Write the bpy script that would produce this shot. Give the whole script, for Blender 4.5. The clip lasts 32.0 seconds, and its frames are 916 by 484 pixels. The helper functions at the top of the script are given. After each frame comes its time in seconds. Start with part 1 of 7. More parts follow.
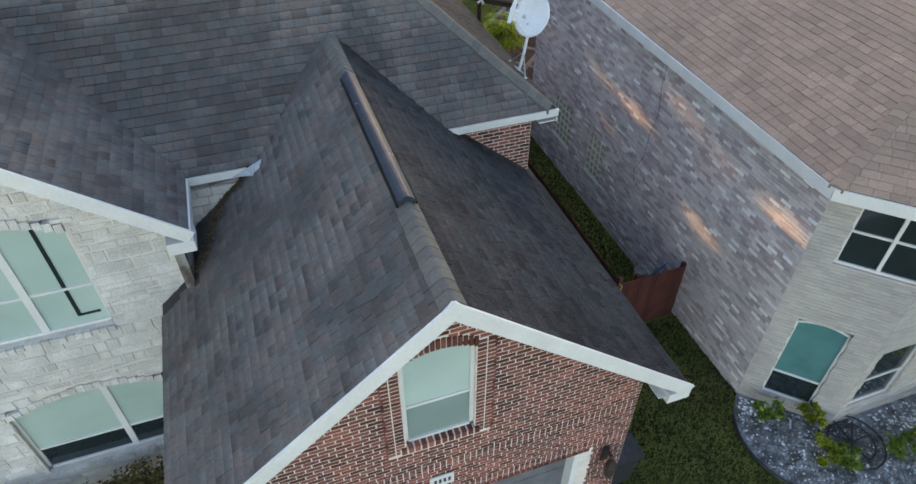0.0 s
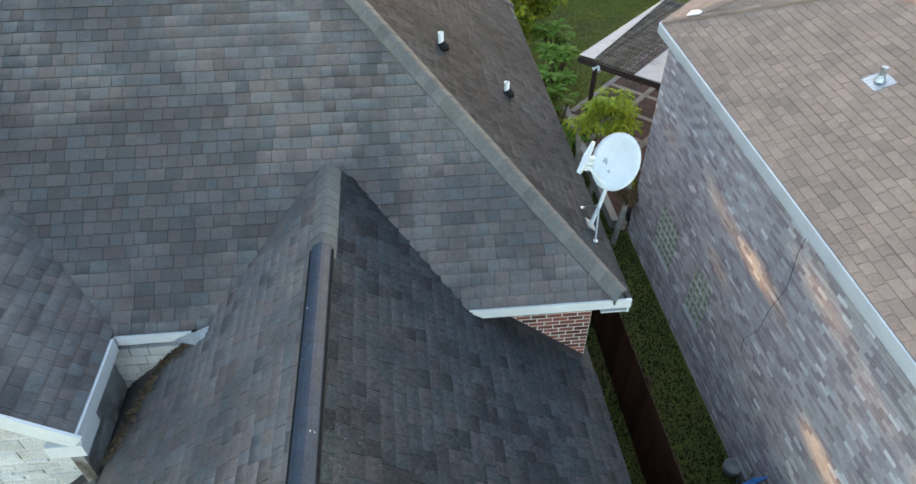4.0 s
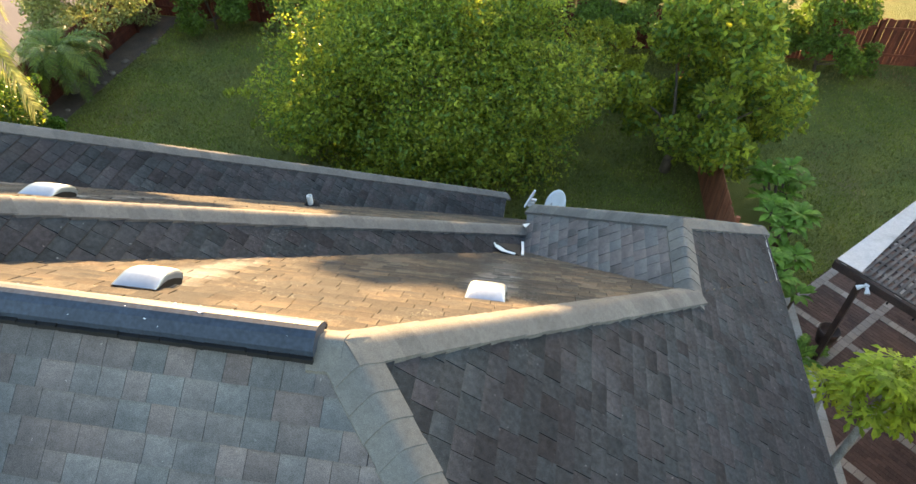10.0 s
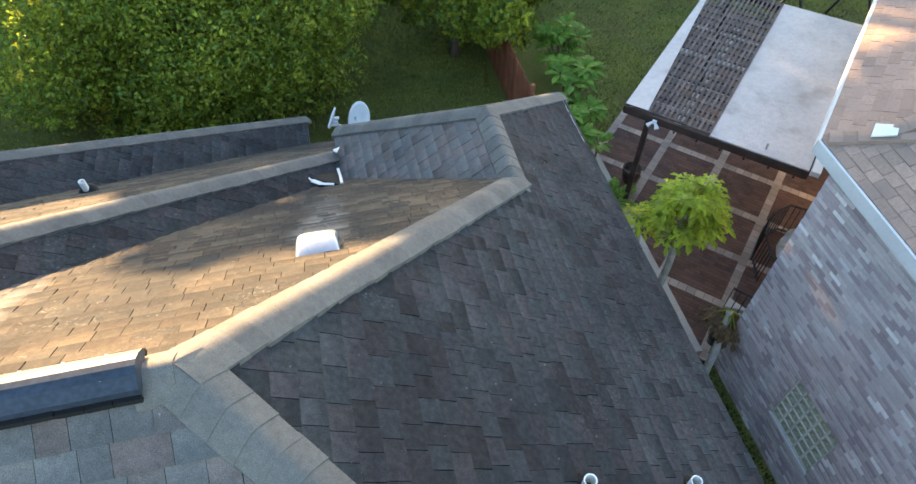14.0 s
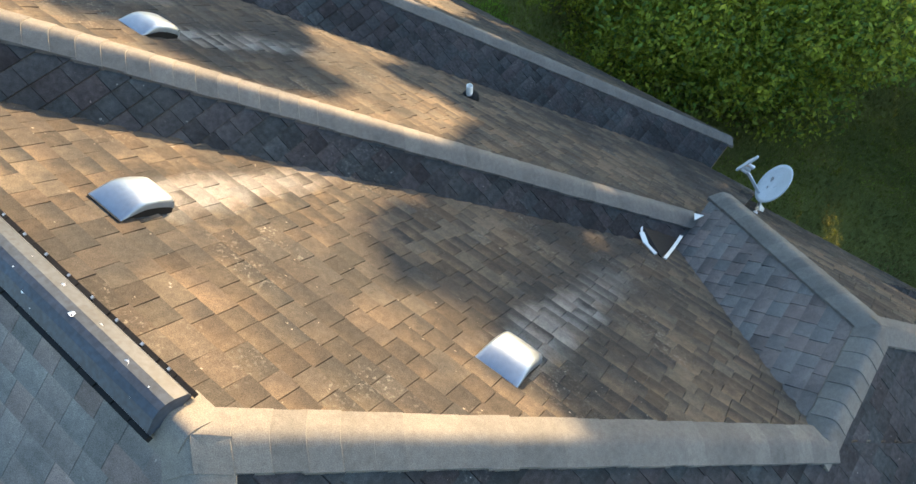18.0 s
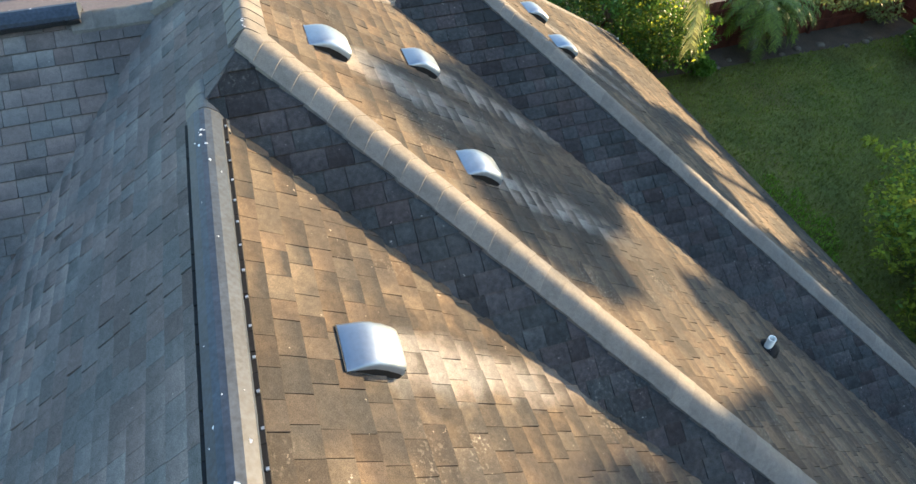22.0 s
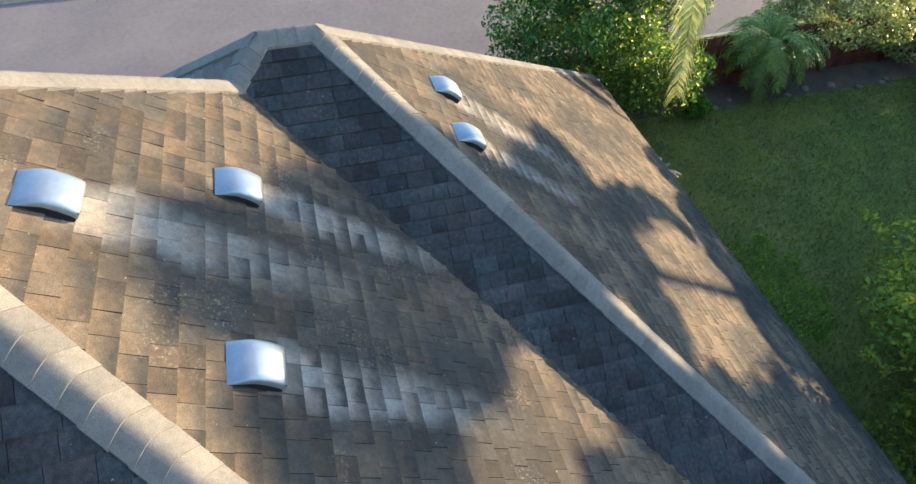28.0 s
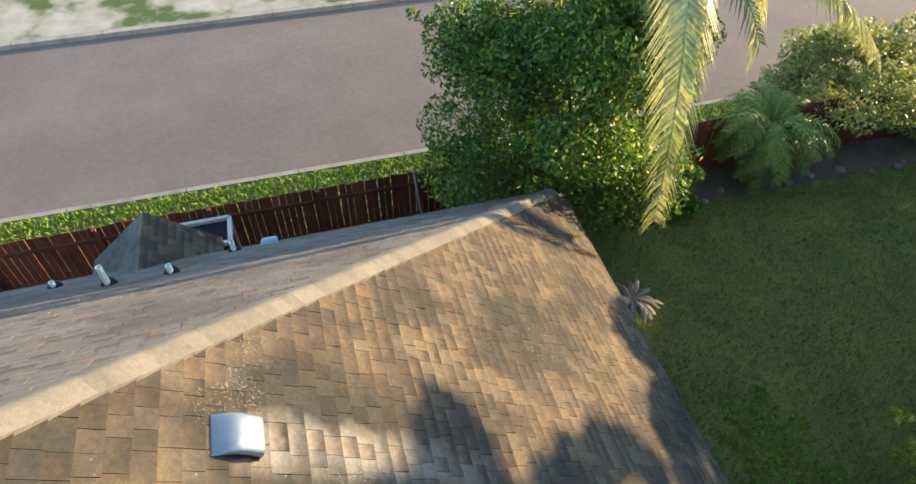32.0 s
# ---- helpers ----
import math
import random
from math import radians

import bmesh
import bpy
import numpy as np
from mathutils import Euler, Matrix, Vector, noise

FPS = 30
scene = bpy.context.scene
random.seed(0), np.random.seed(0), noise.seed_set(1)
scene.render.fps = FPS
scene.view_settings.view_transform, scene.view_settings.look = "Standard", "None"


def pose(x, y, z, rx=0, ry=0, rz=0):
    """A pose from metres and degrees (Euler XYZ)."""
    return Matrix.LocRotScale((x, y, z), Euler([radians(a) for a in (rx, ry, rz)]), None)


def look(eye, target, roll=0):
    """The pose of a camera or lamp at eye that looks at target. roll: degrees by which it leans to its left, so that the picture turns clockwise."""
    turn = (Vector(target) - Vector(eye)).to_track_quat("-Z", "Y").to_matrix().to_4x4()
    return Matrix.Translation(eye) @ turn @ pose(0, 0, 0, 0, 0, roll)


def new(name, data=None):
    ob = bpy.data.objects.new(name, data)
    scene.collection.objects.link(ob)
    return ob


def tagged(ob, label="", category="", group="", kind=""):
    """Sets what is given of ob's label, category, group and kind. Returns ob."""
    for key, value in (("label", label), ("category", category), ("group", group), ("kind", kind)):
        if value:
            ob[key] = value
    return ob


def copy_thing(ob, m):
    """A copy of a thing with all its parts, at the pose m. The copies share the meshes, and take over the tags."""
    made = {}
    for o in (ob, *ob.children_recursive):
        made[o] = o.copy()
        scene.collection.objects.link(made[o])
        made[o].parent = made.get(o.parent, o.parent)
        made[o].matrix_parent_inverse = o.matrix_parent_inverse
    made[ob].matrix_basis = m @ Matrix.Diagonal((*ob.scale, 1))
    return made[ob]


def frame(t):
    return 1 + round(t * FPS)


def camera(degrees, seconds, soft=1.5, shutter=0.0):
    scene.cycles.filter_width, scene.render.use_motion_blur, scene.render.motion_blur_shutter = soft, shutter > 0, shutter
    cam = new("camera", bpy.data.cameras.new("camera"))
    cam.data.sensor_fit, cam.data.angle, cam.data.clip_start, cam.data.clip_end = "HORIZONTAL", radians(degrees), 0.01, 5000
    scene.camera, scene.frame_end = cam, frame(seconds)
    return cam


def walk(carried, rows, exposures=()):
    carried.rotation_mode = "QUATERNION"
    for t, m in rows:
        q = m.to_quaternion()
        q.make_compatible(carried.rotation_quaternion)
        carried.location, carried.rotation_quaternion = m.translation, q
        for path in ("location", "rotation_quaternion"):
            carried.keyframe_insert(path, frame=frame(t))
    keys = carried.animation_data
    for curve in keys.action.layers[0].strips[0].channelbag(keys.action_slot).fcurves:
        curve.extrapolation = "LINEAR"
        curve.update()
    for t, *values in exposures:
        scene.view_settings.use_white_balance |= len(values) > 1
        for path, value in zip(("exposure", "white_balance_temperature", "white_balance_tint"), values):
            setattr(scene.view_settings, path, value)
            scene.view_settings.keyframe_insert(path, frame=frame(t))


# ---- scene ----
cam = camera(70.3, 32.0)
METRES, EYE, TILT, LEAN, TURN = 27.0, 11.9, -42.0, 0.0, -19.3
ROWS = [
    (0.0, 0.0, 0.0, 0.0, 0.0, 0.0, -0.0),
    (0.5, 0.0201, 0.0237, 0.018, 0.33, 0.1, -0.25),
    (1.0, 0.0332, 0.0567, 0.0445, 2.32, 0.3, -2.08),
    (1.5, 0.0407, 0.0765, 0.0623, 8.01, -0.12, -7.22),
    (2.0, 0.0451, 0.0832, 0.0695, 9.29, -0.3, -8.37),
    (2.5, 0.0483, 0.0859, 0.0738, 9.58, -0.32, -8.62),
    (4.5, 0.0292, 0.1304, 0.1212, 10.21, -0.47, -9.17),
    (5.0, 0.0214, 0.1468, 0.1387, 10.28, -0.5, -9.27),
    (5.5, 0.0136, 0.1627, 0.1541, 10.34, -0.54, -9.31),
    (6.0, 0.0039, 0.1829, 0.1735, 10.38, -0.53, -9.33),
    (6.5, -0.0075, 0.2053, 0.1938, 10.41, -0.53, -9.35),
    (7.0, -0.0193, 0.2254, 0.2119, 10.5, -0.59, -9.39),
    (7.5, -0.0314, 0.2441, 0.2283, 10.53, -0.68, -9.46),
    (8.0, -0.0427, 0.2637, 0.2455, 10.58, -0.71, -9.5),
    (8.5, -0.0533, 0.2821, 0.2639, 10.67, -0.8, -9.49),
    (9.0, -0.0646, 0.2989, 0.2804, 11.52, -0.96, -10.21),
    (9.5, -0.0722, 0.3062, 0.2866, 18.62, -2.49, -16.02),
    (10.0, -0.075, 0.307, 0.2869, 21.85, -4.26, -18.41),
    (10.5, -0.0771, 0.3069, 0.2847, 22.29, -7.76, -18.82),
    (11.0, -0.0774, 0.3063, 0.2828, 22.47, -11.1, -19.04),
    (11.5, -0.0775, 0.3054, 0.2818, 22.51, -11.72, -19.11),
    (12.0, -0.0782, 0.3046, 0.2811, 21.8, -11.48, -18.61),
    (12.5, -0.078, 0.3045, 0.2813, 14.09, -9.48, -12.49),
    (13.0, -0.0777, 0.3058, 0.2819, 6.44, -8.26, -5.92),
    (13.5, -0.0781, 0.3074, 0.2827, 4.88, -8.11, -4.52),
    (15.5, -0.0847, 0.3685, 0.3433, 4.06, -15.7, -3.51),
    (16.0, -0.0866, 0.3692, 0.3433, 4.0, -16.18, -3.47),
    (16.5, -0.0877, 0.3684, 0.342, 6.74, -16.3, -5.89),
    (17.0, -0.0888, 0.3675, 0.3399, 26.91, -20.93, -21.82),
    (17.5, -0.0887, 0.3676, 0.3389, 37.61, -25.36, -28.56),
    (18.0, -0.0873, 0.3687, 0.3389, 49.95, -31.79, -34.32),
    (18.5, -0.0878, 0.3693, 0.3386, 51.29, -32.51, -34.83),
    (19.0, -0.0888, 0.3691, 0.3377, 51.51, -32.63, -34.93),
    (19.5, -0.0929, 0.3678, 0.3358, 56.99, -35.77, -36.85),
    (20.0, -0.1019, 0.3693, 0.3364, 59.78, -37.52, -37.73),
    (20.5, -0.1126, 0.372, 0.3384, 60.28, -29.02, -37.89),
    (21.0, -0.1215, 0.3745, 0.3398, 60.28, -27.19, -37.8),
    (21.5, -0.124, 0.3747, 0.3391, 65.94, -30.62, -39.22),
    (22.0, -0.1234, 0.375, 0.3383, 92.06, -47.64, -41.87),
    (22.5, -0.1213, 0.3754, 0.3373, 94.71, -49.45, -41.84),
    (23.0, -0.1372, 0.3732, 0.3352, 95.75, -50.17, -41.9),
    (23.5, -0.1668, 0.3685, 0.3323, 96.0, -50.36, -41.93),
    (24.0, -0.1815, 0.3659, 0.3294, 95.95, -50.29, -41.9),
    (24.5, -0.1844, 0.3647, 0.328, 95.93, -50.25, -41.92),
    (26.5, -0.2033, 0.3569, 0.3188, 95.85, -50.29, -42.11),
    (27.0, -0.2031, 0.3691, 0.3295, 95.92, -50.34, -42.1),
    (27.5, -0.2028, 0.3939, 0.352, 95.83, -50.24, -42.04),
    (28.0, -0.2011, 0.4168, 0.3722, 95.7, -50.11, -42.02),
    (28.5, -0.1981, 0.4316, 0.3851, 95.61, -50.02, -42.03),
    (29.0, -0.1967, 0.4473, 0.3982, 95.53, -49.98, -42.06),
    (29.5, -0.2052, 0.4582, 0.4074, 95.46, -49.95, -42.11),
    (30.0, -0.2308, 0.463, 0.4117, 95.42, -49.93, -42.17),
    (30.5, -0.265, 0.4635, 0.4125, 95.38, -49.95, -42.19),
    (31.0, -0.2998, 0.4598, 0.4084, 95.35, -49.95, -42.18),
    (31.5, -0.3347, 0.454, 0.4035, 95.29, -49.95, -42.12),
    (32.0, -0.3683, 0.4464, 0.3975, 95.23, -49.89, -42.13),
]
walk(cam, [(t, pose(0, 0, EYE, TILT, LEAN, TURN) @ pose(METRES * x, METRES * y, METRES * z, 90 + pitch, roll, yaw)) for t, x, y, z, yaw, pitch, roll in ROWS],
     [(0.0, 3.08, 7600, 21), (2.0, 3.51, 7600, 17), (8.0, 3.68, 7500, 12), (13.0, 3.70, 6800, 12), (16.0, 3.56, 6400, 10), (20.0, 3.25, 6300, 9), (24.0, 3.40, 5900, 7), (28.0, 3.27, 5600, 6), (30.0, 3.46, 5500, 7), (32.0, 3.10, 6200, 5)])

# ---- light ----
SUN_AZ, SUN_EL = 16.5, 8.2          # degrees left of +y, degrees above the horizon
world = bpy.data.worlds.new("world")
scene.world = world
world.use_nodes = True
wn = world.node_tree
sky = wn.nodes.new("ShaderNodeTexSky")
sky.sky_type, sky.sun_disc = "NISHITA", False
sky.sun_elevation, sky.sun_rotation = radians(SUN_EL), radians(SUN_AZ)
sky.ozone_density, sky.dust_density = 1.5, 0.8
wn.links.new(sky.outputs[0], wn.nodes["Background"].inputs[0])
wn.nodes["Background"].inputs[1].default_value = 0.10
sun = new("sun", bpy.data.lights.new("sun", "SUN"))
sun.data.energy, sun.data.angle, sun.data.color = 2.8, radians(0.6), (1.0, 0.68, 0.345)
sun.matrix_world = look((0, 0, 0), (math.sin(radians(SUN_AZ)), -math.cos(radians(SUN_AZ)), -math.tan(radians(SUN_EL))))


# ---- materials ----
def mat(name, base, alt=None, rough=0.8, metal=0.0, scale=4.0, fine=60.0, bump=0.15, vary=0.0, fine_mix=0.25, dist=0.004,
        stain=None, stain_scale=0.6, stain_lo=0.5, stain_hi=0.65, spec=0.3, translucent=0.0, mid=0.0, mid_scale=24.0, speck=None, tints=None, film=None, wash=None, streaks=(), lichen=None):
    """A node material: two tones by noise at two scales, per-piece variation, optional stains, fine relief."""
    m = bpy.data.materials.new(name)
    m.use_nodes = True
    t = m.node_tree
    n, ln = t.nodes, t.links.new
    bs = n["Principled BSDF"]
    bs.inputs["Roughness"].default_value, bs.inputs["Metallic"].default_value = rough, metal
    bs.inputs["Specular IOR Level"].default_value = spec
    geo, oi = n.new("ShaderNodeNewGeometry"), n.new("ShaderNodeObjectInfo")
    pos = geo.outputs["Position"]

    def tex(sc, detail=4.0):
        k = n.new("ShaderNodeTexNoise")
        k.inputs["Scale"].default_value, k.inputs["Detail"].default_value = sc, detail
        ln(pos, k.inputs["Vector"])
        return k.outputs["Fac"]

    def mix(fac, a, b):
        k = n.new("ShaderNodeMix")
        k.data_type = "RGBA"
        for sock, v in ((k.inputs[0], fac), (k.inputs[6], a), (k.inputs[7], b)):
            if hasattr(v, "is_linked"):
                ln(v, sock)
            else:
                sock.default_value = v if not isinstance(v, tuple) else (*v, 1)
        return k.outputs[2]

    def span(v, lo, hi, a=0.0, b=1.0):
        k = n.new("ShaderNodeMapRange")
        ln(v, k.inputs[0])
        for i, x in enumerate((lo, hi, a, b)):
            k.inputs[i + 1].default_value = x
        return k.outputs[0]
    alt = alt or tuple(c * 0.7 for c in base)
    col = mix(span(tex(scale), 0.35, 0.65), base, alt)
    if stain:
        col = mix(span(tex(stain_scale, 6.0), stain_lo, stain_hi), col, stain)
    def calc(op, a, b=0.0, c=0.0):
        k = n.new("ShaderNodeMath")
        k.operation = op
        for sock, v in zip(k.inputs, (a, b, c)):
            if hasattr(v, "is_linked"):
                ln(v, sock)
            else:
                sock.default_value = v
        return k.outputs[0]
    if film:                             # dark algae in patches of two sizes
        col = mix(calc("MULTIPLY", span(tex(0.62, 7.0), 0.47, 0.60), 0.85), col, film)
        col = mix(calc("MULTIPLY", span(tex(2.3, 6.0), 0.53, 0.66), 0.6), col, film)
    if wash:                             # pale streaks down the slope from metal vents, with ragged edges
        sep = n.new("ShaderNodeSeparateXYZ")
        ln(pos, sep.inputs[0])
        rag = span(tex(3.2, 5.0), 0.3, 0.7, -0.07, 0.07)
        total, halo = 0.0, 0.0
        for vx, vy, half, run in streaks:
            d = calc("SUBTRACT", sep.outputs[1], vy)
            off = calc("ABSOLUTE", calc("ADD", calc("SUBTRACT", sep.outputs[0], vx), rag))
            side = span(calc("MULTIPLY_ADD", d, 0.05, off), half * 1.45, half * 0.65)
            ends = calc("MULTIPLY", span(d, -0.05, 0.1), span(calc("MULTIPLY_ADD", rag, 2.0, d), run, run * 0.4))
            total = calc("MAXIMUM", total, calc("MULTIPLY", side, ends))
            wide = calc("MULTIPLY", span(calc("MULTIPLY_ADD", rag, 3.0, off), 1.0, 0.35), calc("MULTIPLY", span(d, -0.3, 0.2), span(d, 2.4, 1.1)))
            halo = calc("MAXIMUM", halo, wide)
        col = mix(calc("MULTIPLY", calc("MULTIPLY", halo, span(tex(5.0, 5.0), 0.32, 0.52)), 0.75), col, film)
        col = mix(calc("MULTIPLY", total, 0.9), col, wash)
    if film:                             # darkens the tabs towards their lower edge, some more than others
        low_edge = n.new("ShaderNodeAttribute")
        low_edge.attribute_name = "low_edge"
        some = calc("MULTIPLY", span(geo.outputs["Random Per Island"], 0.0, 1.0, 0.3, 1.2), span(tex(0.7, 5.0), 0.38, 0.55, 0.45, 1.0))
        low = calc("MULTIPLY", span(calc("ADD", low_edge.outputs["Fac"], span(tex(9.0, 4.0), 0.3, 0.7, -0.2, 0.2)), 0.1, 0.85), some)
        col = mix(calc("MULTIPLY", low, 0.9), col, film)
    if lichen:                           # pale crusty spots in colonies
        spots = calc("MULTIPLY", span(tex(44.0, 3.0), 0.55, 0.66), span(tex(1.5, 4.0), 0.54, 0.68))
        col = mix(calc("MULTIPLY", spots, 0.55), col, lichen)
    if speck:
        col = mix(span(tex(30.0, 2.0), 0.735, 0.775), col, speck)
    fine_fac = tex(fine, 3.0)
    shade = span(fine_fac, 0.3, 0.7, 1 - fine_mix, 1 + fine_mix)
    if mid:
        k = n.new("ShaderNodeMath")
        k.operation = "MULTIPLY"
        ln(span(tex(mid_scale, 5.0), 0.3, 0.7, 1 - mid, 1 + mid), k.inputs[0])
        ln(shade, k.inputs[1])
        shade = k.outputs[0]
    if vary:
        add = n.new("ShaderNodeMath")
        add.operation = "ADD"
        ln(geo.outputs["Random Per Island"], add.inputs[0])
        ln(oi.outputs["Random"], add.inputs[1])
        fr = n.new("ShaderNodeMath")
        fr.operation = "FRACT"
        ln(add.outputs[0], fr.inputs[0])
        mul = n.new("ShaderNodeMath")
        mul.operation = "MULTIPLY"
        ln(span(fr.outputs[0], 0, 1, 1 - vary, 1 + vary), mul.inputs[0])
        ln(shade, mul.inputs[1])
        shade = mul.outputs[0]
    if tints:
        k = n.new("ShaderNodeMath")
        k.operation = "MULTIPLY"
        ln(fr.outputs[0], k.inputs[0])
        k.inputs[1].default_value = 7.31
        f2 = n.new("ShaderNodeMath")
        f2.operation = "FRACT"
        ln(k.outputs[0], f2.inputs[0])
        tone = mix(f2.outputs[0], tints[0], tints[1])
        k = n.new("ShaderNodeMix")
        k.data_type, k.blend_type = "RGBA", "MULTIPLY"
        k.inputs[0].default_value = 1.0
        ln(col, k.inputs[6])
        ln(tone, k.inputs[7])
        col = k.outputs[2]
    hsv = n.new("ShaderNodeHueSaturation")
    ln(shade, hsv.inputs["Value"])
    ln(col, hsv.inputs["Color"])
    ln(hsv.outputs[0], bs.inputs["Base Color"])
    if bump:
        b = n.new("ShaderNodeBump")
        b.inputs["Strength"].default_value, b.inputs["Distance"].default_value = bump, dist
        ln(fine_fac, b.inputs["Height"])
        ln(b.outputs[0], bs.inputs["Normal"])
    if translucent:
        tr, ms = n.new("ShaderNodeBsdfTranslucent"), n.new("ShaderNodeMixShader")
        ln(hsv.outputs[0], tr.inputs[0])
        ms.inputs[0].default_value = translucent
        ln(bs.outputs[0], ms.inputs[1])
        ln(tr.outputs[0], ms.inputs[2])
        ln(ms.outputs[0], n["Material Output"].inputs[0])
    return m


SHINGLE = mat("shingle_grey", (0.158, 0.142, 0.130), (0.130, 0.120, 0.112), rough=0.95, scale=0.9, fine=190, vary=0.17, bump=0.5, spec=0.15, mid=0.12, fine_mix=0.34, speck=(0.19, 0.18, 0.165), tints=((1.10, 0.96, 0.95), (0.93, 1.00, 1.05)), film=(0.074, 0.071, 0.069))
VENTS = [(-0.77, 14.12), (1.50, 14.95), (-3.57, 14.41), (-4.29, 15.36), (-2.60, 15.40), (-6.55, 17.60), (-5.61, 17.62)]
STREAKS = [(x, y, 0.19 + 0.02 * (i % 3), 1.9 + 0.3 * (i % 2)) for i, (x, y) in enumerate(VENTS)]
# tan and dark copies put the slopes' sunlight and shade into the colour
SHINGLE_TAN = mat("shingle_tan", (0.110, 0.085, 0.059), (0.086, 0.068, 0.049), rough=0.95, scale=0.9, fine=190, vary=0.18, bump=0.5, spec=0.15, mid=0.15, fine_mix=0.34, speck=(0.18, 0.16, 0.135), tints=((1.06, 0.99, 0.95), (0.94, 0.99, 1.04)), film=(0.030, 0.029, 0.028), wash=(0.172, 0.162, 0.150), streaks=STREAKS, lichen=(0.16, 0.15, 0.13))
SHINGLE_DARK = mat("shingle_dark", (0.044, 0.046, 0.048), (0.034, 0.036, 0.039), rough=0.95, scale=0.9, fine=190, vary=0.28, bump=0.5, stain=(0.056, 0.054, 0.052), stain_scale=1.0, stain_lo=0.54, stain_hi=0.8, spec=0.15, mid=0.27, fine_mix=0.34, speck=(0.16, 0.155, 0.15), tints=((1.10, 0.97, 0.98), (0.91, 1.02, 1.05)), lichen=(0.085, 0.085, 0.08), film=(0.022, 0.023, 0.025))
CAP = mat("cap_shingle", (0.136, 0.127, 0.116), (0.112, 0.106, 0.099), rough=0.95, scale=3, fine=200, vary=0.08, bump=0.5, spec=0.15, mid=0.12)
CAP_B = mat("cap_shingle_dark", (0.124, 0.117, 0.108), (0.104, 0.099, 0.093), rough=0.95, scale=3, fine=200, vary=0.08, bump=0.5, spec=0.15, mid=0.12)
DECK = mat("roof_deck", (0.05, 0.045, 0.045), rough=0.95, bump=0.3)
TAN_SHINGLE = mat("tan_shingle", (0.330, 0.222, 0.168), (0.275, 0.190, 0.148), rough=0.95, scale=1.5, fine=200, vary=0.11, bump=0.4, spec=0.15, mid=0.12)
WHITE = mat("white_paint", (0.62, 0.62, 0.61), (0.56, 0.56, 0.55), rough=0.5, scale=2, fine=30, fine_mix=0.04, bump=0.05)
RED_BRICK = mat("red_brick", (0.205, 0.066, 0.046), (0.118, 0.041, 0.034), rough=0.9, scale=1.7, fine=120, vary=0.55, bump=0.4)
MORTAR = mat("pale_mortar", (0.68, 0.62, 0.58), (0.57, 0.52, 0.48), rough=0.95, fine=150, bump=0.3)
GREY_BRICK = mat("grey_brick", (0.58, 0.525, 0.515), (0.49, 0.45, 0.445), rough=0.9, scale=1.0, fine=120, vary=0.14, bump=0.4)
GREY_MORTAR = mat("grey_mortar", (0.46, 0.40, 0.39), (0.39, 0.345, 0.335), rough=0.95, fine=150, bump=0.3)
STONE = mat("white_stone", (0.60, 0.58, 0.565), (0.47, 0.455, 0.435), rough=0.9, scale=2.5, fine=60, vary=0.12, bump=0.6, dist=0.01, stain=(0.30, 0.27, 0.23), stain_scale=1.6, stain_lo=0.62, stain_hi=0.78)
GRASS = mat("grass", (0.175, 0.175, 0.042), (0.120, 0.138, 0.033), rough=1.0, scale=0.7, fine=45, fine_mix=0.5, bump=1.0, dist=0.05, stain=(0.17, 0.13, 0.055), stain_scale=0.25, stain_lo=0.56, stain_hi=0.75)
ASPHALT = mat("asphalt", (0.158, 0.127, 0.116), (0.132, 0.107, 0.100), rough=0.95, scale=0.4, fine=90, fine_mix=0.2, bump=0.4, mid=0.08, mid_scale=6.0)
CONCRETE = mat("concrete", (0.42, 0.40, 0.37), (0.33, 0.31, 0.29), rough=0.9, scale=1.5, fine=60, bump=0.3)
FENCE_WOOD = mat("red_fence_wood", (0.155, 0.042, 0.024), (0.100, 0.029, 0.018), rough=0.8, scale=2, fine=40, vary=0.25, bump=0.3)
BARK = mat("bark", (0.16, 0.12, 0.085), (0.09, 0.07, 0.05), rough=0.95, scale=5, fine=50, bump=0.7, dist=0.02)
LEAF = mat("leaf_green", (0.150, 0.230, 0.034), (0.095, 0.165, 0.026), rough=0.5, scale=0.8, fine=12, vary=0.45, bump=0, translucent=0.4)
LEAF_Y = mat("leaf_yellow_green", (0.345, 0.375, 0.045), (0.225, 0.285, 0.035), rough=0.5, scale=0.8, fine=12, vary=0.45, bump=0, translucent=0.6)
LEAF_D = mat("leaf_dark", (0.085, 0.160, 0.025), (0.050, 0.110, 0.018), rough=0.45, scale=0.8, fine=12, vary=0.45, bump=0, translucent=0.35)
LEAF_F = mat("frangipani_leaf", (0.150, 0.265, 0.032), (0.095, 0.195, 0.024), rough=0.55, scale=2, fine=12, vary=0.3, bump=0, translucent=0.35, spec=0.2)
FROND = mat("palm_frond", (0.13, 0.15, 0.045), (0.07, 0.11, 0.025), rough=0.45, scale=1.0, fine=12, vary=0.4, bump=0, translucent=0.25)
VENT_METAL = mat("vent_metal", (0.225, 0.265, 0.32), (0.195, 0.235, 0.29), rough=0.42, metal=0.75, scale=5, fine=30, fine_mix=0.06, bump=0.04)
BLACK_EDGE = mat("black_rubber", (0.006, 0.006, 0.007), rough=0.8, scale=8, fine=60, bump=0.2)
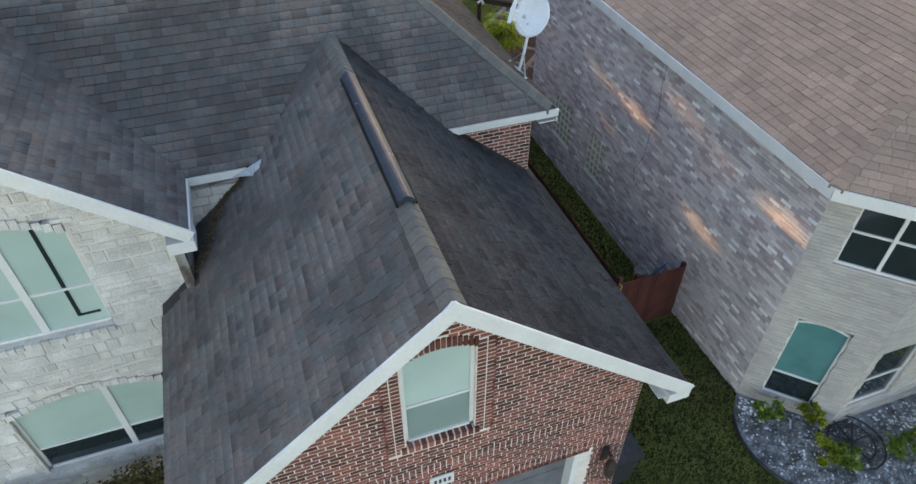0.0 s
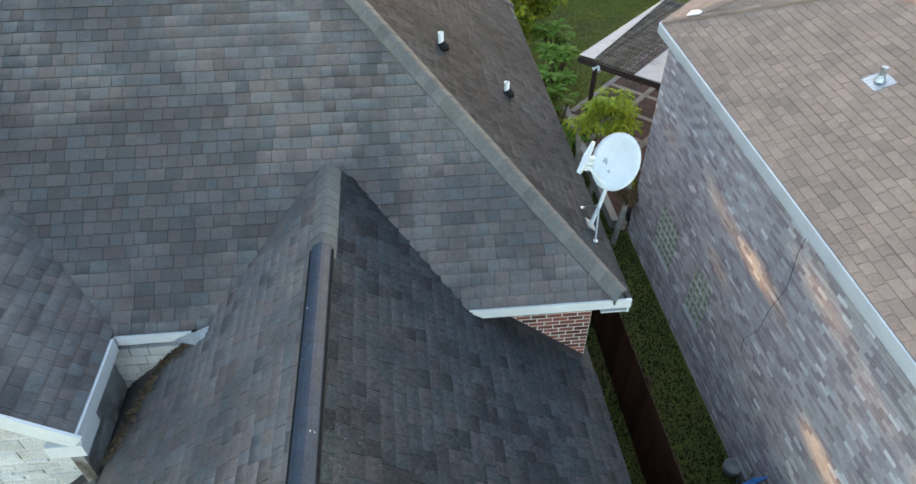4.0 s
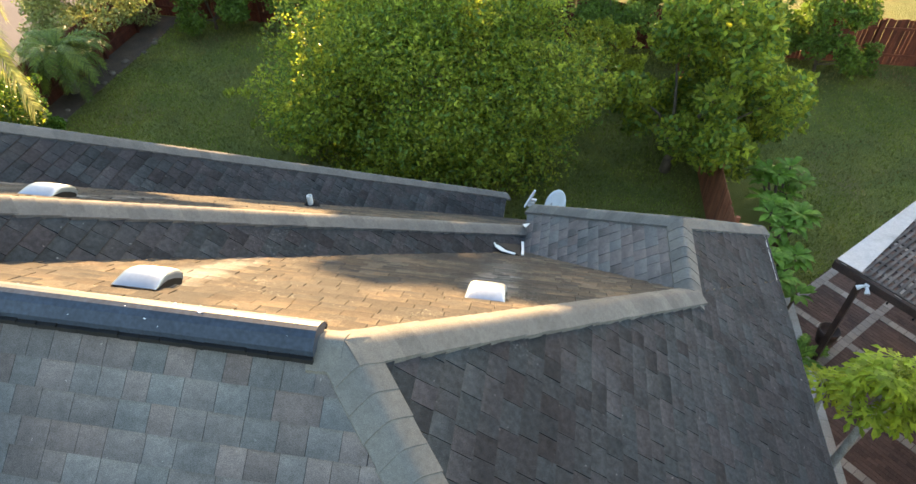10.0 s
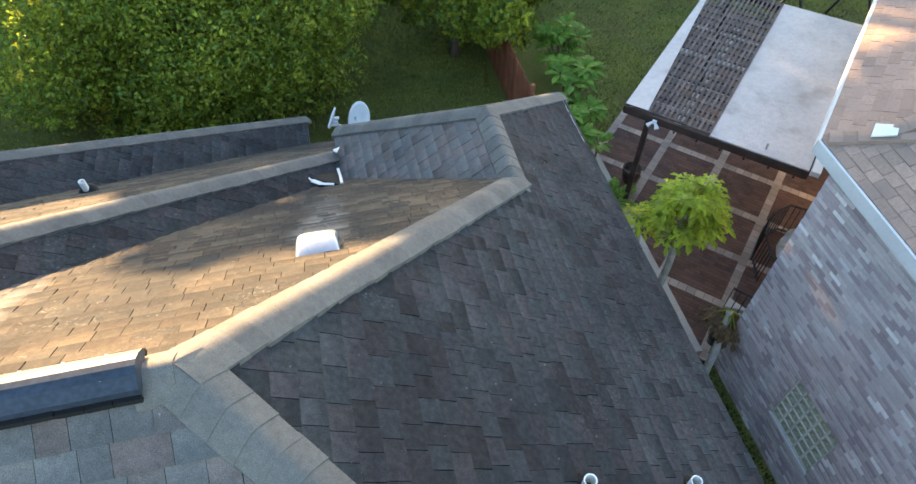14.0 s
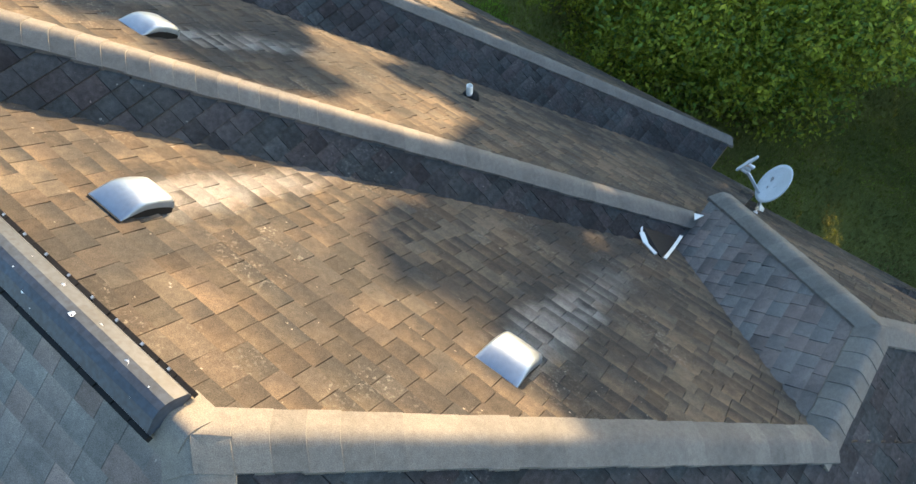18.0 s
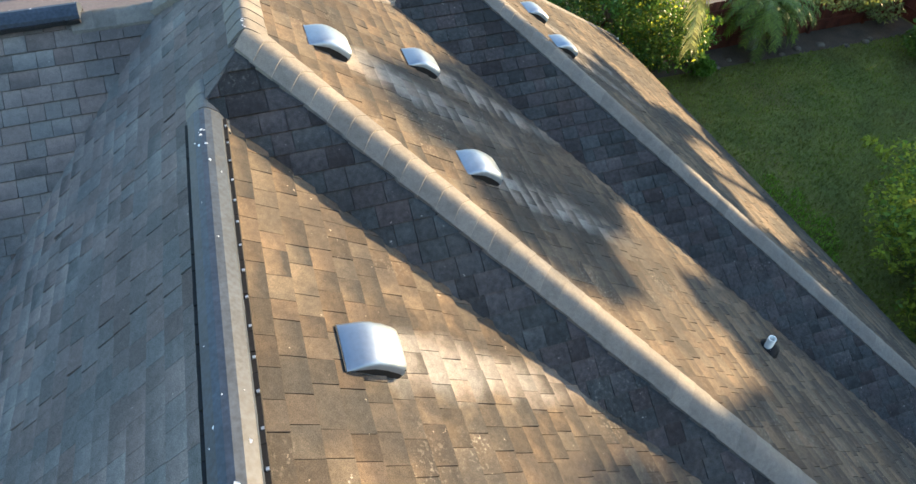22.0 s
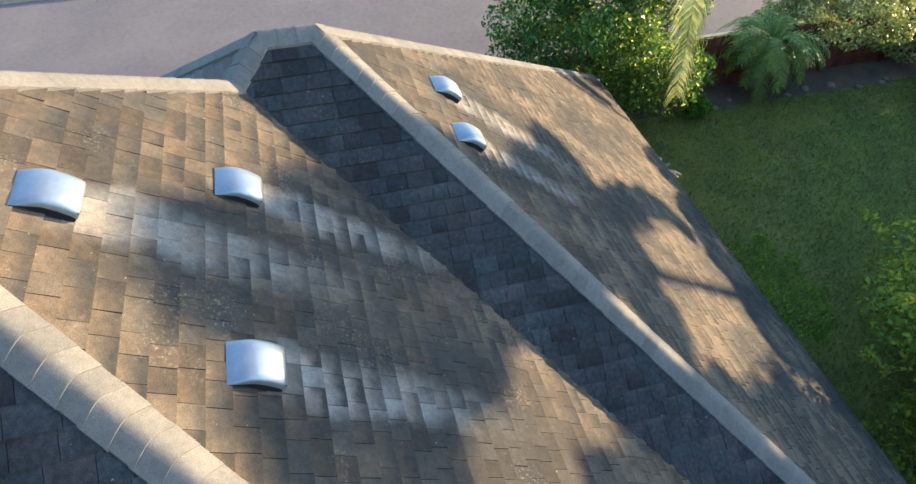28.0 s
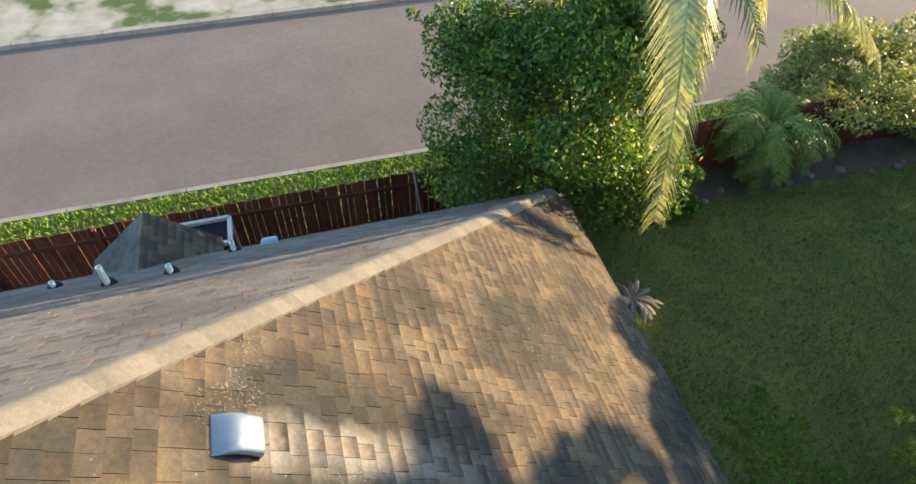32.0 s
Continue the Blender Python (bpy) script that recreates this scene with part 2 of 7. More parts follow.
BLACK = mat("black_plastic", (0.020, 0.021, 0.024), (0.035, 0.037, 0.042), rough=0.45, scale=8, fine=60, bump=0.1)
PVC = mat("white_pvc", (0.80, 0.79, 0.76), (0.7, 0.69, 0.66), rough=0.4, scale=8, fine=40, fine_mix=0.05, bump=0)
DISH_GREY = mat("dish_grey", (0.62, 0.64, 0.66), (0.55, 0.57, 0.59), rough=0.45, scale=3, fine=30, fine_mix=0.05, bump=0)
STEEL = mat("galvanised_steel", (0.45, 0.46, 0.47), (0.33, 0.34, 0.35), rough=0.4, metal=0.7, scale=6, fine=40, bump=0.1)
PAVER = mat("red_paver", (0.125, 0.070, 0.055), (0.085, 0.052, 0.045), rough=0.9, scale=1.2, fine=60, vary=0.2, bump=0.3)
DARK_WOOD = mat("dark_wood", (0.055, 0.035, 0.028), (0.030, 0.020, 0.018), rough=0.7, scale=3, fine=40, vary=0.3, bump=0.3)
GLASS = mat("window_glass", (0.10, 0.16, 0.16), (0.07, 0.12, 0.12), rough=0.06, scale=1, fine=4, fine_mix=0.05, bump=0, spec=0.8)
# darker blind tone for lower panes
LOW_BLIND = mat("darker_blind", (0.20, 0.275, 0.255), (0.15, 0.21, 0.20), rough=0.4, scale=1, fine=4, fine_mix=0.05, bump=0, spec=0.4)
BLIND = mat("window_blind", (0.40, 0.51, 0.47), (0.33, 0.44, 0.41), rough=0.3, scale=1, fine=4, fine_mix=0.05, bump=0, spec=0.6)
SHEET = mat("white_sheet", (0.50, 0.455, 0.43), (0.42, 0.385, 0.365), rough=0.6, scale=1.0, fine=40, fine_mix=0.1, bump=0.1, stain=(0.33, 0.285, 0.255), stain_scale=1.3, stain_lo=0.56, stain_hi=0.72, mid=0.07, mid_scale=9.0)


# ---- builders ----
class Soup:
    """Collects vertices and faces for one mesh."""
    def __init__(self):
        self.v, self.f, self.low_edge = [], [], []

    def add(self, verts, faces):
        k = len(self.v)
        self.v.extend(tuple(p) for p in verts)
        self.f.extend(tuple(i + k for i in f) for f in faces)

    def box(self, c, size, m=None):
        hx, hy, hz = (s / 2 for s in size)
        vs = [Vector((x, y, z)) for x in (-hx, hx) for y in (-hy, hy) for z in (-hz, hz)]
        vs = [(m @ v if m else v) + Vector(c) for v in vs]
        self.add(vs, [(0, 1, 3, 2), (4, 6, 7, 5), (0, 4, 5, 1), (2, 3, 7, 6), (0, 2, 6, 4), (1, 5, 7, 3)])

    def beam(self, p, q, w, h, up=(0, 0, 1)):
        """A bar of section w x h from p to q."""
        p, q, up = Vector(p), Vector(q), Vector(up)
        d = (q - p).normalized()
        s = d.cross(up)
        if s.length < 1e-4:
            s = d.cross(Vector((1, 0, 0)))
        s.normalize()
        u = s.cross(d).normalized()
        vs = [a + s * (i * w / 2) + u * (j * h / 2) for a in (p, q) for i, j in ((-1, -1), (1, -1), (1, 1), (-1, 1))]
        self.add(vs, [(3, 2, 1, 0), (4, 5, 6, 7), (0, 1, 5, 4), (1, 2, 6, 5), (2, 3, 7, 6), (3, 0, 4, 7)])

    def tube(self, pts, radii, sides=8, cap=True):
        """A round bar along points."""
        pts = [Vector(p) for p in pts]
        if not isinstance(radii, (list, tuple)):
            radii = [radii] * len(pts)
        k = len(self.v)
        prev = None
        for i, p in enumerate(pts):
            d = (pts[min(i + 1, len(pts) - 1)] - pts[max(i - 1, 0)]).normalized()
            s = d.cross(prev if prev else (Vector((0, 0, 1)) if abs(d.z) < 0.9 else Vector((1, 0, 0)))).normalized()
            u = s.cross(d).normalized()
            prev = u
            for a in range(sides):
                w = 2 * math.pi * a / sides
                self.v.append(tuple(p + (s * math.cos(w) + u * math.sin(w)) * radii[i]))
        for i in range(len(pts) - 1):
            for a in range(sides):
                b = (a + 1) % sides
                self.f.append((k + i * sides + a, k + i * sides + b, k + (i + 1) * sides + b, k + (i + 1) * sides + a))
        if cap:
            self.f.append(tuple(k + a for a in reversed(range(sides))))
            self.f.append(tuple(k + (len(pts) - 1) * sides + a for a in range(sides)))

    def mesh(self, name, material, smooth=False):
        me = bpy.data.meshes.new(name)
        me.from_pydata(self.v, [], self.f)
        me.materials.append(material)
        if self.low_edge:
            me.attributes.new("low_edge", "FLOAT", "POINT").data.foreach_set("value", self.low_edge)
        if smooth:
            me.polygons.foreach_set("use_smooth", [True] * len(me.polygons))
        me.update()
        return me


def thing(name, label="", category="", group="", kind="", at=(0, 0, 0)):
    ob = new(name)
    ob.location = at
    ob.empty_display_size = 0.2
    return tagged(ob, label, category, group, kind)


def part(name, data, material, parent, label="", kind="", smooth=False):
    """Links a Soup, a bmesh or a mesh as one object under a thing or a part."""
    if isinstance(data, Soup):
        data = data.mesh(name, material, smooth)
    elif isinstance(data, bmesh.types.BMesh):
        me = bpy.data.meshes.new(name)
        data.to_mesh(me)
        data.free()
        me.materials.append(material)
        if smooth:
            me.polygons.foreach_set("use_smooth", [True] * len(me.polygons))
        data = me
    ob = new(name, data)
    if parent:
        ob.parent = parent
        ob.matrix_parent_inverse = parent.matrix_basis.inverted() if parent.type == "EMPTY" else Matrix.Identity(4)
    return tagged(ob, label, "", "", kind)


def clip(poly, a, b, c):
    """The part of a 2D polygon where a*x + b*y + c >= 0."""
    out = []
    for i, p in enumerate(poly):
        q = poly[(i + 1) % len(poly)]
        dp, dq = a * p[0] + b * p[1] + c, a * q[0] + b * q[1] + c
        if dp >= 0:
            out.append(p)
        if (dp > 0 > dq) or (dp < 0 < dq):
            k = dp / (dp - dq)
            out.append((p[0] + (q[0] - p[0]) * k, p[1] + (q[1] - p[1]) * k))
    return out


def zat(p, x, y):
    return p[0] * x + p[1] * y + p[2]


class Roof:
    """A convex roof body: the lowest of its planes z = a x + b y + c over a convex footprint."""
    def __init__(self, foot, planes):
        if len(foot) == 4 and not isinstance(foot[0], tuple):
            x0, x1, y0, y1 = foot
            foot = [(x0, y0), (x1, y0), (x1, y1), (x0, y1)]
        self.foot, self.planes = foot, planes

    def inside(self, x, y):
        return all((q[0] - p[0]) * (y - p[1]) - (q[1] - p[1]) * (x - p[0]) >= -1e-6 for p, q in zip(self.foot, self.foot[1:] + self.foot[:1]))

    def z(self, x, y):
        return min(zat(p, x, y) for p in self.planes) if self.inside(x, y) else -99.0

    def same(self, p, o):
        """Whether this body carries on the plane p at the place o."""
        if not self.inside(o.x, o.y):
            return False
        q = min(self.planes, key=lambda k: zat(k, o.x, o.y))
        return abs(q[0] - p[0]) + abs(q[1] - p[1]) < 0.001 and abs(zat(q, o.x, o.y) - o.z) < 0.03

    def faces(self):
        for p in self.planes:
            poly = self.foot
            for q in self.planes:
                if q is not p:
                    poly = clip(poly, q[0] - p[0], q[1] - p[1], q[2] - p[2]) if poly else poly
            if len(poly) >= 3:
                yield p, poly

    def deck(self, thick=0.12):
        s = Soup()
        for p, poly in self.faces():
            n = len(poly)
            top = [(x, y, zat(p, x, y)) for x, y in poly]
            s.add(top + [(x, y, z - thick) for x, y, z in top],
                  [tuple(range(n)), tuple(reversed(range(n, 2 * n)))] + [(i, i + n, (i + 1) % n + n, (i + 1) % n) for i in range(n)])
        return s


def shingles(roof, others, exposure, widths, pick, rng, singles=None, keep=None, thick=0.014):
    """Overlapping shingle tabs in courses on every face of a roof body; pick(place, plane) gives the soup that takes a tab.
    Tabs that lie wholly under other bodies are left out."""
    for p, poly in roof.faces():
        g = math.hypot(p[0], p[1])
        up2 = Vector((p[0] / g, p[1] / g))
        al3 = Vector((up2.y, -up2.x, 0))
        k = math.sqrt(1 + g * g)
        up3 = Vector((up2.x / k, up2.y / k, g / k))
        nrm = al3.cross(up3)
        base = Vector((0, 0, p[2]))
        # the plane's point for (u, v): horizontal foot u along, v up the slope
        uv = [(al3.x * x + al3.y * y, (up2.x * x + up2.y * y) * k) for x, y in poly]
        v0, v1 = min(c[1] for c in uv), max(c[1] for c in uv)
        v = v0 - 0.02
        while v < v1:
            strip = clip(clip(uv, 0, 1, -v), 0, -1, v + exposure)
            if len(strip) >= 3:
                u, u1 = min(c[0] for c in strip) - rng.random() * 0.3, max(c[0] for c in strip)
                while u < u1:
                    w = rng.choice(widths) * rng.uniform(0.9, 1.1)
                    cell = clip(clip(strip, 1, 0, -u), -1, 0, u + w - 0.005)
                    u += w
                    if len(cell) < 3:
                        continue
                    area = abs(sum(a[0] * b[1] - b[0] * a[1] for a, b in zip(cell, cell[1:] + cell[:1]))) / 2
                    if area < 0.0006:
                        continue
                    pts = [base + al3 * a + up3 * b for a, b in cell]
                    o = sum(pts, Vector()) / len(pts)
                    if all(any(r.z(q.x, q.y) > q.z + 0.03 for r in others) for q in pts):
                        continue
                    if any(r.rank < roof.rank and r.same(p, o) for r in others):
                        continue
                    lift, skew = rng.uniform(0.0, 0.008), rng.uniform(-0.005, 0.007) / w
                    if singles is not None and len(cell) == 4 and area > 0.97 * exposure * (w - 0.003) and keep(o):
                        singles.append((base + al3 * (u - w) + up3 * v, al3, up3, nrm, w - 0.003, exposure))
                        continue
                    n = len(cell)
                    top = [q + nrm * (0.004 + (thick + lift + skew * (c[0] - u + w / 2)) * (1 - (c[1] - v) / exposure)) for q, c in zip(pts, cell)]
                    low = [q - nrm * 0.003 for q in pts]
                    soup = pick(o, p)
                    soup.low_edge += [1 - (c[1] - v) / exposure for c in cell] * 2
                    soup.add(top + low, [tuple(range(n))] + [(i, i + n, (i + 1) % n + n, (i + 1) % n) for i in range(n)])
            v += exposure


def caps(lines, soups, rng, width=0.142, step=0.16):
    """Bent cap shingles lapped along ridge and hip lines; a line: start, end, and the fall to each side per metre."""
    xs = [-1.0, -0.8, -0.6, -0.4, -0.2, 0.0, 0.2, 0.4, 0.6, 0.8, 1.0]
    n1 = len(xs)
    for p, q, fall in lines:
        p, q = Vector(p), Vector(q)
        length = (q - p).length
        n = max(1, int(length / step))
        d = (q - p) / length
        side = d.cross(Vector((0, 0, 1))).normalized()
        prof = [(x, -fall * (0.98 * (math.sqrt(x * x + 0.07) - math.sqrt(0.07)) / (math.sqrt(1.07) - math.sqrt(0.07)) * 0.94 + 0.05)) for x in xs]
        for i in range(n):
            a, b = p + d * (i * length / n), p + d * min(length, (i + 1.2) * length / n)
            w = width * rng.uniform(0.97, 1.03)
            lift = rng.uniform(0.0, 0.003)
            s = soups[i % len(soups)]
            k = lambda pt, h: [pt + side * (x * w) + Vector((0, 0, z * w + h)) for x, z in prof]
            s.add(k(a, 0.042 + lift) + k(b, 0.035), [(j, j + 1, j + n1 + 1, j + n1) for j in range(n1 - 1)])
            s.add(k(a, 0.042 + lift) + k(a, 0.022), [(j + 1, j, j + n1, j + n1 + 1) for j in range(n1 - 1)])
            for e in (0, -1):
                x, z = prof[e]
                s.add([pt + side * (x * w) + Vector((0, 0, z * w + h)) for pt, h in ((a, 0.042 + lift), (b, 0.035), (b, -0.02), (a, -0.02))], [(0, 1, 2, 3)])
            if i == 0:
                s.add(k(a, 0.022) + [a + side * (x * w) + Vector((0, 0, z * w - 0.03)) for x, z in (prof[0], prof[-1])], [(n1, *range(n1), n1 + 1)])


# ---- the house: roof bodies ----
S = 0.84
FS = 0.8032
FRONT = (0, FS, 5.872 - FS * 9.14)
RIGHT = (-S, 0, 5.76 + S * 5.15)
A = Roof((-3.0, 5.15, 9.13, 18.2), [FRONT, RIGHT, (0, -0.775, 19.766)])
B = Roof((-9.0, 2.0, 9.14, 22.1), [(0, FS, FRONT[2] - 0.008), (-0.833, 0, 7.05), (0, -0.81, 20.845), (S, 0, 9.72 + S * 4.3)])
C = Roof((-13.2, 1.1, 9.3, 23.38), [(0, S, 8.77 - S * 15.8), (-0.80, 0, 3.68), (0, -0.85, 22.465), (S, 0, 8.75 + S * 6.15)])
D = Roof((-8.8, -1.3, 7.75, 13.6), [(-S, 0, 9.05 - S * 5.05), (S, 0, 9.05 + S * 5.05)])
E_ = Roof((-2.1, 4.87, 4.09, 10.52), [(-S, 0, 7.21 + S * 1.385), (S, 0, 7.21 - S * 1.385)])
W = Roof((1.7, 5.15, 15.0, 19.2), [(-S, 0, RIGHT[2] - 0.008), (S, 0, 7.14 - S * 3.5), (0, -S, 5.70 + S * 19.2)])
L_ = Roof((1.6, 4.95, 18.7, 22.1), [(0, -S, 21.265), (-S, 0, 2.75 + S * 4.95)])
P_ = Roof((-14.1, -11.0, 14.0, 16.4), [(0, S, 3.35 - S * 15.2), (0, -S, 3.35 + S * 15.2)])
BODIES = [A, B, C, D, E_, W, L_, P_]
for i, r in enumerate(BODIES):
    r.rank = i


def roof_z(x, y):
    return max(r.z(x, y) for r in BODIES)


rng = random.Random(7)
house = thing("house", "two-storey brick house with a weathered grey-brown shingle roof", "house")
TABS = {k: Soup() for k in ("grey", "tan", "dark")}


def slope_tabs(o, p):
    """The soup of shingles for a slope: sunlit-toned tan, shade- and algae-dark or plain grey."""
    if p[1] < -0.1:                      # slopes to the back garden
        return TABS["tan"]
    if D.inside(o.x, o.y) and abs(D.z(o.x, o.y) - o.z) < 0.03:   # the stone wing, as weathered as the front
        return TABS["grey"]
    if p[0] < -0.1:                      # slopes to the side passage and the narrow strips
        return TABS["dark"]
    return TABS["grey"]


singles = []
for r in BODIES:
    part("roof", r.deck(), DECK, house, "dark roof deck under grey-brown shingles")
    shingles(r, [o for o in BODIES if o is not r], 0.160, (0.15, 0.17, 0.20, 0.25), slope_tabs, rng, singles if r is A else None, lambda o: 11.9 < o.y < 13.3 and -1.4 < o.x < 1.6 and o.x < 14.0 - o.y)
for key, m, text in (("grey", SHINGLE, "weathered grey"), ("tan", SHINGLE_TAN, "sunlit-toned tan"), ("dark", SHINGLE_DARK, "shade-and-algae-dark")):
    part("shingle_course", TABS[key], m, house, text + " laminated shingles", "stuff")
tab = Soup()
tab.add([(0, 0, 0.014), (1, 0, 0.014), (1, 1, 0.003), (0, 1, 0.003), (0, 0, -0.003), (1, 0, -0.003), (1, 1, -0.003), (0, 1, -0.003)],
        [(0, 1, 2, 3), (0, 4, 5, 1), (1, 5, 6, 2), (2, 6, 7, 3), (3, 7, 4, 0)])
tab.low_edge = [1, 1, 0, 0, 1, 1, 0, 0]
tab_meshes = [tab.mesh("shingle", m) for m in (SHINGLE,)]
for o, a, u, nv, w, e in singles[:300]:
    ob = part("shingle", rng.choice(tab_meshes), None, house)
    ob.matrix_basis = Matrix(((a.x * w, u.x * e, nv.x, o.x), (a.y * w, u.y * e, nv.y, o.y), (a.z * w, u.z * e, nv.z, o.z), (0, 0, 0, 1)))

# ridge and hip caps
T1 = (0.89, 13.455, 9.338)
U1, U0 = (-3.106, 13.837, 9.637), (-4.399, 13.837, 9.637)
B1 = (3.5, 17.49, 7.14)
C1, C0 = (-6.241, 16.226, 8.673), (-6.241, 15.68, 8.673)
HIP = 0.56
CAPS = [(T1, (0.7, 13.455, 9.338), S), ((-2.5, 13.455, 9.338), (-3.06, 13.455, 9.338), S), ((4.99, 9.177, 5.90), T1, HIP), ((3.583, 16.373, 7.085), T1, HIP), ((3.5, 16.15, 7.14), B1, S), ((5.15, 19.2, 5.74), B1, HIP), ((1.75, 19.25, 5.68), B1, HIP),
        ((1.70, 18.776, 5.634), U1, HIP), (U1, U0, S), ((-5.885, 15.378, 8.388), U0, HIP), ((-5.1, 13.05, 9.05), U0, HIP),
        ((1.1, 23.135, 2.80), C1, HIP), ((-13.2, 23.10, 2.83), C1, HIP), (C0, C1, S),
        ((-5.885, 15.36, 8.39), C0, HIP), ((-10.3, 11.63, 5.26), C0, HIP),
        ((-5.05, 7.75, 9.05), (-5.05, 8.65, 9.05), S), ((-5.05, 12.3, 9.05), (-5.05, 13.07, 9.05), S),
        ((1.385, 4.09, 7.21), (1.385, 5.78, 7.21), S), ((1.385, 8.85, 7.21), (1.385, 10.5, 7.21), S)]
cap_soups = [Soup(), Soup(), Soup()]
caps(CAPS[2:3], cap_soups, rng, 0.15)
caps(CAPS[:2] + CAPS[3:], cap_soups, rng)
for cs, m in zip(cap_soups, (CAP, CAP_B, CAP)):
    part("ridge_cap", cs, m, house, "pale grey lapped ridge cap shingles", "stuff", True)

for pts in (((1.27, 18.03, 5.985), (1.33, 17.91, 6.02), (1.44, 17.79, 6.055), (1.60, 17.71, 6.09)), ((1.70, 17.74, 6.06), (1.69, 18.05, 5.89), (1.67, 18.37, 5.72))):
    s = Soup()
    for i, (a, b) in enumerate(zip(pts, pts[1:])):
        w = (0.022, 0.055, 0.035)[i] if len(pts) == 4 else 0.036
        s.beam(a, b, w, 0.012)
    part("flashing", s, WHITE, house, "torn white flashing strip")
# dark panel laid on the roof in place of the shaded hollow
s = Soup()
s.add([(1.30, 18.02, 5.98), (1.44, 17.83, 6.0), (1.66, 17.76, 6.03), (1.66, 18.34, 5.69), (1.30, 18.02, 5.90), (1.44, 17.83, 5.92), (1.66, 17.76, 5.95), (1.66, 18.34, 5.61)],
      [(0, 1, 2, 3), (7, 6, 5, 4), (0, 4, 5, 1), (1, 5, 6, 2), (2, 6, 7, 3), (3, 7, 4, 0)])
part("eave_end", s, BLACK_EDGE, house, "dark panel for the shade in the middle wing's open eave")
s = Soup()
s.add([(1.64, 18.74, 5.74), (1.74, 18.80, 5.72), (1.69, 18.60, 5.80), (1.64, 18.74, 5.73), (1.74, 18.80, 5.71), (1.69, 18.60, 5.79)], [(0, 1, 2), (5, 4, 3), (0, 3, 4, 1), (1, 4, 5, 2), (2, 5, 3, 0)])
part("flashing", s, WHITE, house, "small white flashing corner")

rd = random.Random(33)
s = Soup()
for cx, cy, cz, n in ((-4.30, 13.837, 9.672, 10), (-3.20, 13.837, 9.672, 8), (0.62, 13.455, 9.425, 8)):
    for _ in range(n):
        o = Vector((cx + rd.uniform(-0.08, 0.08), cy + rd.uniform(-0.03, 0.03), 0))
        o.z = cz - 0.3 * abs(o.y - cy)
        r = rd.choice((0.004, 0.006, 0.008, 0.012))
        s.add([o + Vector((r * math.cos(w) * rd.uniform(0.6, 1.2), r * math.sin(w) * rd.uniform(0.6, 1.2), 0.004)) for w in [k * math.pi / 3.5 for k in range(7)]], [tuple(range(7))])
part("droppings", s, WHITE, house, "white bird droppings on the hip ends", "stuff")

# fascias
FASCIAS = [((1.305, 4.07, 7.177), (4.90, 4.07, 4.16)), ((1.465, 4.064, 7.177), (-2.12, 4.064, 4.17)), ((4.82, 4.09, 4.20), (4.82, 9.4, 4.20)), ((-2.05, 4.09, 4.20), (-2.05, 8.1, 4.20)),
           ((5.10, 9.13, 5.70), (5.10, 19.15, 5.70)), ((5.10, 19.14, 5.58), (1.75, 19.14, 5.58)),
           ((1.76, 18.0, 5.5), (1.76, 19.14, 5.5)), ((-1.28, 7.75, 5.8), (-1.28, 9.05, 5.8)), ((-1.28, 7.73, 5.8), (-5.13, 7.73, 9.02)), ((-4.97, 7.724, 9.02), (-8.8, 7.724, 5.8)),
           ((0.80, 23.30, 2.33), (-13.1, 23.30, 2.33)), ((-13.11, 23.28, 2.66), (-13.13, 9.3, 2.72))]
for p, q in FASCIAS:
    s = Soup()
    s.beam(p, q, 0.035, 0.2)
    part("fascia", s, WHITE, house, "white painted fascia board")

for p, q in (((-1.3, 9.115, 5.79), (-0.38, 9.115, 5.79)), ((2.90, 9.115, 5.79), (5.11, 9.115, 5.79))):
    s = Soup()
    s.beam(p, q, 0.035, 0.14)
    part("fascia", s, WHITE, house, "shallow white fascia board")
s = Soup()
s.beam((1.08, 21.8, 2.66), (1.08, 23.2, 2.66), 0.035, 0.2)
part("fascia", s, mat("bare_board", (0.20, 0.14, 0.09), (0.12, 0.085, 0.06), rough=0.9, scale=4, fine=50, bump=0.3), house, "bare weathered brown fascia board")

# ---- walls of the house ----
def brick_field(u0, u1, z0, z1, length, height, ok, put, rng, gap=0.011):
    """Courses of bricks between u0..u1 and z0..z1 in running bond; ok(u, z) says where wall is; put(u, z, w, h) lays one."""
    z, row = z0, 0
    while z < z1:
        u = u0 - (length / 2 if row % 2 else 0) + 0.02 * (row % 3 == 1)
        while u < u1:
            a, b = max(u, u0), min(u + length, u1)
            zc = z + height / 2
            n = 5
            inside = [ok(a + (b - a) * (i + 0.5) / n, zc) and ok(a + (b - a) * (i + 0.5) / n, zc + height * 0.4) for i in range(n)]
            if any(inside):
                i0, i1 = inside.index(True), n - inside[::-1].index(True)
                a2, b2 = a + (b - a) * i0 / n, a + (b - a) * i1 / n
                if b2 - a2 > 0.035:
                    put((a2 + b2) / 2, zc, b2 - a2 - gap, height - gap * 1.15)
            u += length
        z += height
        row += 1


def wall_frame(origin, along):
    """A pose whose x runs along a wall, y into it and z up."""
    a = Vector(along).normalized()
    inward = Vector((0, 0, 1)).cross(a)
    return Matrix(((a.x, inward.x, 0, origin[0]), (a.y, inward.y, 0, origin[1]), (0, 0, 1, origin[2]), (0, 0, 0, 1)))


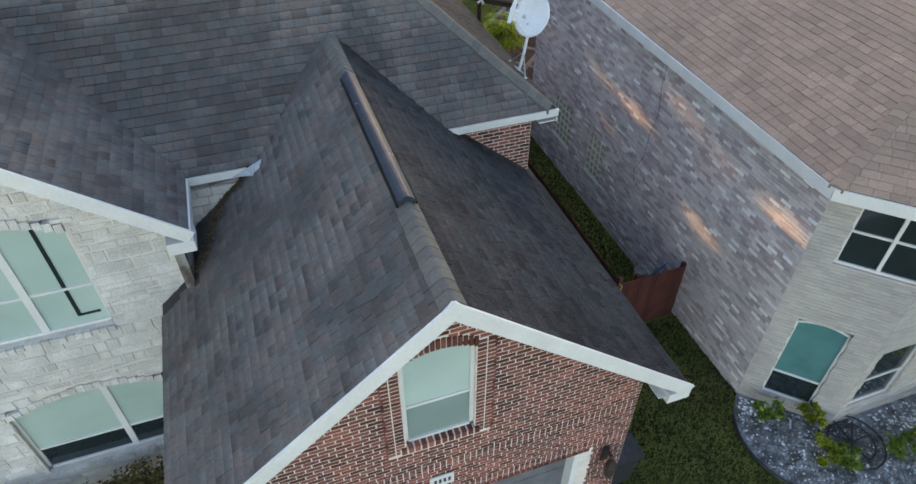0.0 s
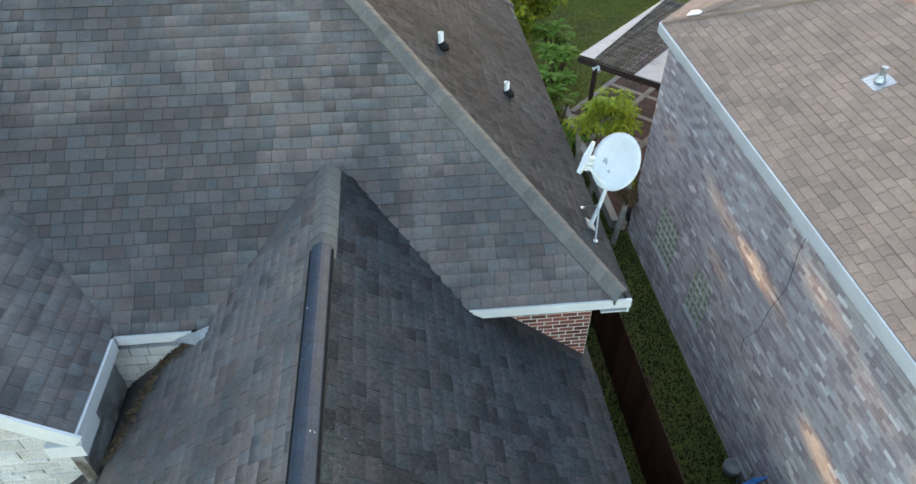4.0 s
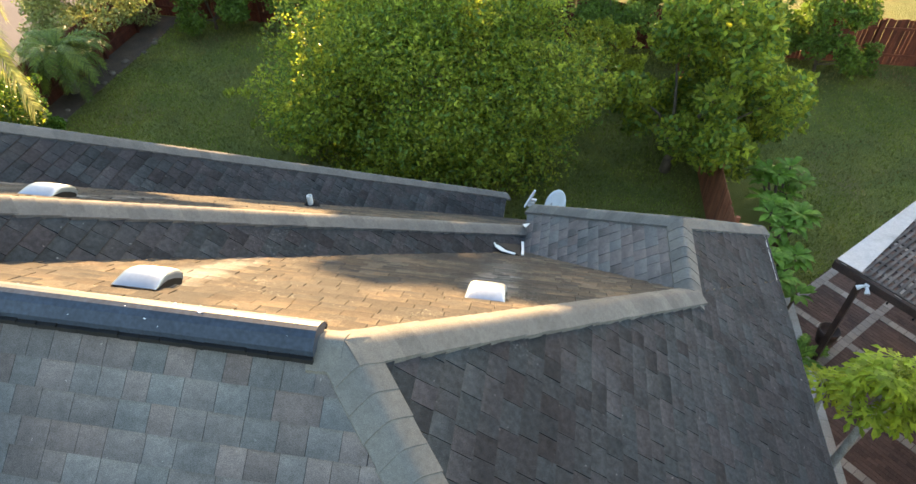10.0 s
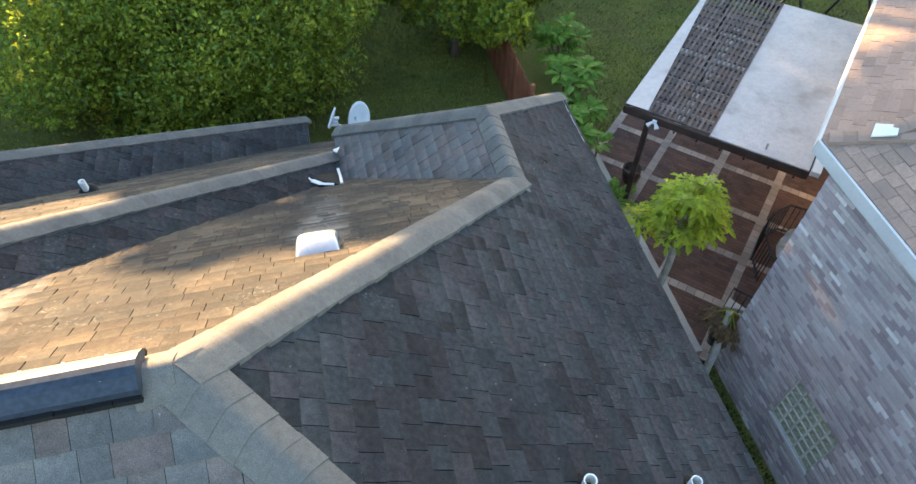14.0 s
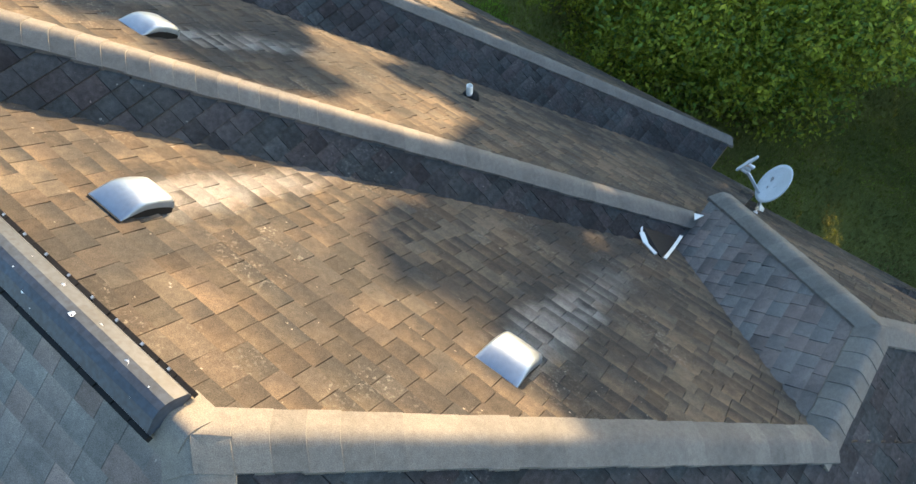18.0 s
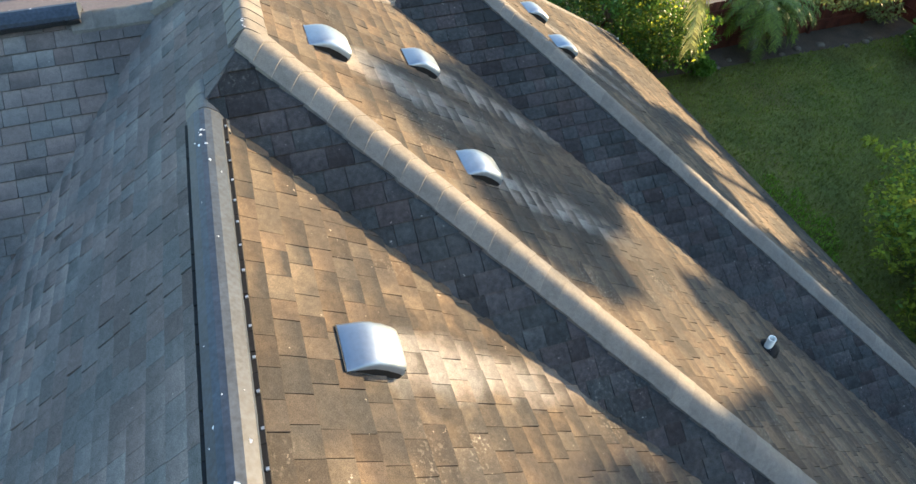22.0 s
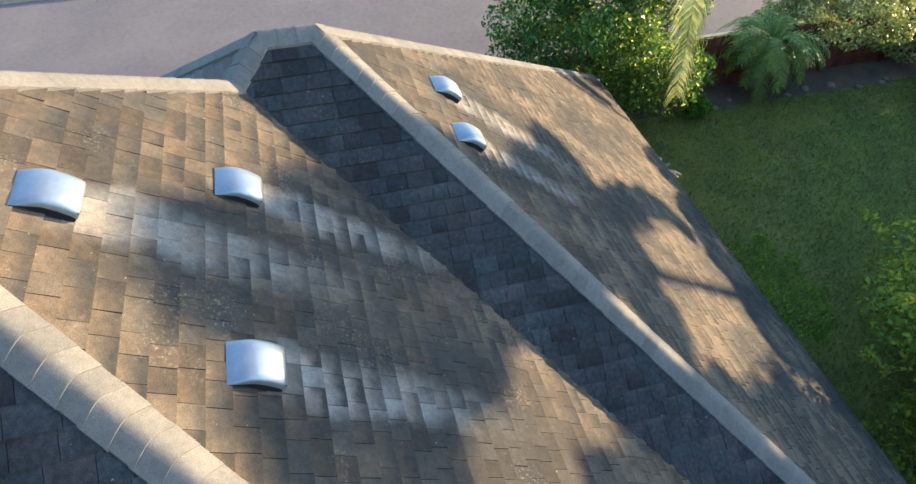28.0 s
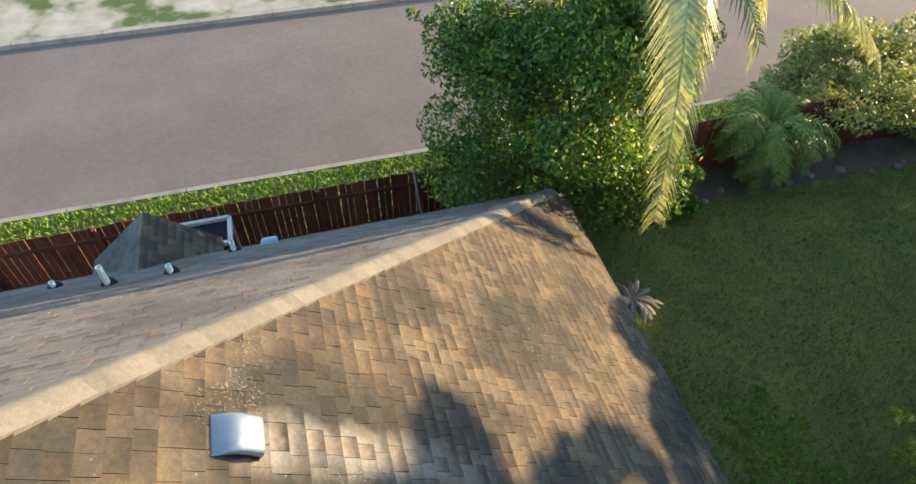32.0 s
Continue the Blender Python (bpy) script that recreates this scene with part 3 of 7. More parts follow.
def box_in(s, m, u0, u1, y0, y1, z0, z1):
    s.add([m @ Vector((u, y, z)) for u in (u0, u1) for y in (y0, y1) for z in (z0, z1)],
          [(0, 1, 3, 2), (4, 6, 7, 5), (0, 4, 5, 1), (2, 3, 7, 6), (0, 2, 6, 4), (1, 5, 7, 3)])


BRICK_MESH = Soup()
BRICK_MESH.box((0, 0, 0), (1, 1, 1))


def backing(name, m, u0, u1, z0, z1, holes, top, material, parent, depth=0.25, label=""):
    """The wall behind the facing, in upright strips that leave the openings free; top(u) is the height of its upper edge."""
    cuts = sorted({u0, u1, *[h[0] for h in holes], *[h[1] for h in holes]})
    s = Soup()
    for a, b in zip(cuts, cuts[1:]):
        spans, lo = [], z0
        for h in sorted((h for h in holes if h[0] < (a + b) / 2 < h[1]), key=lambda h: h[2]):
            spans.append((lo, h[2], False))
            lo = h[3]
        spans.append((lo, None, True))
        k = 8
        for za, zb, last in spans:
            if not last:
                box_in(s, m, a, b, 0.0, depth, za, zb)
            else:
                for i in range(k):
                    p, q = a + (b - a) * i / k, a + (b - a) * (i + 1) / k
                    tp, tq = max(za + 0.01, top(p)), max(za + 0.01, top(q))
                    s.add([m @ Vector(v) for v in ((p, 0, za), (q, 0, za), (q, 0, tq), (p, 0, tp), (p, depth, za), (q, depth, za), (q, depth, tq), (p, depth, tp))],
                          [(0, 1, 2, 3), (7, 6, 5, 4), (3, 2, 6, 7), (1, 0, 4, 5), (0, 3, 7, 4), (2, 1, 5, 6)])
    me = s.mesh(name, material)
    bm = bmesh.new()
    bm.from_mesh(me)
    bmesh.ops.remove_doubles(bm, verts=bm.verts, dist=0.0005)
    bm.to_mesh(me)
    bm.free()
    return part(name, me, material, parent, label)


def arch(u, u0, u1, z1, rise):
    """Height of a segmental arch over an opening."""
    c, h = (u0 + u1) / 2, (u1 - u0) / 2
    return z1 + rise * (1 - ((u - c) / h) ** 2)


def window(name, m, u0, u1, z0, z1, rise, label, mullions=(), rails=(), blind_to=None, depth=0.1, parent=None, sash=0.05, dark=False, blind=None):
    """A window in a wall opening: frame, mullions, rails and panes, with an arched head where rise > 0."""
    w = part(name, Soup(), WHITE, parent, label)
    n = 12
    us = [u0 + (u1 - u0) * i / n for i in range(n + 1)]
    fr = Soup()
    for a, b in ((u0, u0 + sash), (u1 - sash, u1)):
        box_in(fr, m, a, b, depth - 0.03, depth + 0.03, z0, z1 + rise * 0.1)
    box_in(fr, m, u0, u1, depth - 0.03, depth + 0.04, z0, z0 + sash)
    for a, b in zip(us, us[1:]):
        za, zb = (arch(a, u0, u1, z1, rise), arch(b, u0, u1, z1, rise)) if rise else (z1, z1)
        fr.add([m @ Vector(v) for v in ((a, depth - 0.03, za - sash), (b, depth - 0.03, zb - sash), (b, depth - 0.03, zb), (a, depth - 0.03, za),
                                         (a, depth + 0.03, za - sash), (b, depth + 0.03, zb - sash), (b, depth + 0.03, zb), (a, depth + 0.03, za))],
               [(0, 1, 2, 3), (0, 4, 5, 1), (2, 6, 7, 3)])
    part("window_frame", fr, WHITE, w)
    for u in mullions:
        s = Soup()
        box_in(s, m, u - (0.03 if dark else 0.055), u + (0.03 if dark else 0.055), depth - 0.035, depth + 0.03, z0, z1 + rise)
        part("mullion", s, WHITE, w)
    for z in rails:
        s = Soup()
        box_in(s, m, u0 + 0.02, u1 - 0.02, depth - 0.025, depth + 0.03, z - 0.022, z + 0.022)
        part("rail", s, WHITE, w)
    edges = sorted([u0, *mullions, u1])
    levels = sorted([z0, *rails, z1])
    for a, b in zip(edges, edges[1:]):
        for za, zb in zip(levels, levels[1:]):
            s = Soup()
            k = 6
            topz = lambda u: arch(u, u0, u1, z1, rise) if (rise and zb == z1) else zb
            for i in range(k):
                p, q = a + (b - a) * i / k, a + (b - a) * (i + 1) / k
                s.add([m @ Vector(v) for v in ((p, depth, za), (q, depth, za), (q, depth, topz(q)), (p, depth, topz(p)))], [(0, 1, 2, 3)])
            # blind_to "screen" only gives the lower panes the darker blind tone
            lower = za == z0 and len(levels) > 2
            part("pane", s, LOW_BLIND if lower and blind_to == "screen" else DARK_GLASS if (dark or (lower and blind_to == "upper")) else ((blind or BLIND) if blind_to else GLASS), w)
    return w


DARK_GLASS = mat("dark_window_glass", (0.020, 0.030, 0.035), (0.012, 0.020, 0.024), rough=0.05, scale=1, fine=4, fine_mix=0.05, bump=0, spec=0.8)

# garage gable: red brick facing with a window, a big door opening and patterned brickwork
GM = wall_frame((0.005, 4.51, -0.12), (1, 0, 0))
G_TOP = lambda u: 7.12 - S * abs(u - 1.38)
WIN = (0.86, 1.81, 4.30, 6.00)
DOOR = (-1.0, 3.62, 0.0, 2.58)
gwall = backing("wall", GM, -1.75, 4.46, 0.0, 7.1, [WIN[:3] + (6.16,), DOOR], G_TOP, MORTAR, house, 0.25, "red brick gable wall with pale mortar")
near, rest_bricks = [], Soup()


def g_ok(u, z):
    if z > G_TOP(u) - 0.02:
        return False
    if WIN[0] - 0.235 < u < WIN[1] + 0.235 and WIN[2] - 0.12 < z < arch(u, WIN[0] - 0.05, WIN[1] + 0.05, 6.0, 0.18) + 0.15:
        return False
    if DOOR[0] - 0.24 < u < DOOR[1] + 0.24 and z < 2.62:
        return False
    return not (2.633 < z < 2.8565 or 3.4525 < z < 3.676)


def g_put(u, z, w, h):
    near.append((u, z, w, h)) if z > 4.9 and len(near) < 300 else box_in(rest_bricks, GM, u - w / 2, u + w / 2, -0.006, 0.05, z - h / 2, z + h / 2)


brick_field(-1.75, 4.46, 0.1, 7.1, 0.215, 0.0745, g_ok, g_put, rng, 0.017)
for z0 in (2.633 + 0.0085, 3.4525 + 0.0085):              # bands of short upright bricks
    for k in range(3):
        u = -1.75 + 0.01
        while u < 4.44:
            box_in(rest_bricks, GM, u, u + 0.074, -0.007 if k != 1 else -0.004, 0.05, z0 + k * 0.0745, z0 + k * 0.0745 + 0.0575)
            u += 0.09
for side, x0 in ((0, WIN[0] - 0.272), (1, WIN[1] + 0.012)):    # header columns beside the window
    for i in range(28):
        z = WIN[2] - 0.12 + i * 0.0745
        if z > 6.08:
            break
        for k in range(2):
            a = x0 + k * 0.132
            if G_TOP(a + 0.06) > z + 0.1:
                box_in(rest_bricks, GM, a, a + 0.117, -0.004, 0.05, z, z + 0.0575)
for i in range(15):                                     # arched head of upright bricks
    a = WIN[0] - 0.03 + (WIN[1] - WIN[0] + 0.06) * i / 15
    z = arch(a + 0.03, WIN[0] - 0.05, WIN[1] + 0.05, 6.0, 0.16)
    box_in(rest_bricks, GM, a + 0.004, a + 0.054, -0.022, 0.1, z, z + 0.165)
for i in range(12):                                     # brick sill
    a = WIN[0] - 0.08 + (WIN[1] - WIN[0] + 0.16) * i / 12
    box_in(rest_bricks, GM, a + 0.007, a + 0.076, -0.04, 0.056, WIN[2] - 0.1, WIN[2] + 0.008)
s = Soup()
box_in(s, GM, WIN[0] - 0.09, WIN[1] + 0.07, -0.028, 0.056, WIN[2] - 0.105, WIN[2] + 0.003)
part("sill_bed", s, MORTAR, gwall)
part("brickwork", rest_bricks, RED_BRICK, gwall, "red brick facing", "stuff")
bm_mesh = BRICK_MESH.mesh("brick", RED_BRICK)
for u, z, w, h in near:
    ob = part("brick", bm_mesh, None, gwall)
    ob.matrix_basis = GM @ Matrix.Translation((u, 0.025, z)) @ Matrix.Diagonal((w, 0.062, h, 1))
window("gable_window", GM, WIN[0], WIN[1], WIN[2], 6.0, 0.14, "white arched sash window with drawn pale blind", rails=(5.07,), blind_to="screen", depth=0.09, parent=house)
s = Soup()
for k in range(4):
    box_in(s, GM, DOOR[0], DOOR[1], 0.18, 0.22, 0.02 + k * 0.64, 0.64 + k * 0.64)
part("garage_door", s, GREY_PAINT := mat("grey_paint", (0.14, 0.145, 0.155), rough=0.5, fine_mix=0.05), house, "grey panelled garage door")
for a, b in ((DOOR[0], DOOR[0] + 0.09), (DOOR[1] - 0.09, DOOR[1])):
    s = Soup()
    box_in(s, GM, a, b, -0.02, 0.18, 0, DOOR[3])
    part("door_jamb", s, WHITE, house, "white door jamb")
s = Soup()
for i in range(50):
    a = DOOR[0] - 0.2 + i * 0.1
    box_in(s, GM, a, a + 0.085, -0.02, 0.06, 2.585, 2.64)
part("lintel", s, RED_BRICK, house, "red brick lintel course")

plaque = thing("wall_plaque", "small white plaque with dark marks above the garage door", "sign", at=(1.32, 4.4, 3.2))
s = Soup()
box_in(s, GM, 1.14, 1.5, -0.04, -0.02, 3.08, 3.34)
part("plate", s, WHITE, plaque)
s = Soup()
for k in range(4):
    box_in(s, GM, 1.2 + k * 0.07, 1.24 + k * 0.07, -0.044, -0.04, 3.16, 3.26)
part("marks", s, BLACK, plaque, "dark bars")
# remaining house walls: red brick, with laid bricks where they come into view
def plain_wall(m, u0, u1, z0, z1, length, height, material, back, parent, ok=lambda u, z: True, depth=0.25, label="", holes=(), proud=0.005):
    w = backing("wall", m, u0, u1, z0, z1, list(holes), lambda u: z1, back, parent, depth, label)
    s = Soup()
    brick_field(u0, u1, z0, z1, length, height, ok, lambda u, z, a, h: box_in(s, m, u - a / 2, u + a / 2, -proud * rng.uniform(0.6, 1.3), 0.05, z - h / 2, z + h / 2), rng, 0.015)
    part("brickwork", s, material, w, "", "stuff")
    return w


plain_wall(wall_frame((2.6, 9.44, 0), (1, 0, 0)), 0, 2.15, 3.6, 5.78, 0.215, 0.0745, RED_BRICK, MORTAR, house, label="red brick wall under the eave")
plain_wall(wall_frame((4.75, 9.47, 0), (0, 1, 0)), 0, 9.35, 3.5, 5.74, 0.215, 0.0745, RED_BRICK, MORTAR, house, label="red brick side wall")
for x0, x1, y0, y1, z1 in ((-1.75, 4.44, 4.78, 9.4, 4.12), (-1.2, 4.5, 9.7, 17.6, 5.6), (2.1, 4.5, 17.6, 18.8, 5.6), (-8.2, -1.9, 8.5, 10, 5.6), (-12.8, 0.75, 10, 21.5, 2.75), (-12.8, 0.75, 21.5, 23.0, 2.5), (0.75, 4.6, 18.8, 21.7, 2.6)):
    s = Soup()
    s.box(((x0 + x1) / 2, (y0 + y1) / 2, z1 / 2), (x1 - x0, y1 - y0, z1))
    part("wall", s, RED_BRICK, house, "red brick wall")

# white stone gable of the left wing
SM = wall_frame((0, 8.15, 0), (1, 0, 0))
S_TOP = lambda u: 8.95 - S * abs(u + 5.05)
W_UP, W_LO = (-4.75, -2.86, 4.12, 5.98), (-5.05, -2.45, 0.80, 2.45)
swall = backing("wall", SM, -8.4, -1.62, 0.0, 8.9, [W_UP[:3] + (6.3,), W_LO[:3] + (2.8,)], S_TOP, mat("stone_mortar", (0.62, 0.58, 0.53), (0.5, 0.46, 0.41), rough=0.95, fine=120, bump=0.4), house, 0.3, "white limestone gable wall")
st = Soup()


def s_ok(u, z):
    if z > S_TOP(u) - 0.03:
        return False
    for w, r in ((W_UP, 0.3), (W_LO, 0.32)):
        if w[0] - 0.02 < u < w[1] + 0.02 and w[2] - 0.1 < z < arch(u, w[0], w[1], w[3], r) + 0.13:
            return False
    return True


z = 0.0
while z < 8.8:
    h = rng.choice((0.1, 0.14, 0.14, 0.19, 0.24))
    u = -8.4 + rng.uniform(-0.2, 0)
    while u < -1.62:
        w = rng.choice((0.18, 0.28, 0.36, 0.5, 0.62))
        a, b = max(u, -8.4), min(u + w, -1.62)
        u += w
        if b - a < 0.05:
            continue
        n = 6
        ins = [s_ok(a + (b - a) * (i + 0.5) / n, z + h * 0.3) and s_ok(a + (b - a) * (i + 0.5) / n, z + h * 0.8) for i in range(n)]
        if any(ins):
            i0, i1 = ins.index(True), n - ins[::-1].index(True)
            p, q = a + (b - a) * i0 / n + 0.006, a + (b - a) * i1 / n - 0.006
            d = rng.uniform(0.006, 0.022)
            c = 0.014
            j = [rng.uniform(-0.006, 0.006) for _ in range(4)]
            st.add([SM @ Vector(v) for v in ((p, 0.03, z + 0.006), (q, 0.03, z + 0.006), (q, 0.03, z + h - 0.006), (p, 0.03, z + h - 0.006),
                                              (p + c, -d, z + 0.006 + c + j[0]), (q - c, -d + j[1], z + 0.006 + c), (q - c, -d, z + h - 0.006 - c + j[2]), (p + c, -d + j[3], z + h - 0.006 - c))],
                   [(4, 5, 6, 7), (0, 1, 5, 4), (1, 2, 6, 5), (2, 3, 7, 6), (3, 0, 4, 7)])
    z += h
for w, r in ((W_UP, 0.3), (W_LO, 0.32)):
    n = 16 if w is W_UP else 20
    for i in range(n):
        a = w[0] + (w[1] - w[0]) * i / n
        b = w[0] + (w[1] - w[0]) * (i + 1) / n
        zz = arch((a + b) / 2, w[0] - 0.02, w[1] + 0.02, w[3], r)
        box_in(st, SM, a + 0.005, b - 0.005, -0.03 - 0.01 * rng.random(), 0.12, zz, zz + rng.uniform(0.12, 0.17))
        box_in(st, SM, a + 0.005, b - 0.005, -0.05 - 0.02 * rng.random(), 0.12, w[2] - rng.uniform(0.1, 0.13), w[2] - 0.005)
part("stonework", st, STONE, swall, "rough white limestone blocks", "stuff")
window("upper_window", SM, *W_UP, 0.28, "white arched twin window with pale blinds", mullions=(-3.82,), rails=(4.92,), blind_to="all", depth=0.12, parent=house)
window("lower_window", SM, *W_LO, 0.3, "white arched twin window with pale blinds", mullions=(-3.55,), rails=(1.40,), blind_to="upper", depth=0.12, parent=house)
w = part("blind_gap", Soup(), DARK_GLASS, house, "dark slot between pale blinds")
uu = -3.82 + 0.55 * (W_UP[1] + 3.82)
for u0, u1, z0, z1 in ((uu - 0.03, uu + 0.03, W_UP[2] + 0.2, W_UP[3] + 0.1), (uu + 0.03, uu + 0.3, W_UP[2] + 0.2, W_UP[2] + 0.25)):
    s = Soup()
    box_in(s, SM, u0, u1, 0.112, 0.118, z0, z1)
    part("slot", s, DARK_GLASS, w)
# side cheek between the wings: stained render and flashing
s = Soup()
s.box((-1.6, 8.75, 5.0), (0.06, 1.2, 1.4))
part("cheek_wall", s, CONCRETE, house, "stained grey cement cheek wall")
for pts in (((-0.62, 9.09, 5.74), (-0.12, 9.06, 6.00), (-0.22, 8.9, 5.82)), ((2.80, 8.98, 5.99), (3.12, 9.09, 5.76), (2.93, 8.86, 5.90)), ((-1.42, 7.9, 5.55), (-1.5, 8.0, 4.95), (-1.38, 8.5, 5.3)),
            ((0.95, 21.5, 3.25), (1.2, 21.7, 3.2), (1.05, 21.75, 2.98))):
    s = Soup()
    a, b, c = (Vector(p) for p in pts)
    n = (b - a).cross(c - a).normalized() * 0.004
    s.add([a + n, b + n, c + n, a - n, b - n, c - n], [(0, 1, 2), (5, 4, 3), (0, 3, 4, 1), (1, 4, 5, 2), (2, 5, 3, 0)])
    part("flashing", s, STEEL, house, "bent galvanised flashing")
for p, q in (((4.90, 4.07, 4.17), (4.58, 4.07, 4.05)), ((-1.28, 7.73, 5.72), (-1.62, 7.73, 5.60))):   # boxed eave returns
    s = Soup()
    s.box(((p[0] + q[0]) / 2, p[1] + 0.2, (p[2] + q[2]) / 2), (abs(p[0] - q[0]) + 0.04, 0.44, 0.2))
    part("eave_return", s, WHITE, house, "white boxed eave return")
for x0, x1, y0, y1, z in ((4.44, 4.87, 4.11, 9.4, 4.11), (4.75, 5.12, 9.14, 19.2, 5.61), (2.0, 5.1, 18.8, 19.2, 5.55), (-13.1, 0.9, 22.9, 23.28, 2.3)):
    s = Soup()
    s.box(((x0 + x1) / 2, (y0 + y1) / 2, z), (x1 - x0, y1 - y0, 0.02))
    part("soffit", s, WHITE, house, "white soffit board")


# the stone nook between the two gables, with leaf litter in its valley
RENDER = mat("stained_render", (0.34, 0.33, 0.32), (0.20, 0.185, 0.17), rough=0.95, scale=3.0, fine=60, bump=0.4, dist=0.01, stain=(0.09, 0.07, 0.055), stain_scale=2.2, stain_lo=0.52, stain_hi=0.66)
nook = part("wall", Soup(), STONE, house, "pale stone nook wall with grey render")
s = Soup()
s.box((-1.55, 8.55, 4.7), (0.14, 1.3, 2.1))
part("render_patch", s, RENDER, nook, "stained grey render")
s = Soup()
s.box((-0.95, 9.26, 4.7), (1.3, 0.1, 1.86))
part("joint_bed", s, RENDER, nook)
for k in range(7):
    x = -1.48
    while x < -0.4:
        w = rng.uniform(0.2, 0.42)
        s = Soup()
        s.box((x + w / 2, 9.2, 4.55 + 0.16 * k), (w - 0.015, 0.08 + rng.uniform(0, 0.03), 0.145))
        part("stone", s, STONE, nook)
        x += w
rl = random.Random(17)
s = Soup()
for i in range(420):
    k = rl.random()
    x, y = -1.46 + 1.0 * k + abs(rl.gauss(0, 0.06)), 8.0 + 1.12 * min(1, k * 1.5 + rl.random() * 0.3) - abs(rl.gauss(0, 0.05))
    c = Vector((x, y, E_.z(x, y) + 0.02 + rl.random() * 0.03))
    a, b = rl.uniform(0, 6.28), rl.uniform(0.02, 0.05)
    u, v = Vector((math.cos(a), math.sin(a), rl.uniform(-0.3, 0.5))) * b, Vector((-math.sin(a), math.cos(a), rl.uniform(-0.3, 0.5))) * b * 0.5
    s.add([c - u, c + v, c + u, c - v], [(0, 1, 2, 3)])
part("leaf_litter", s, mat("dead_leaf", (0.13, 0.085, 0.045), (0.07, 0.045, 0.028), rough=0.95, scale=5, fine=30, vary=0.4, bump=0), house, "brown dead leaves in the roof valley", "stuff")


# black ridge vents with bird droppings
def ridge_vent(p, q, w=0.135, screws=True):
    p, q = Vector(p), Vector(q)
    d = (q - p).normalized()
    side = d.cross(Vector((0, 0, 1))).normalized()
    ob = thing("ridge_vent", "long black plastic ridge vent with pale bird droppings", "roof vent", "ridge vents", at=p)
    s = Soup()
    prof = [(-1.0, -0.088), (-0.97, -0.05), (-0.5, -0.004), (-0.15, 0.014), (0.15, 0.014), (0.5, -0.004), (0.97, -0.05), (1.0, -0.088)]
    vs = [a + side * (x * w) + Vector((0, 0, z + 0.055)) for a in (p, q) for x, z in prof]
    n = len(prof)
    s.add(vs, [(i, i + 1, i + n + 1, i + n) for i in range(n - 1)] + [tuple(reversed(range(n))), tuple(range(n, 2 * n))])
    part("cover", s, VENT_BLACK, ob)
    length = (q - p).length
    for sg in (-1, 1):
        s = Soup()
        a, b = p + side * (sg * (w + 0.012)) + Vector((0, 0, -0.05)), q + side * (sg * (w + 0.012)) + Vector((0, 0, -0.05))
        k = int(length / 0.12)
        for i in range(k):
            c0 = a + (b - a) * (i / k) + Vector((0, 0, rng.uniform(-0.004, 0.006)))
            c1 = a + (b - a) * ((i + 0.97) / k) + Vector((0, 0, rng.uniform(-0.004, 0.006)))
            s.beam(c0, c1, 0.024, 0.035)
        part("edge_strip", s, BLACK_EDGE, ob)
        if screws and sg < 0:
            s = Soup()
            for i in range(int(length / 0.19)):
                s.box(a + (b - a) * ((i + 0.5) * 0.19 / length) + side * (sg * 0.004) + Vector((0, 0, 0.02)), (0.014, 0.014, 0.01))
            part("fastener", s, STEEL, ob, "small pale fasteners along the edge", "stuff")
    s = Soup()
    for i in range(int(length * (9 if screws else 2))):
        t, x = rng.random(), rng.uniform(-0.7, 0.8)
        z = 0.016 - 0.075 * max(0, abs(x) - 0.15)
        c = p + (q - p) * t + side * (x * w) + Vector((0, 0, z + 0.058))
        r = rng.choice((0.004, 0.006, 0.01, 0.016))
        k = 7
        s.add([c + d * (r * math.cos(a) * rng.uniform(0.6, 1.3)) + side * (r * math.sin(a) * rng.uniform(0.6, 1.3)) - Vector((0, 0, abs(math.sin(a)) * r * 0.4)) for a in [2 * math.pi * j / k for j in range(k)]], [tuple(range(k))])
    part("droppings", s, WHITE, ob, "white bird droppings", "stuff")


VENT_BLACK = mat("worn_black_plastic", (0.028, 0.038, 0.056), (0.020, 0.028, 0.042), rough=0.5, scale=6, fine=40, bump=0.08, spec=0.22, stain=(0.05, 0.052, 0.056), stain_scale=6, stain_lo=0.62, stain_hi=0.8)
ridge_vent((1.385, 5.73, 7.25), (1.385, 8.93, 7.25), 0.105, False)
ridge_vent((-2.56, 13.455, 9.37), (0.75, 13.455, 9.37), 0.11)
ridge_vent((-5.05, 8.6, 9.10), (-5.05, 12.4, 9.10), 0.11)


# slant-back metal roof vents
def slope_pose(x, y, down):
    z = roof_z(x, y)
    d = Vector((down[0], down[1], -S)).normalized()
    n = Vector((down[0] * S, down[1] * S, 1)).normalized()
    a = d.cross(n)
    return Matrix(((a.x, d.x, n.x, x), (a.y, d.y, n.y, y), (a.z, d.z, n.z, z + 0.012), (0, 0, 0, 1)))


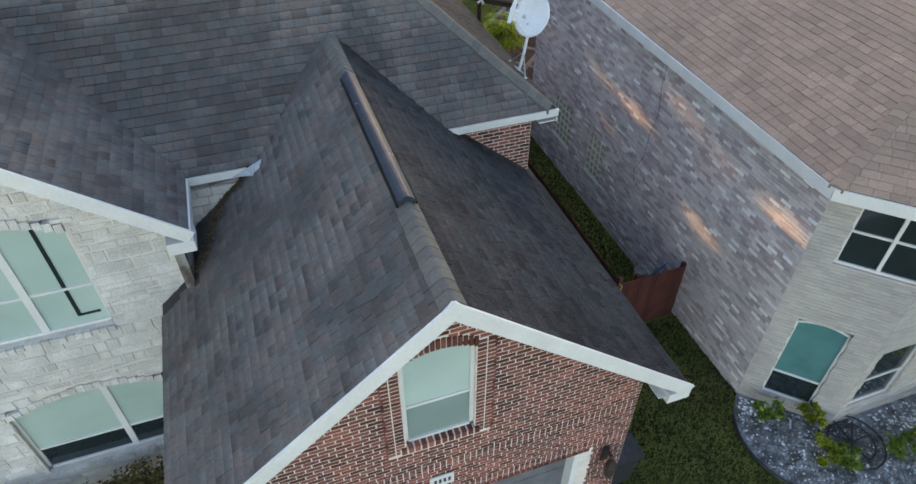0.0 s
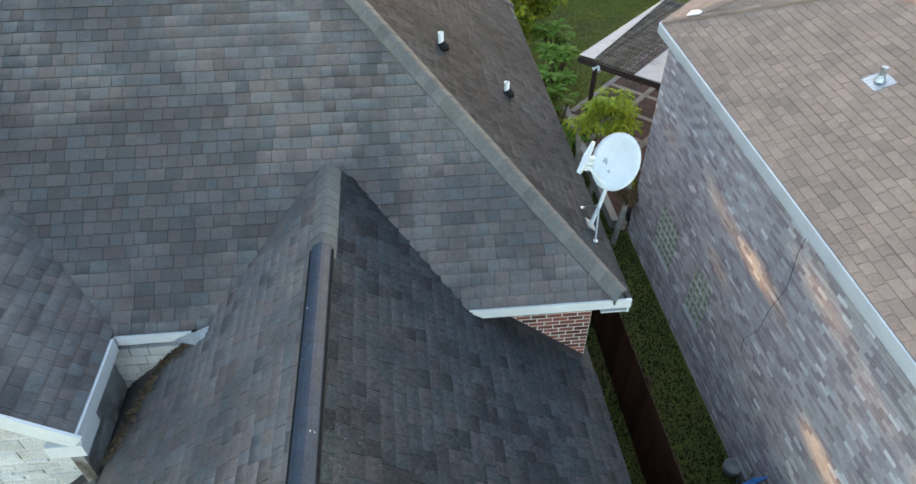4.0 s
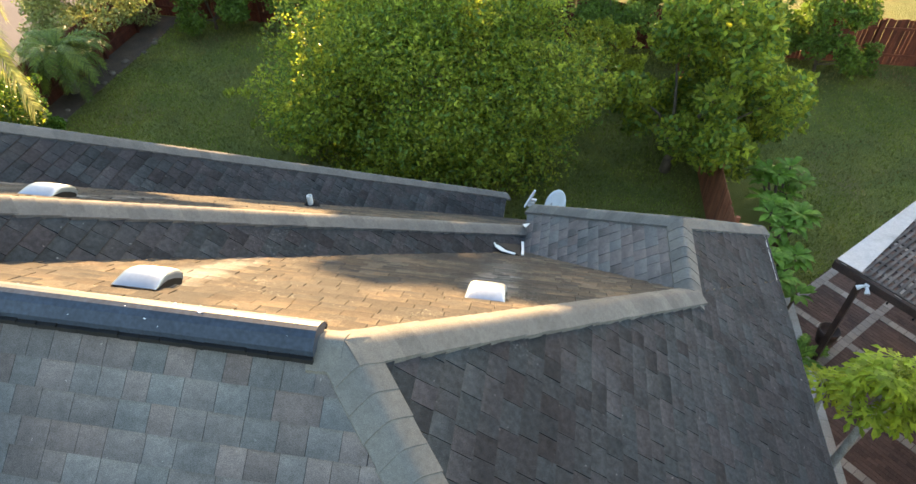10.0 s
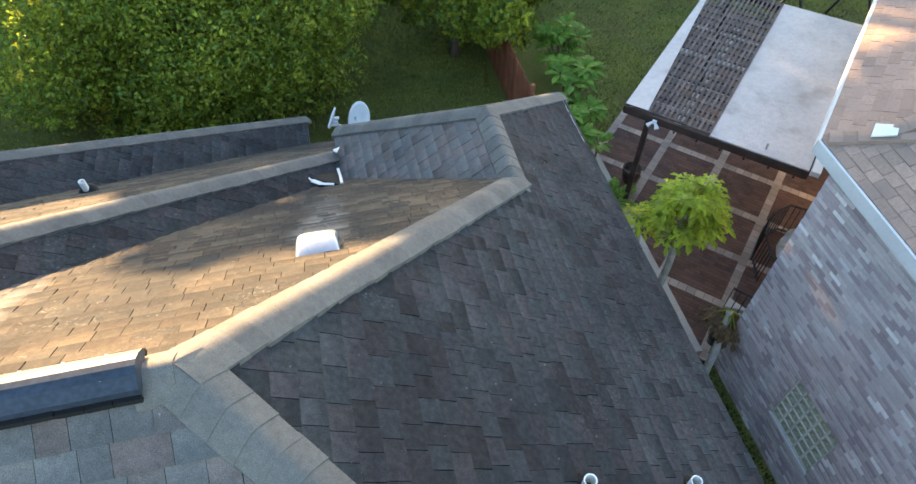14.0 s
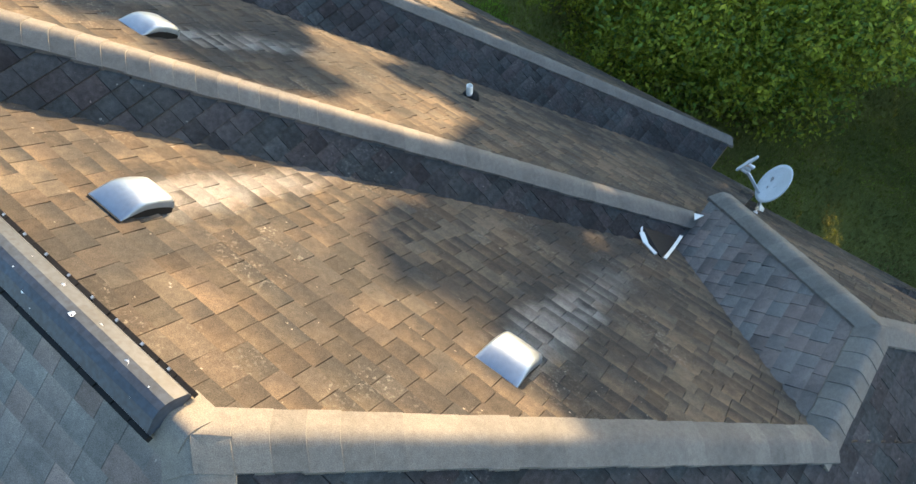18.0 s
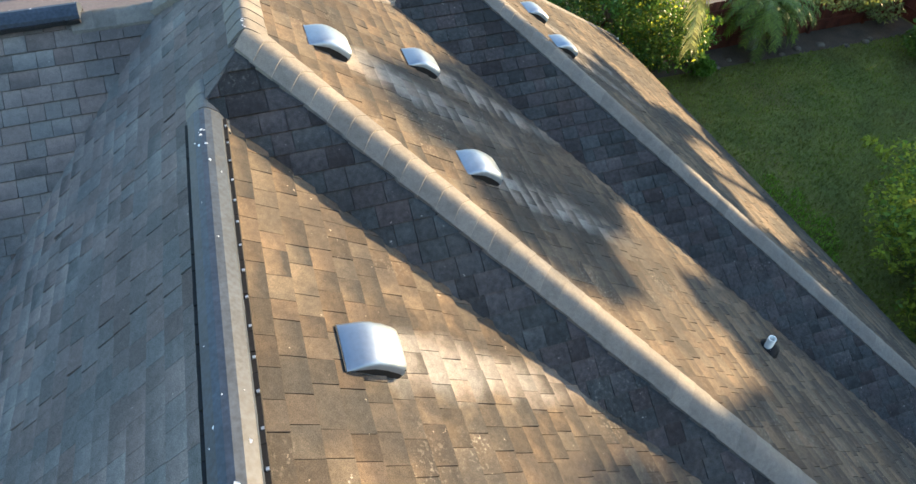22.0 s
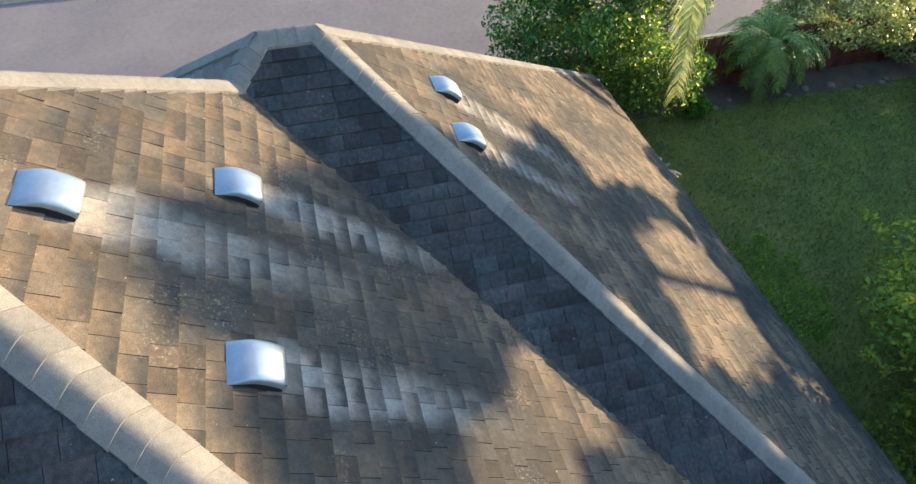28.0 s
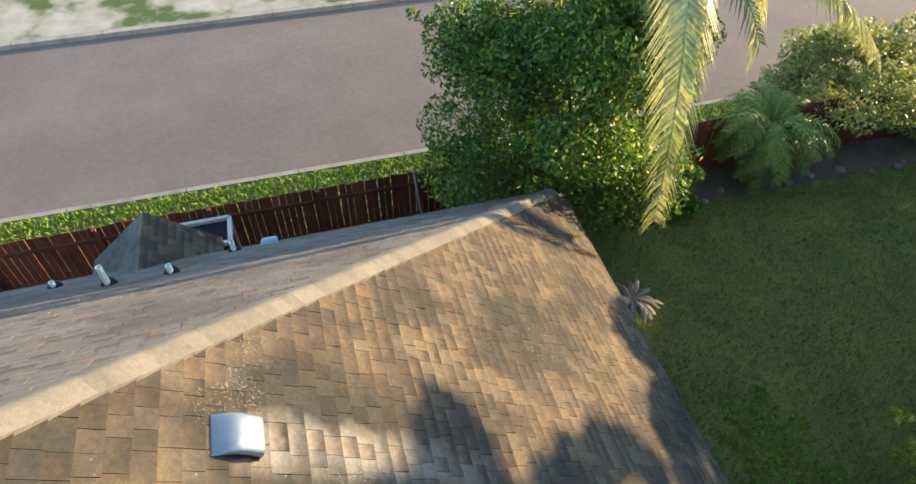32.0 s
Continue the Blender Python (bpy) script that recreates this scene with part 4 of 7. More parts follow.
vent = thing("roof_vent", "silvery sheet-metal slant-back roof vent, dark inside", "roof vent", "roof vents")
bm = bmesh.new()
prof = [(-0.185, 0.008), (-0.165, 0.030), (-0.115, 0.078), (-0.075, 0.106), (-0.03, 0.121), (0.05, 0.126), (0.13, 0.119), (0.158, 0.110), (0.168, 0.096), (0.168, 0.074)]
rows = []
for y, z in prof:
    k = 0.034 * min(1, z / 0.1)
    t = 0.012 * max(0, -y - 0.05) / 0.13
    xs = [(-0.153, max(0.004, z - k * 1.9)), (-0.152, max(0.006, z - k)), (-0.142, max(0.007, z - k * 0.42)), (-0.12, max(0.008, z - k * 0.1)), (-0.06, z), (0.06, z), (0.12, max(0.008, z - k * 0.1)), (0.142, max(0.007, z - k * 0.42)), (0.152, max(0.006, z - k)), (0.153, max(0.004, z - k * 1.9))]
    rows.append([bm.verts.new((x * (1 + t * 4), y, zz)) for x, zz in xs])
for a, b in zip(rows, rows[1:]):
    for i in range(9):
        bm.faces.new((a[i], a[i + 1], b[i + 1], b[i]))
bmesh.ops.recalc_face_normals(bm, faces=bm.faces)
part("hood", bm, VENT_METAL, vent, "", "", True)
s = Soup()
s.box((0, -0.012, 0.003), (0.318, 0.36, 0.004))
part("flange", s, SHINGLE_DARK, vent, "dark granule-covered flange")
for sg in (-1, 1):
    s = Soup()
    edge = ((-0.165, 0.004), (0.158, 0.004), (0.158, 0.075), (0.05, 0.09), (-0.03, 0.085), (-0.1, 0.045))
    s.add([(sg * 0.150, y, z) for y, z in edge] + [(sg * 0.138, y, z) for y, z in edge],
          [tuple(range(6)), tuple(reversed(range(6, 12)))] + [(i, (i + 1) % 6, (i + 1) % 6 + 6, i + 6) for i in range(6)])
    part("side_screen", s, BLACK_EDGE, vent, "black side screen")
# black panel fills the front opening in place of its dark inside
s = Soup()
s.box((0, 0.155, 0.045), (0.298, 0.014, 0.086))
part("baffle", s, BLACK_EDGE, vent, "black panel for the dark front opening")
# pale plate stands in for light that passes through the hood's open end
s = Soup()
s.box((0.112, 0.166, 0.038), (0.034, 0.008, 0.026))
part("clip", s, STEEL, vent, "small pale plate for light through the hood")
vent.matrix_basis = slope_pose(*VENTS[0], (0, 1))
for vx, vy in VENTS[1:]:
    copy_thing(vent, slope_pose(vx, vy, (0, 1)))
copy_thing(vent, slope_pose(-13.0, 17.4, (-1, 0)))


# plastic vent pipes in rubber boots
def pipe(x, y, height, boot_dir, r=0.045, label="white plastic vent pipe in a black rubber boot"):
    z = roof_z(x, y)
    ob = thing("vent_pipe", label, "pipe", "vent pipes", at=(x, y, z))
    s = Soup()
    k = 14
    for rr, z0, z1 in ((r, -0.05, height),):
        s.tube([(x, y, z + z0), (x, y, z + z1)], rr, k, False)
        s.tube([(x, y, z + z1), (x, y, z + z0)], rr * 0.82, k, False)
        ring = [(x + math.cos(2 * math.pi * i / k) * q, y + math.sin(2 * math.pi * i / k) * q, z + z1) for q in (rr, rr * 0.82) for i in range(k)]
        s.add(ring, [(i, (i + 1) % k, (i + 1) % k + k, i + k) for i in range(k)])
    part("pipe", s, PVC, ob, "", "", True)
    m = slope_pose(x, y, boot_dir)
    s = Soup()
    s.tube([m @ Vector((0, 0.02, 0)), m @ Vector((0, 0, 0.035)), Vector((x, y, z + 0.09))], [0.125, 0.11, r + 0.012], 16)
    part("boot", s, BLACK_EDGE, ob, "", "", True)


pipe(3.0, 12.97, 0.24, (1, 0))
pipe(4.06, 13.04, 0.22, (1, 0))
pipe(-1.50, 18.43, 0.22, (0, 1), 0.042)
for px, py, ph in ((-12.35, 14.0, 0.16), (-11.35, 15.22, 0.42), (-11.3, 16.12, 0.2), (-12.75, 16.8, 0.28)):
    pipe(px, py, ph, (-1, 0))


# satellite dishes
def dish(at, centre, face, size, label, lnb_to):
    """at: the foot on the roof; centre and face: the reflector's middle and the way it looks."""
    ob = thing("satellite_dish", label, "satellite dish", "satellite dishes", at=at)
    c, f = Vector(centre), Vector(face).normalized()
    sx = f.cross(Vector((0, 0, 1))).normalized()
    sy = sx.cross(f)
    s = Soup()
    nr, na = 6, 32
    for layer, off in ((0, 0.0), (1, -0.012)):
        base = len(s.v)
        s.v.append(tuple(c + f * (off - 0.075)))
        for i in range(1, nr + 1):
            q = i / nr
            for a in range(na):
                w = 2 * math.pi * a / na
                s.v.append(tuple(c + sx * (size[0] / 2 * q * math.cos(w)) + sy * (size[1] / 2 * q * math.sin(w)) + f * (off - 0.075 * (1 - q * q))))
        flip = (lambda t: t) if layer == 0 else (lambda t: tuple(reversed(t)))
        s.f += [flip((base, base + 1 + a, base + 1 + (a + 1) % na)) for a in range(na)]
        for i in range(nr - 1):
            s.f += [flip((base + 1 + i * na + a, base + 1 + (i + 1) * na + a, base + 1 + (i + 1) * na + (a + 1) % na, base + 1 + i * na + (a + 1) % na)) for a in range(na)]
    k1, k2 = 1 + (nr - 1) * na, 2 + nr * na + (nr - 1) * na
    s.f += [(k1 + a, k2 + a, k2 + (a + 1) % na, k1 + (a + 1) % na) for a in range(na)]
    part("reflector", s, DISH_GREY, ob, "", "", True)
    for a, b, w in ((0.16, -0.06, 0.075), (0.05, -0.16, 0.04)):
        s = Soup()
        q = a * a / (size[0] / 2) ** 2 + b * b / (size[1] / 2) ** 2
        o = c + sx * a + sy * b + f * (-0.075 * (1 - q) + 0.006)
        s.add([o - sx * w * 0.6 - sy * w * 0.5, o + sx * w * 0.6 - sy * w * 0.3 + f * 0.004, o + sx * w * 0.3 + sy * w * 0.6 + f * 0.004, o - sx * w * 0.3 + sy * w * 0.4], [(0, 1, 2, 3)])
        part("mark", s, STEEL, ob, "small grey printed mark")
    low = c - sy * (size[1] * 0.42) - f * 0.1
    s = Soup()
    s.tube([at, Vector(at) * 0.45 + low * 0.55 + Vector((0, 0, -0.06)), low + Vector((0, 0, 0.02)), c - f * 0.1], [0.028, 0.028, 0.028, 0.03], 10)
    part("mast", s, DISH_GREY, ob)
    tip = Vector(lnb_to)
    s = Soup()
    s.beam(low + f * 0.06, tip, 0.03, 0.045)
    part("arm", s, DISH_GREY, ob)
    s = Soup()
    side = (c - tip).normalized()
    up = sy
    for o in (-0.07, 0.0, 0.07):
        s.tube([tip + up * o, tip + up * o + side * 0.1], [0.032, 0.036], 10)
    part("receiver", s, WHITE, ob)
    s = Soup()
    lat = side.cross(up).normalized()
    s.add([tip - side * 0.02 + up * a + lat * b for a, b in ((-0.13, -0.03), (-0.13, 0.03), (0.1, 0.05), (0.3, 0.02), (0.3, -0.02), (0.1, -0.05))] + [tip - side * 0.05 + up * a + lat * b for a, b in ((-0.13, -0.03), (-0.13, 0.03), (0.1, 0.05), (0.3, 0.02), (0.3, -0.02), (0.1, -0.05))],
          [tuple(range(6)), tuple(reversed(range(6, 12)))] + [(i, (i + 1) % 6, (i + 1) % 6 + 6, i + 6) for i in range(6)])
    part("bracket", s, DISH_GREY, ob)
    s = Soup()
    s.box(Vector(at) + Vector((0, 0, 0.02)), (0.16, 0.2, 0.02), Matrix.Rotation(math.atan(S), 3, "Y"))
    part("foot_plate", s, STEEL, ob)
    for k in (-0.35, 0.38):
        s = Soup()
        foot = Vector((at[0] - 0.02, at[1] + k, roof_z(at[0] - 0.02, at[1] + k) + 0.02))
        s.tube([foot, Vector(at) * 0.45 + low * 0.55 + Vector((0, 0, -0.02))], 0.012, 8)
        s.tube([foot, foot + Vector((0, 0, 0.012))], 0.035, 10)
        part("strut", s, STEEL, ob)
    return ob


# ---- the neighbour's house ----
neigh = thing("neighbour_house", "two-storey greyish brick house with a tan shingle roof", "house")
NS = 0.43
N_SIDE = (NS, -NS * 0.024, 5.95 - NS * 7.96 + NS * 0.024 * 5.5)
NB = 0.268
NR = Roof([(7.96, 5.5), (9.55, 3.93), (24, 3.93), (24, 32.96), (8.24, 17.2)],
          [N_SIDE, (NS * 0.7071, NS * 0.7071, 5.95 - NS * 0.7071 * (7.96 + 5.5)), (0, NS, 5.95 - NS * 3.93), (NB, -NB, 5.97 - NB * (8.24 - 17.2))])
NR2 = Roof([(8.90, 16.86), (13.83, 13.60), (13.58, 16.14)], [(0.592, 0.234, 6.27 - 0.592 * 8.90 - 0.234 * 16.86)])
NR.rank, NR2.rank = 0, 1
tan_soups = [Soup(), Soup()]
for r in (NR, NR2):
    part("roof", r.deck(), DECK, neigh, "tan shingle roof deck")
    shingles(r, [o for o in (NR, NR2) if o is not r], 0.16, (0.19, 0.25, 0.32), lambda o, p: tan_soups[rng.random() < 0.35], rng, thick=0.007)
TAN_B = mat("tan_shingle_dark", (0.300, 0.204, 0.157), (0.250, 0.174, 0.138), rough=0.95, scale=1.5, fine=200, vary=0.12, bump=0.4, spec=0.15)
for ts, m in zip(tan_soups, (TAN_SHINGLE, TAN_B)):
    part("shingle_course", ts, m, neigh, "tan brown shingles", "stuff")
n_caps = [Soup()]
caps([((7.96, 5.5, 5.95), (12.0, 7.17, 7.66), 0.2), ((8.3, 17.16, 6.0), (13.83, 13.60, 8.40), 0.2), ((8.90, 16.86, 6.29), (13.58, 16.14, 8.86), 0.3)], n_caps, rng, 0.11)
part("ridge_cap", n_caps[0], TAN_B, neigh, "tan lapped hip cap shingles", "stuff", True)
for p, q in [((7.95, 5.5, 5.84), (8.22, 17.2, 5.84)), ((7.95, 5.5, 5.84), (9.55, 3.9, 5.84)), ((8.22, 17.2, 5.84), (17.7, 26.7, 5.84))]:
    s = Soup()
    s.beam(p, q, 0.045, 0.21)
    part("fascia", s, WHITE, neigh, "white painted fascia board")
s = Soup()
s.add([(7.95, 5.5, 5.74), (8.5, 5.9, 5.74), (8.5, 17.0, 5.74), (8.24, 17.2, 5.74)], [(0, 1, 2, 3)])
part("soffit", s, WHITE, neigh)
NM = wall_frame((8.45, 16.95, 0), (0, -1, 0))
GB = [(1.6, 2.72, 1.03, 2.26), (3.75, 4.58, 1.03, 2.27)]
LIGHT_BRICK = mat("pale_grey_brick", (0.74, 0.72, 0.71), (0.66, 0.64, 0.63), rough=0.9, scale=1.0, fine=120, vary=0.2, bump=0.4)
# darker copy of the grey brick that carries the bay's shade in its colour
SHADED_BRICK = mat("shaded_brick", (0.42, 0.395, 0.37), (0.345, 0.325, 0.31), rough=0.9, scale=1.0, fine=120, vary=0.10, bump=0.4)
MAUVE_BRICK = mat("mauve_brick", (0.44, 0.365, 0.37), (0.37, 0.315, 0.325), rough=0.9, scale=1.0, fine=120, vary=0.16, bump=0.4)
nwall = backing("wall", NM, 0, 11.1, 0, 5.8, GB, lambda u: 5.8, GREY_MORTAR, neigh, 0.25, "grey and mauve brick wall")
nb = [Soup(), Soup(), Soup(), Soup()]
n_ok = lambda u, z: not any(a - 0.02 < u < b + 0.02 and c - 0.02 < z < d + 0.02 for a, b, c, d in GB)


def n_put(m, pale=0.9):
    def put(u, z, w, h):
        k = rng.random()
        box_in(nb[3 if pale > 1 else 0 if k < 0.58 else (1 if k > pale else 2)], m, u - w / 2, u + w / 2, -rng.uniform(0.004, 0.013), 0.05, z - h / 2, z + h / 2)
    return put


brick_field(0, 11.1, 0, 5.78, 0.25, 0.078, n_ok, n_put(NM), rng, 0.008)
CM = wall_frame((8.45, 5.85, 0), (0.7071, -0.7071, 0))
FM = wall_frame((9.75, 4.55, 0), (1, 0, 0))
BM = wall_frame((15.8, 22.7, 0), (-0.7071, -0.7071, 0))
RM = wall_frame((9.25, 16.15, 0), (-0.7071, 0.7071, 0))
CW = [(0.40, 1.37, 0.34, 2.52), (0.48, 1.84, 4.1, 5.5)]
FW = [(0.2, 1.3, 0.55, 2.3)]
backing("wall", CM, 0, 1.84, 0, 5.8, [CW[0][:3] + (2.64,)] + [(0.48, 1.84, 4.1, 5.5)], lambda u: 5.8, GREY_MORTAR, neigh, 0.25, "grey brick bay wall")
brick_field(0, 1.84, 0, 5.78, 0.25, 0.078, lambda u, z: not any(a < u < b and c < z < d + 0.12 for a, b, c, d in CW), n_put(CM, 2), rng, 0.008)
backing("wall", FM, 0, 12, 0, 5.8, [FW[0]], lambda u: 5.8, GREY_MORTAR, neigh, 0.25, "grey brick front wall")
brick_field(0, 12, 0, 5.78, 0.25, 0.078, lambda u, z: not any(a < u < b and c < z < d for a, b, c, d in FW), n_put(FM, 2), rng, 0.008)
backing("wall", BM, 0, 9.2, 0, 5.8, [], lambda u: 5.8, GREY_MORTAR, neigh, 0.25, "grey brick rear wall")
brick_field(0, 9.2, 0, 5.78, 0.25, 0.078, lambda u, z: True, n_put(BM), rng, 0.008)
backing("wall", RM, 0, 0.86, 0, 5.8, [], lambda u: 5.8, GREY_MORTAR, neigh, 0.25, "grey brick porch return wall")
brick_field(0, 1.07, 0, 5.78, 0.25, 0.078, lambda u, z: True, n_put(RM), rng, 0.008)
for sb, m in zip(nb, (GREY_BRICK, LIGHT_BRICK, MAUVE_BRICK, SHADED_BRICK)):
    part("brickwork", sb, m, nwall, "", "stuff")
TEAL = mat("teal_blind", (0.075, 0.215, 0.215), (0.055, 0.17, 0.175), rough=0.25, scale=2, fine=8, fine_mix=0.08, bump=0, spec=0.6)
window("bay_window", CM, *CW[0], 0.12, "white arched sash window with teal blind", rails=(1.03,), blind_to="upper", depth=0.08, parent=neigh, blind=TEAL)
window("upper_window", CM, 0.48, 1.84, 4.1, 5.5, 0, "white framed dark four-pane window", mullions=(1.16,), rails=(4.82,), dark=True, depth=0.08, parent=neigh)
window("front_window", FM, *FW[0], 0, "white framed dark window", rails=(1.3,), dark=True, depth=0.08, parent=neigh)
BLOCK_GLASS = mat("glass_block", (0.44, 0.45, 0.33), (0.34, 0.38, 0.27), rough=0.2, scale=8, fine=20, bump=0.4, spec=0.6)
for a, b, c, d in GB:
    w = part("glass_block_window", Soup(), WHITE, neigh, "window of square green glass blocks in white grout")
    s = Soup()
    box_in(s, NM, a, b, 0.09, 0.2, c, d)
    for i in range((5 if b - a > 1 else 4) + 1):
        u = a + (b - a) * i / (5 if b - a > 1 else 4)
        box_in(s, NM, u - 0.016, u + 0.016, 0.01, 0.1, c, d)
    for k in range(7):
        z = c + (d - c) * k / 6
        box_in(s, NM, a, b, 0.014, 0.1, z - 0.016, z + 0.016)
    part("grout", s, mat("grout", (0.66, 0.66, 0.60), rough=0.9), w)
    nx, nz = (5, 6) if b - a > 1 else (4, 6)
    for i in range(nx):
        for k in range(nz):
            s = Soup()
            p, q, e, f = a + (b - a) * i / nx + 0.012, a + (b - a) * (i + 1) / nx - 0.012, c + (d - c) * k / nz + 0.012, c + (d - c) * (k + 1) / nz - 0.012
            s.add([NM @ Vector(v) for v in ((p, 0.03, e), (q, 0.03, e), (q, 0.03, f), (p, 0.03, f), ((p + q) / 2, 0.085, (e + f) / 2))],
                  [(0, 1, 4), (1, 2, 4), (2, 3, 4), (3, 0, 4)])
            part("glass_block", s, BLOCK_GLASS, w)
    s = Soup()
    box_in(s, NM, a - 0.03, b + 0.03, -0.03, 0.06, c - 0.06, c)
    part("window_sill", s, WHITE, w)
s = Soup()
s.add([(8.62, 16.86, 6.24), (8.86, 16.72, 6.33), (8.98, 16.86, 6.36), (8.80, 17.04, 6.27), (8.62, 16.86, 6.22), (8.86, 16.72, 6.31), (8.98, 16.86, 6.34), (8.80, 17.04, 6.25)], [(0, 1, 2, 3), (7, 6, 5, 4), (0, 4, 5, 1), (1, 5, 6, 2), (2, 6, 7, 3), (3, 7, 4, 0)])
part("flashing", s, WHITE, neigh, "white metal flashing at the roof junction")
s = Soup()
ends = [Vector((x, y, NR.z(x, y) + 0.03)) for x, y in ((8.86, 16.78), (13.6, 13.72))]
s.beam(*ends, 0.07, 0.015)
part("flashing", s, STEEL, neigh, "long galvanised flashing strip along the roof junction")
# loose cable down the wall
cable = thing("wall_cable", "thin black cable hanging down the brick wall", "cable", at=(8.43, 10.6, 2.2))
s = Soup()
s.tube([(8.42, 10.58, 5.6), (8.425, 10.62, 5.0), (8.43, 10.52, 4.3), (8.425, 10.66, 3.6), (8.43, 10.7, 3.0), (8.43, 10.95, 2.5), (8.43, 10.86, 2.2)], 0.0045, 6)
part("wire", s, BLACK_EDGE, cable)
# roof pipe and flashing on the neighbour's roof
ob = thing("roof_flue", "small galvanised flue with flashing on tan shingles", "pipe", at=(10.15, 12.6, NR.z(10.15, 12.6)))
zf = NR.z(10.15, 12.6)
s = Soup()
s.tube([(10.15, 12.6, zf - 0.05), (10.15, 12.6, zf + 0.26)], 0.055, 12)
part("flue", s, STEEL, ob)
s = Soup()
s.tube([(10.15, 12.6, zf + 0.02), (10.15, 12.6, zf + 0.12)], [0.1, 0.06], 12)
s.box((10.15, 12.6, zf + 0.012), (0.36, 0.4, 0.008), Matrix.Rotation(-math.atan(NS), 3, "Y"))
part("flue_flashing", s, STEEL, ob)

# ---- ground, road, kerbs ----
s = Soup()
xs = [-400, -28.15, -28.1, -18.72, -18.7, 400]
zs = [0, 0, -0.13, -0.13, 0, 0]
s.add([(x, y, z) for x, z in zip(xs, zs) for y in (-400, 400)], [(2 * i, 2 * i + 2, 2 * i + 3, 2 * i + 1) for i in range(5)])
part("ground", s, GRASS, None, "green lawn with worn brown patches", "structure")
s = Soup()
s.add([(-28.1, -300, -0.125), (-18.72, -300, -0.125), (-18.72, 300, -0.125), (-28.1, 300, -0.125)], [(0, 1, 2, 3)])
part("road", s, ASPHALT, None, "worn grey-brown asphalt road", "structure")
KERB = mat("kerb_concrete", (0.29, 0.265, 0.235), (0.22, 0.20, 0.18), rough=0.95, scale=1.5, fine=60, bump=0.3, stain=(0.15, 0.135, 0.115), stain_scale=1.2, stain_lo=0.52, stain_hi=0.7)
for x, w in ((-18.63, 0.16), (-28.22, 0.28)):
    kerb = thing("kerb", "pale concrete kerb beside the road", "kerb", "kerbs", "structure", at=(x, 20, 0))
    y = -12.0
    while y < 62:
        s = Soup()
        s.box((x, y + 1.49, -0.05), (w, 2.97, 0.2))
        part("kerb_stone", s, KERB, kerb)
        y += 3.0
SAND = mat("sandy_soil", (0.36, 0.33, 0.28), (0.22, 0.21, 0.15), rough=1.0, scale=0.8, fine=40, bump=0.5, stain=(0.06, 0.09, 0.025), stain_scale=0.5, stain_lo=0.5, stain_hi=0.6)
s = Soup()
s.add([(-60, -40, 0.006), (-28.45, -40, 0.006), (-28.45, 80, 0.006), (-60, 80, 0.006)], [(0, 1, 2, 3)])
part("far_verge", s, SAND, None, "bare sandy verge across the road", "structure")
BED = mat("garden_bed", (0.12, 0.085, 0.06), (0.08, 0.06, 0.045), rough=1.0, scale=1.5, fine=30, bump=0.8, dist=0.03)
s = Soup()
s.add([(-15.7, 24, 0.008), (-14.7, 24, 0.008), (-14.6, 28, 0.008), (-14.4, 36.9, 0.008), (-15.7, 36.9, 0.008)], [(0, 1, 2, 3, 4)])
part("flower_bed", s, BED, None, "bare earth bed along the fence", "structure")
ROCK = mat("bed_rock", (0.20, 0.16, 0.12), (0.12, 0.095, 0.075), rough=0.95, scale=6, fine=40, bump=0.6, dist=0.01)


def rock(at, r, seed):
    q = random.Random(seed)
    bm = bmesh.new()
    bmesh.ops.create_icosphere(bm, subdivisions=2, radius=1)
    sc = (r * q.uniform(0.8, 1.5), r * q.uniform(0.8, 1.3), r * q.uniform(0.5, 0.8))
    for v in bm.verts:
        k = 1 + 0.25 * noise.noise(v.co * 1.5 + Vector((seed, 0, 0)))
        v.co = Vector((v.co.x * sc[0] * k + at[0], v.co.y * sc[1] * k + at[1], v.co.z * sc[2] * k + at[2]))
    ob = thing("rock", "rough brown edging rock beside the lawn", "rock", "edging rocks", at=at)
    part("stone", bm, ROCK, ob, "", "", True)


for i in range(9):
    rock((-14.75 + 0.03 * i + random.uniform(-0.3, 0.25), 28.1 + i * 0.85 + random.uniform(-0.35, 0.35), 0.02), random.uniform(0.06, 0.17), 40 + i)


# ---- plants ----
def leaf_mesh(pos, a, b, n, sz, aspect, material):
    """Folded four-cornered leaves from arrays of places and axes."""
    count = len(pos)
    v = np.stack([pos - a * sz / 2, pos + b * sz * aspect / 2 + n * sz * 0.07 - a * sz * 0.05, pos + a * sz / 2, pos - b * sz * aspect / 2 + n * sz * 0.07 - a * sz * 0.05], 1).reshape(-1, 3)
    me = bpy.data.meshes.new("leaves")
    me.vertices.add(len(v))
    me.vertices.foreach_set("co", v.ravel())
    me.loops.add(count * 4)
    me.loops.foreach_set("vertex_index", np.arange(count * 4))
    me.polygons.add(count)
    me.polygons.foreach_set("loop_start", np.arange(count) * 4)
    me.polygons.foreach_set("loop_total", np.full(count, 4))
    me.materials.append(material)
    me.update(calc_edges=True)
    return me


def unit(x):
    return x / np.linalg.norm(x, axis=1)[:, None]


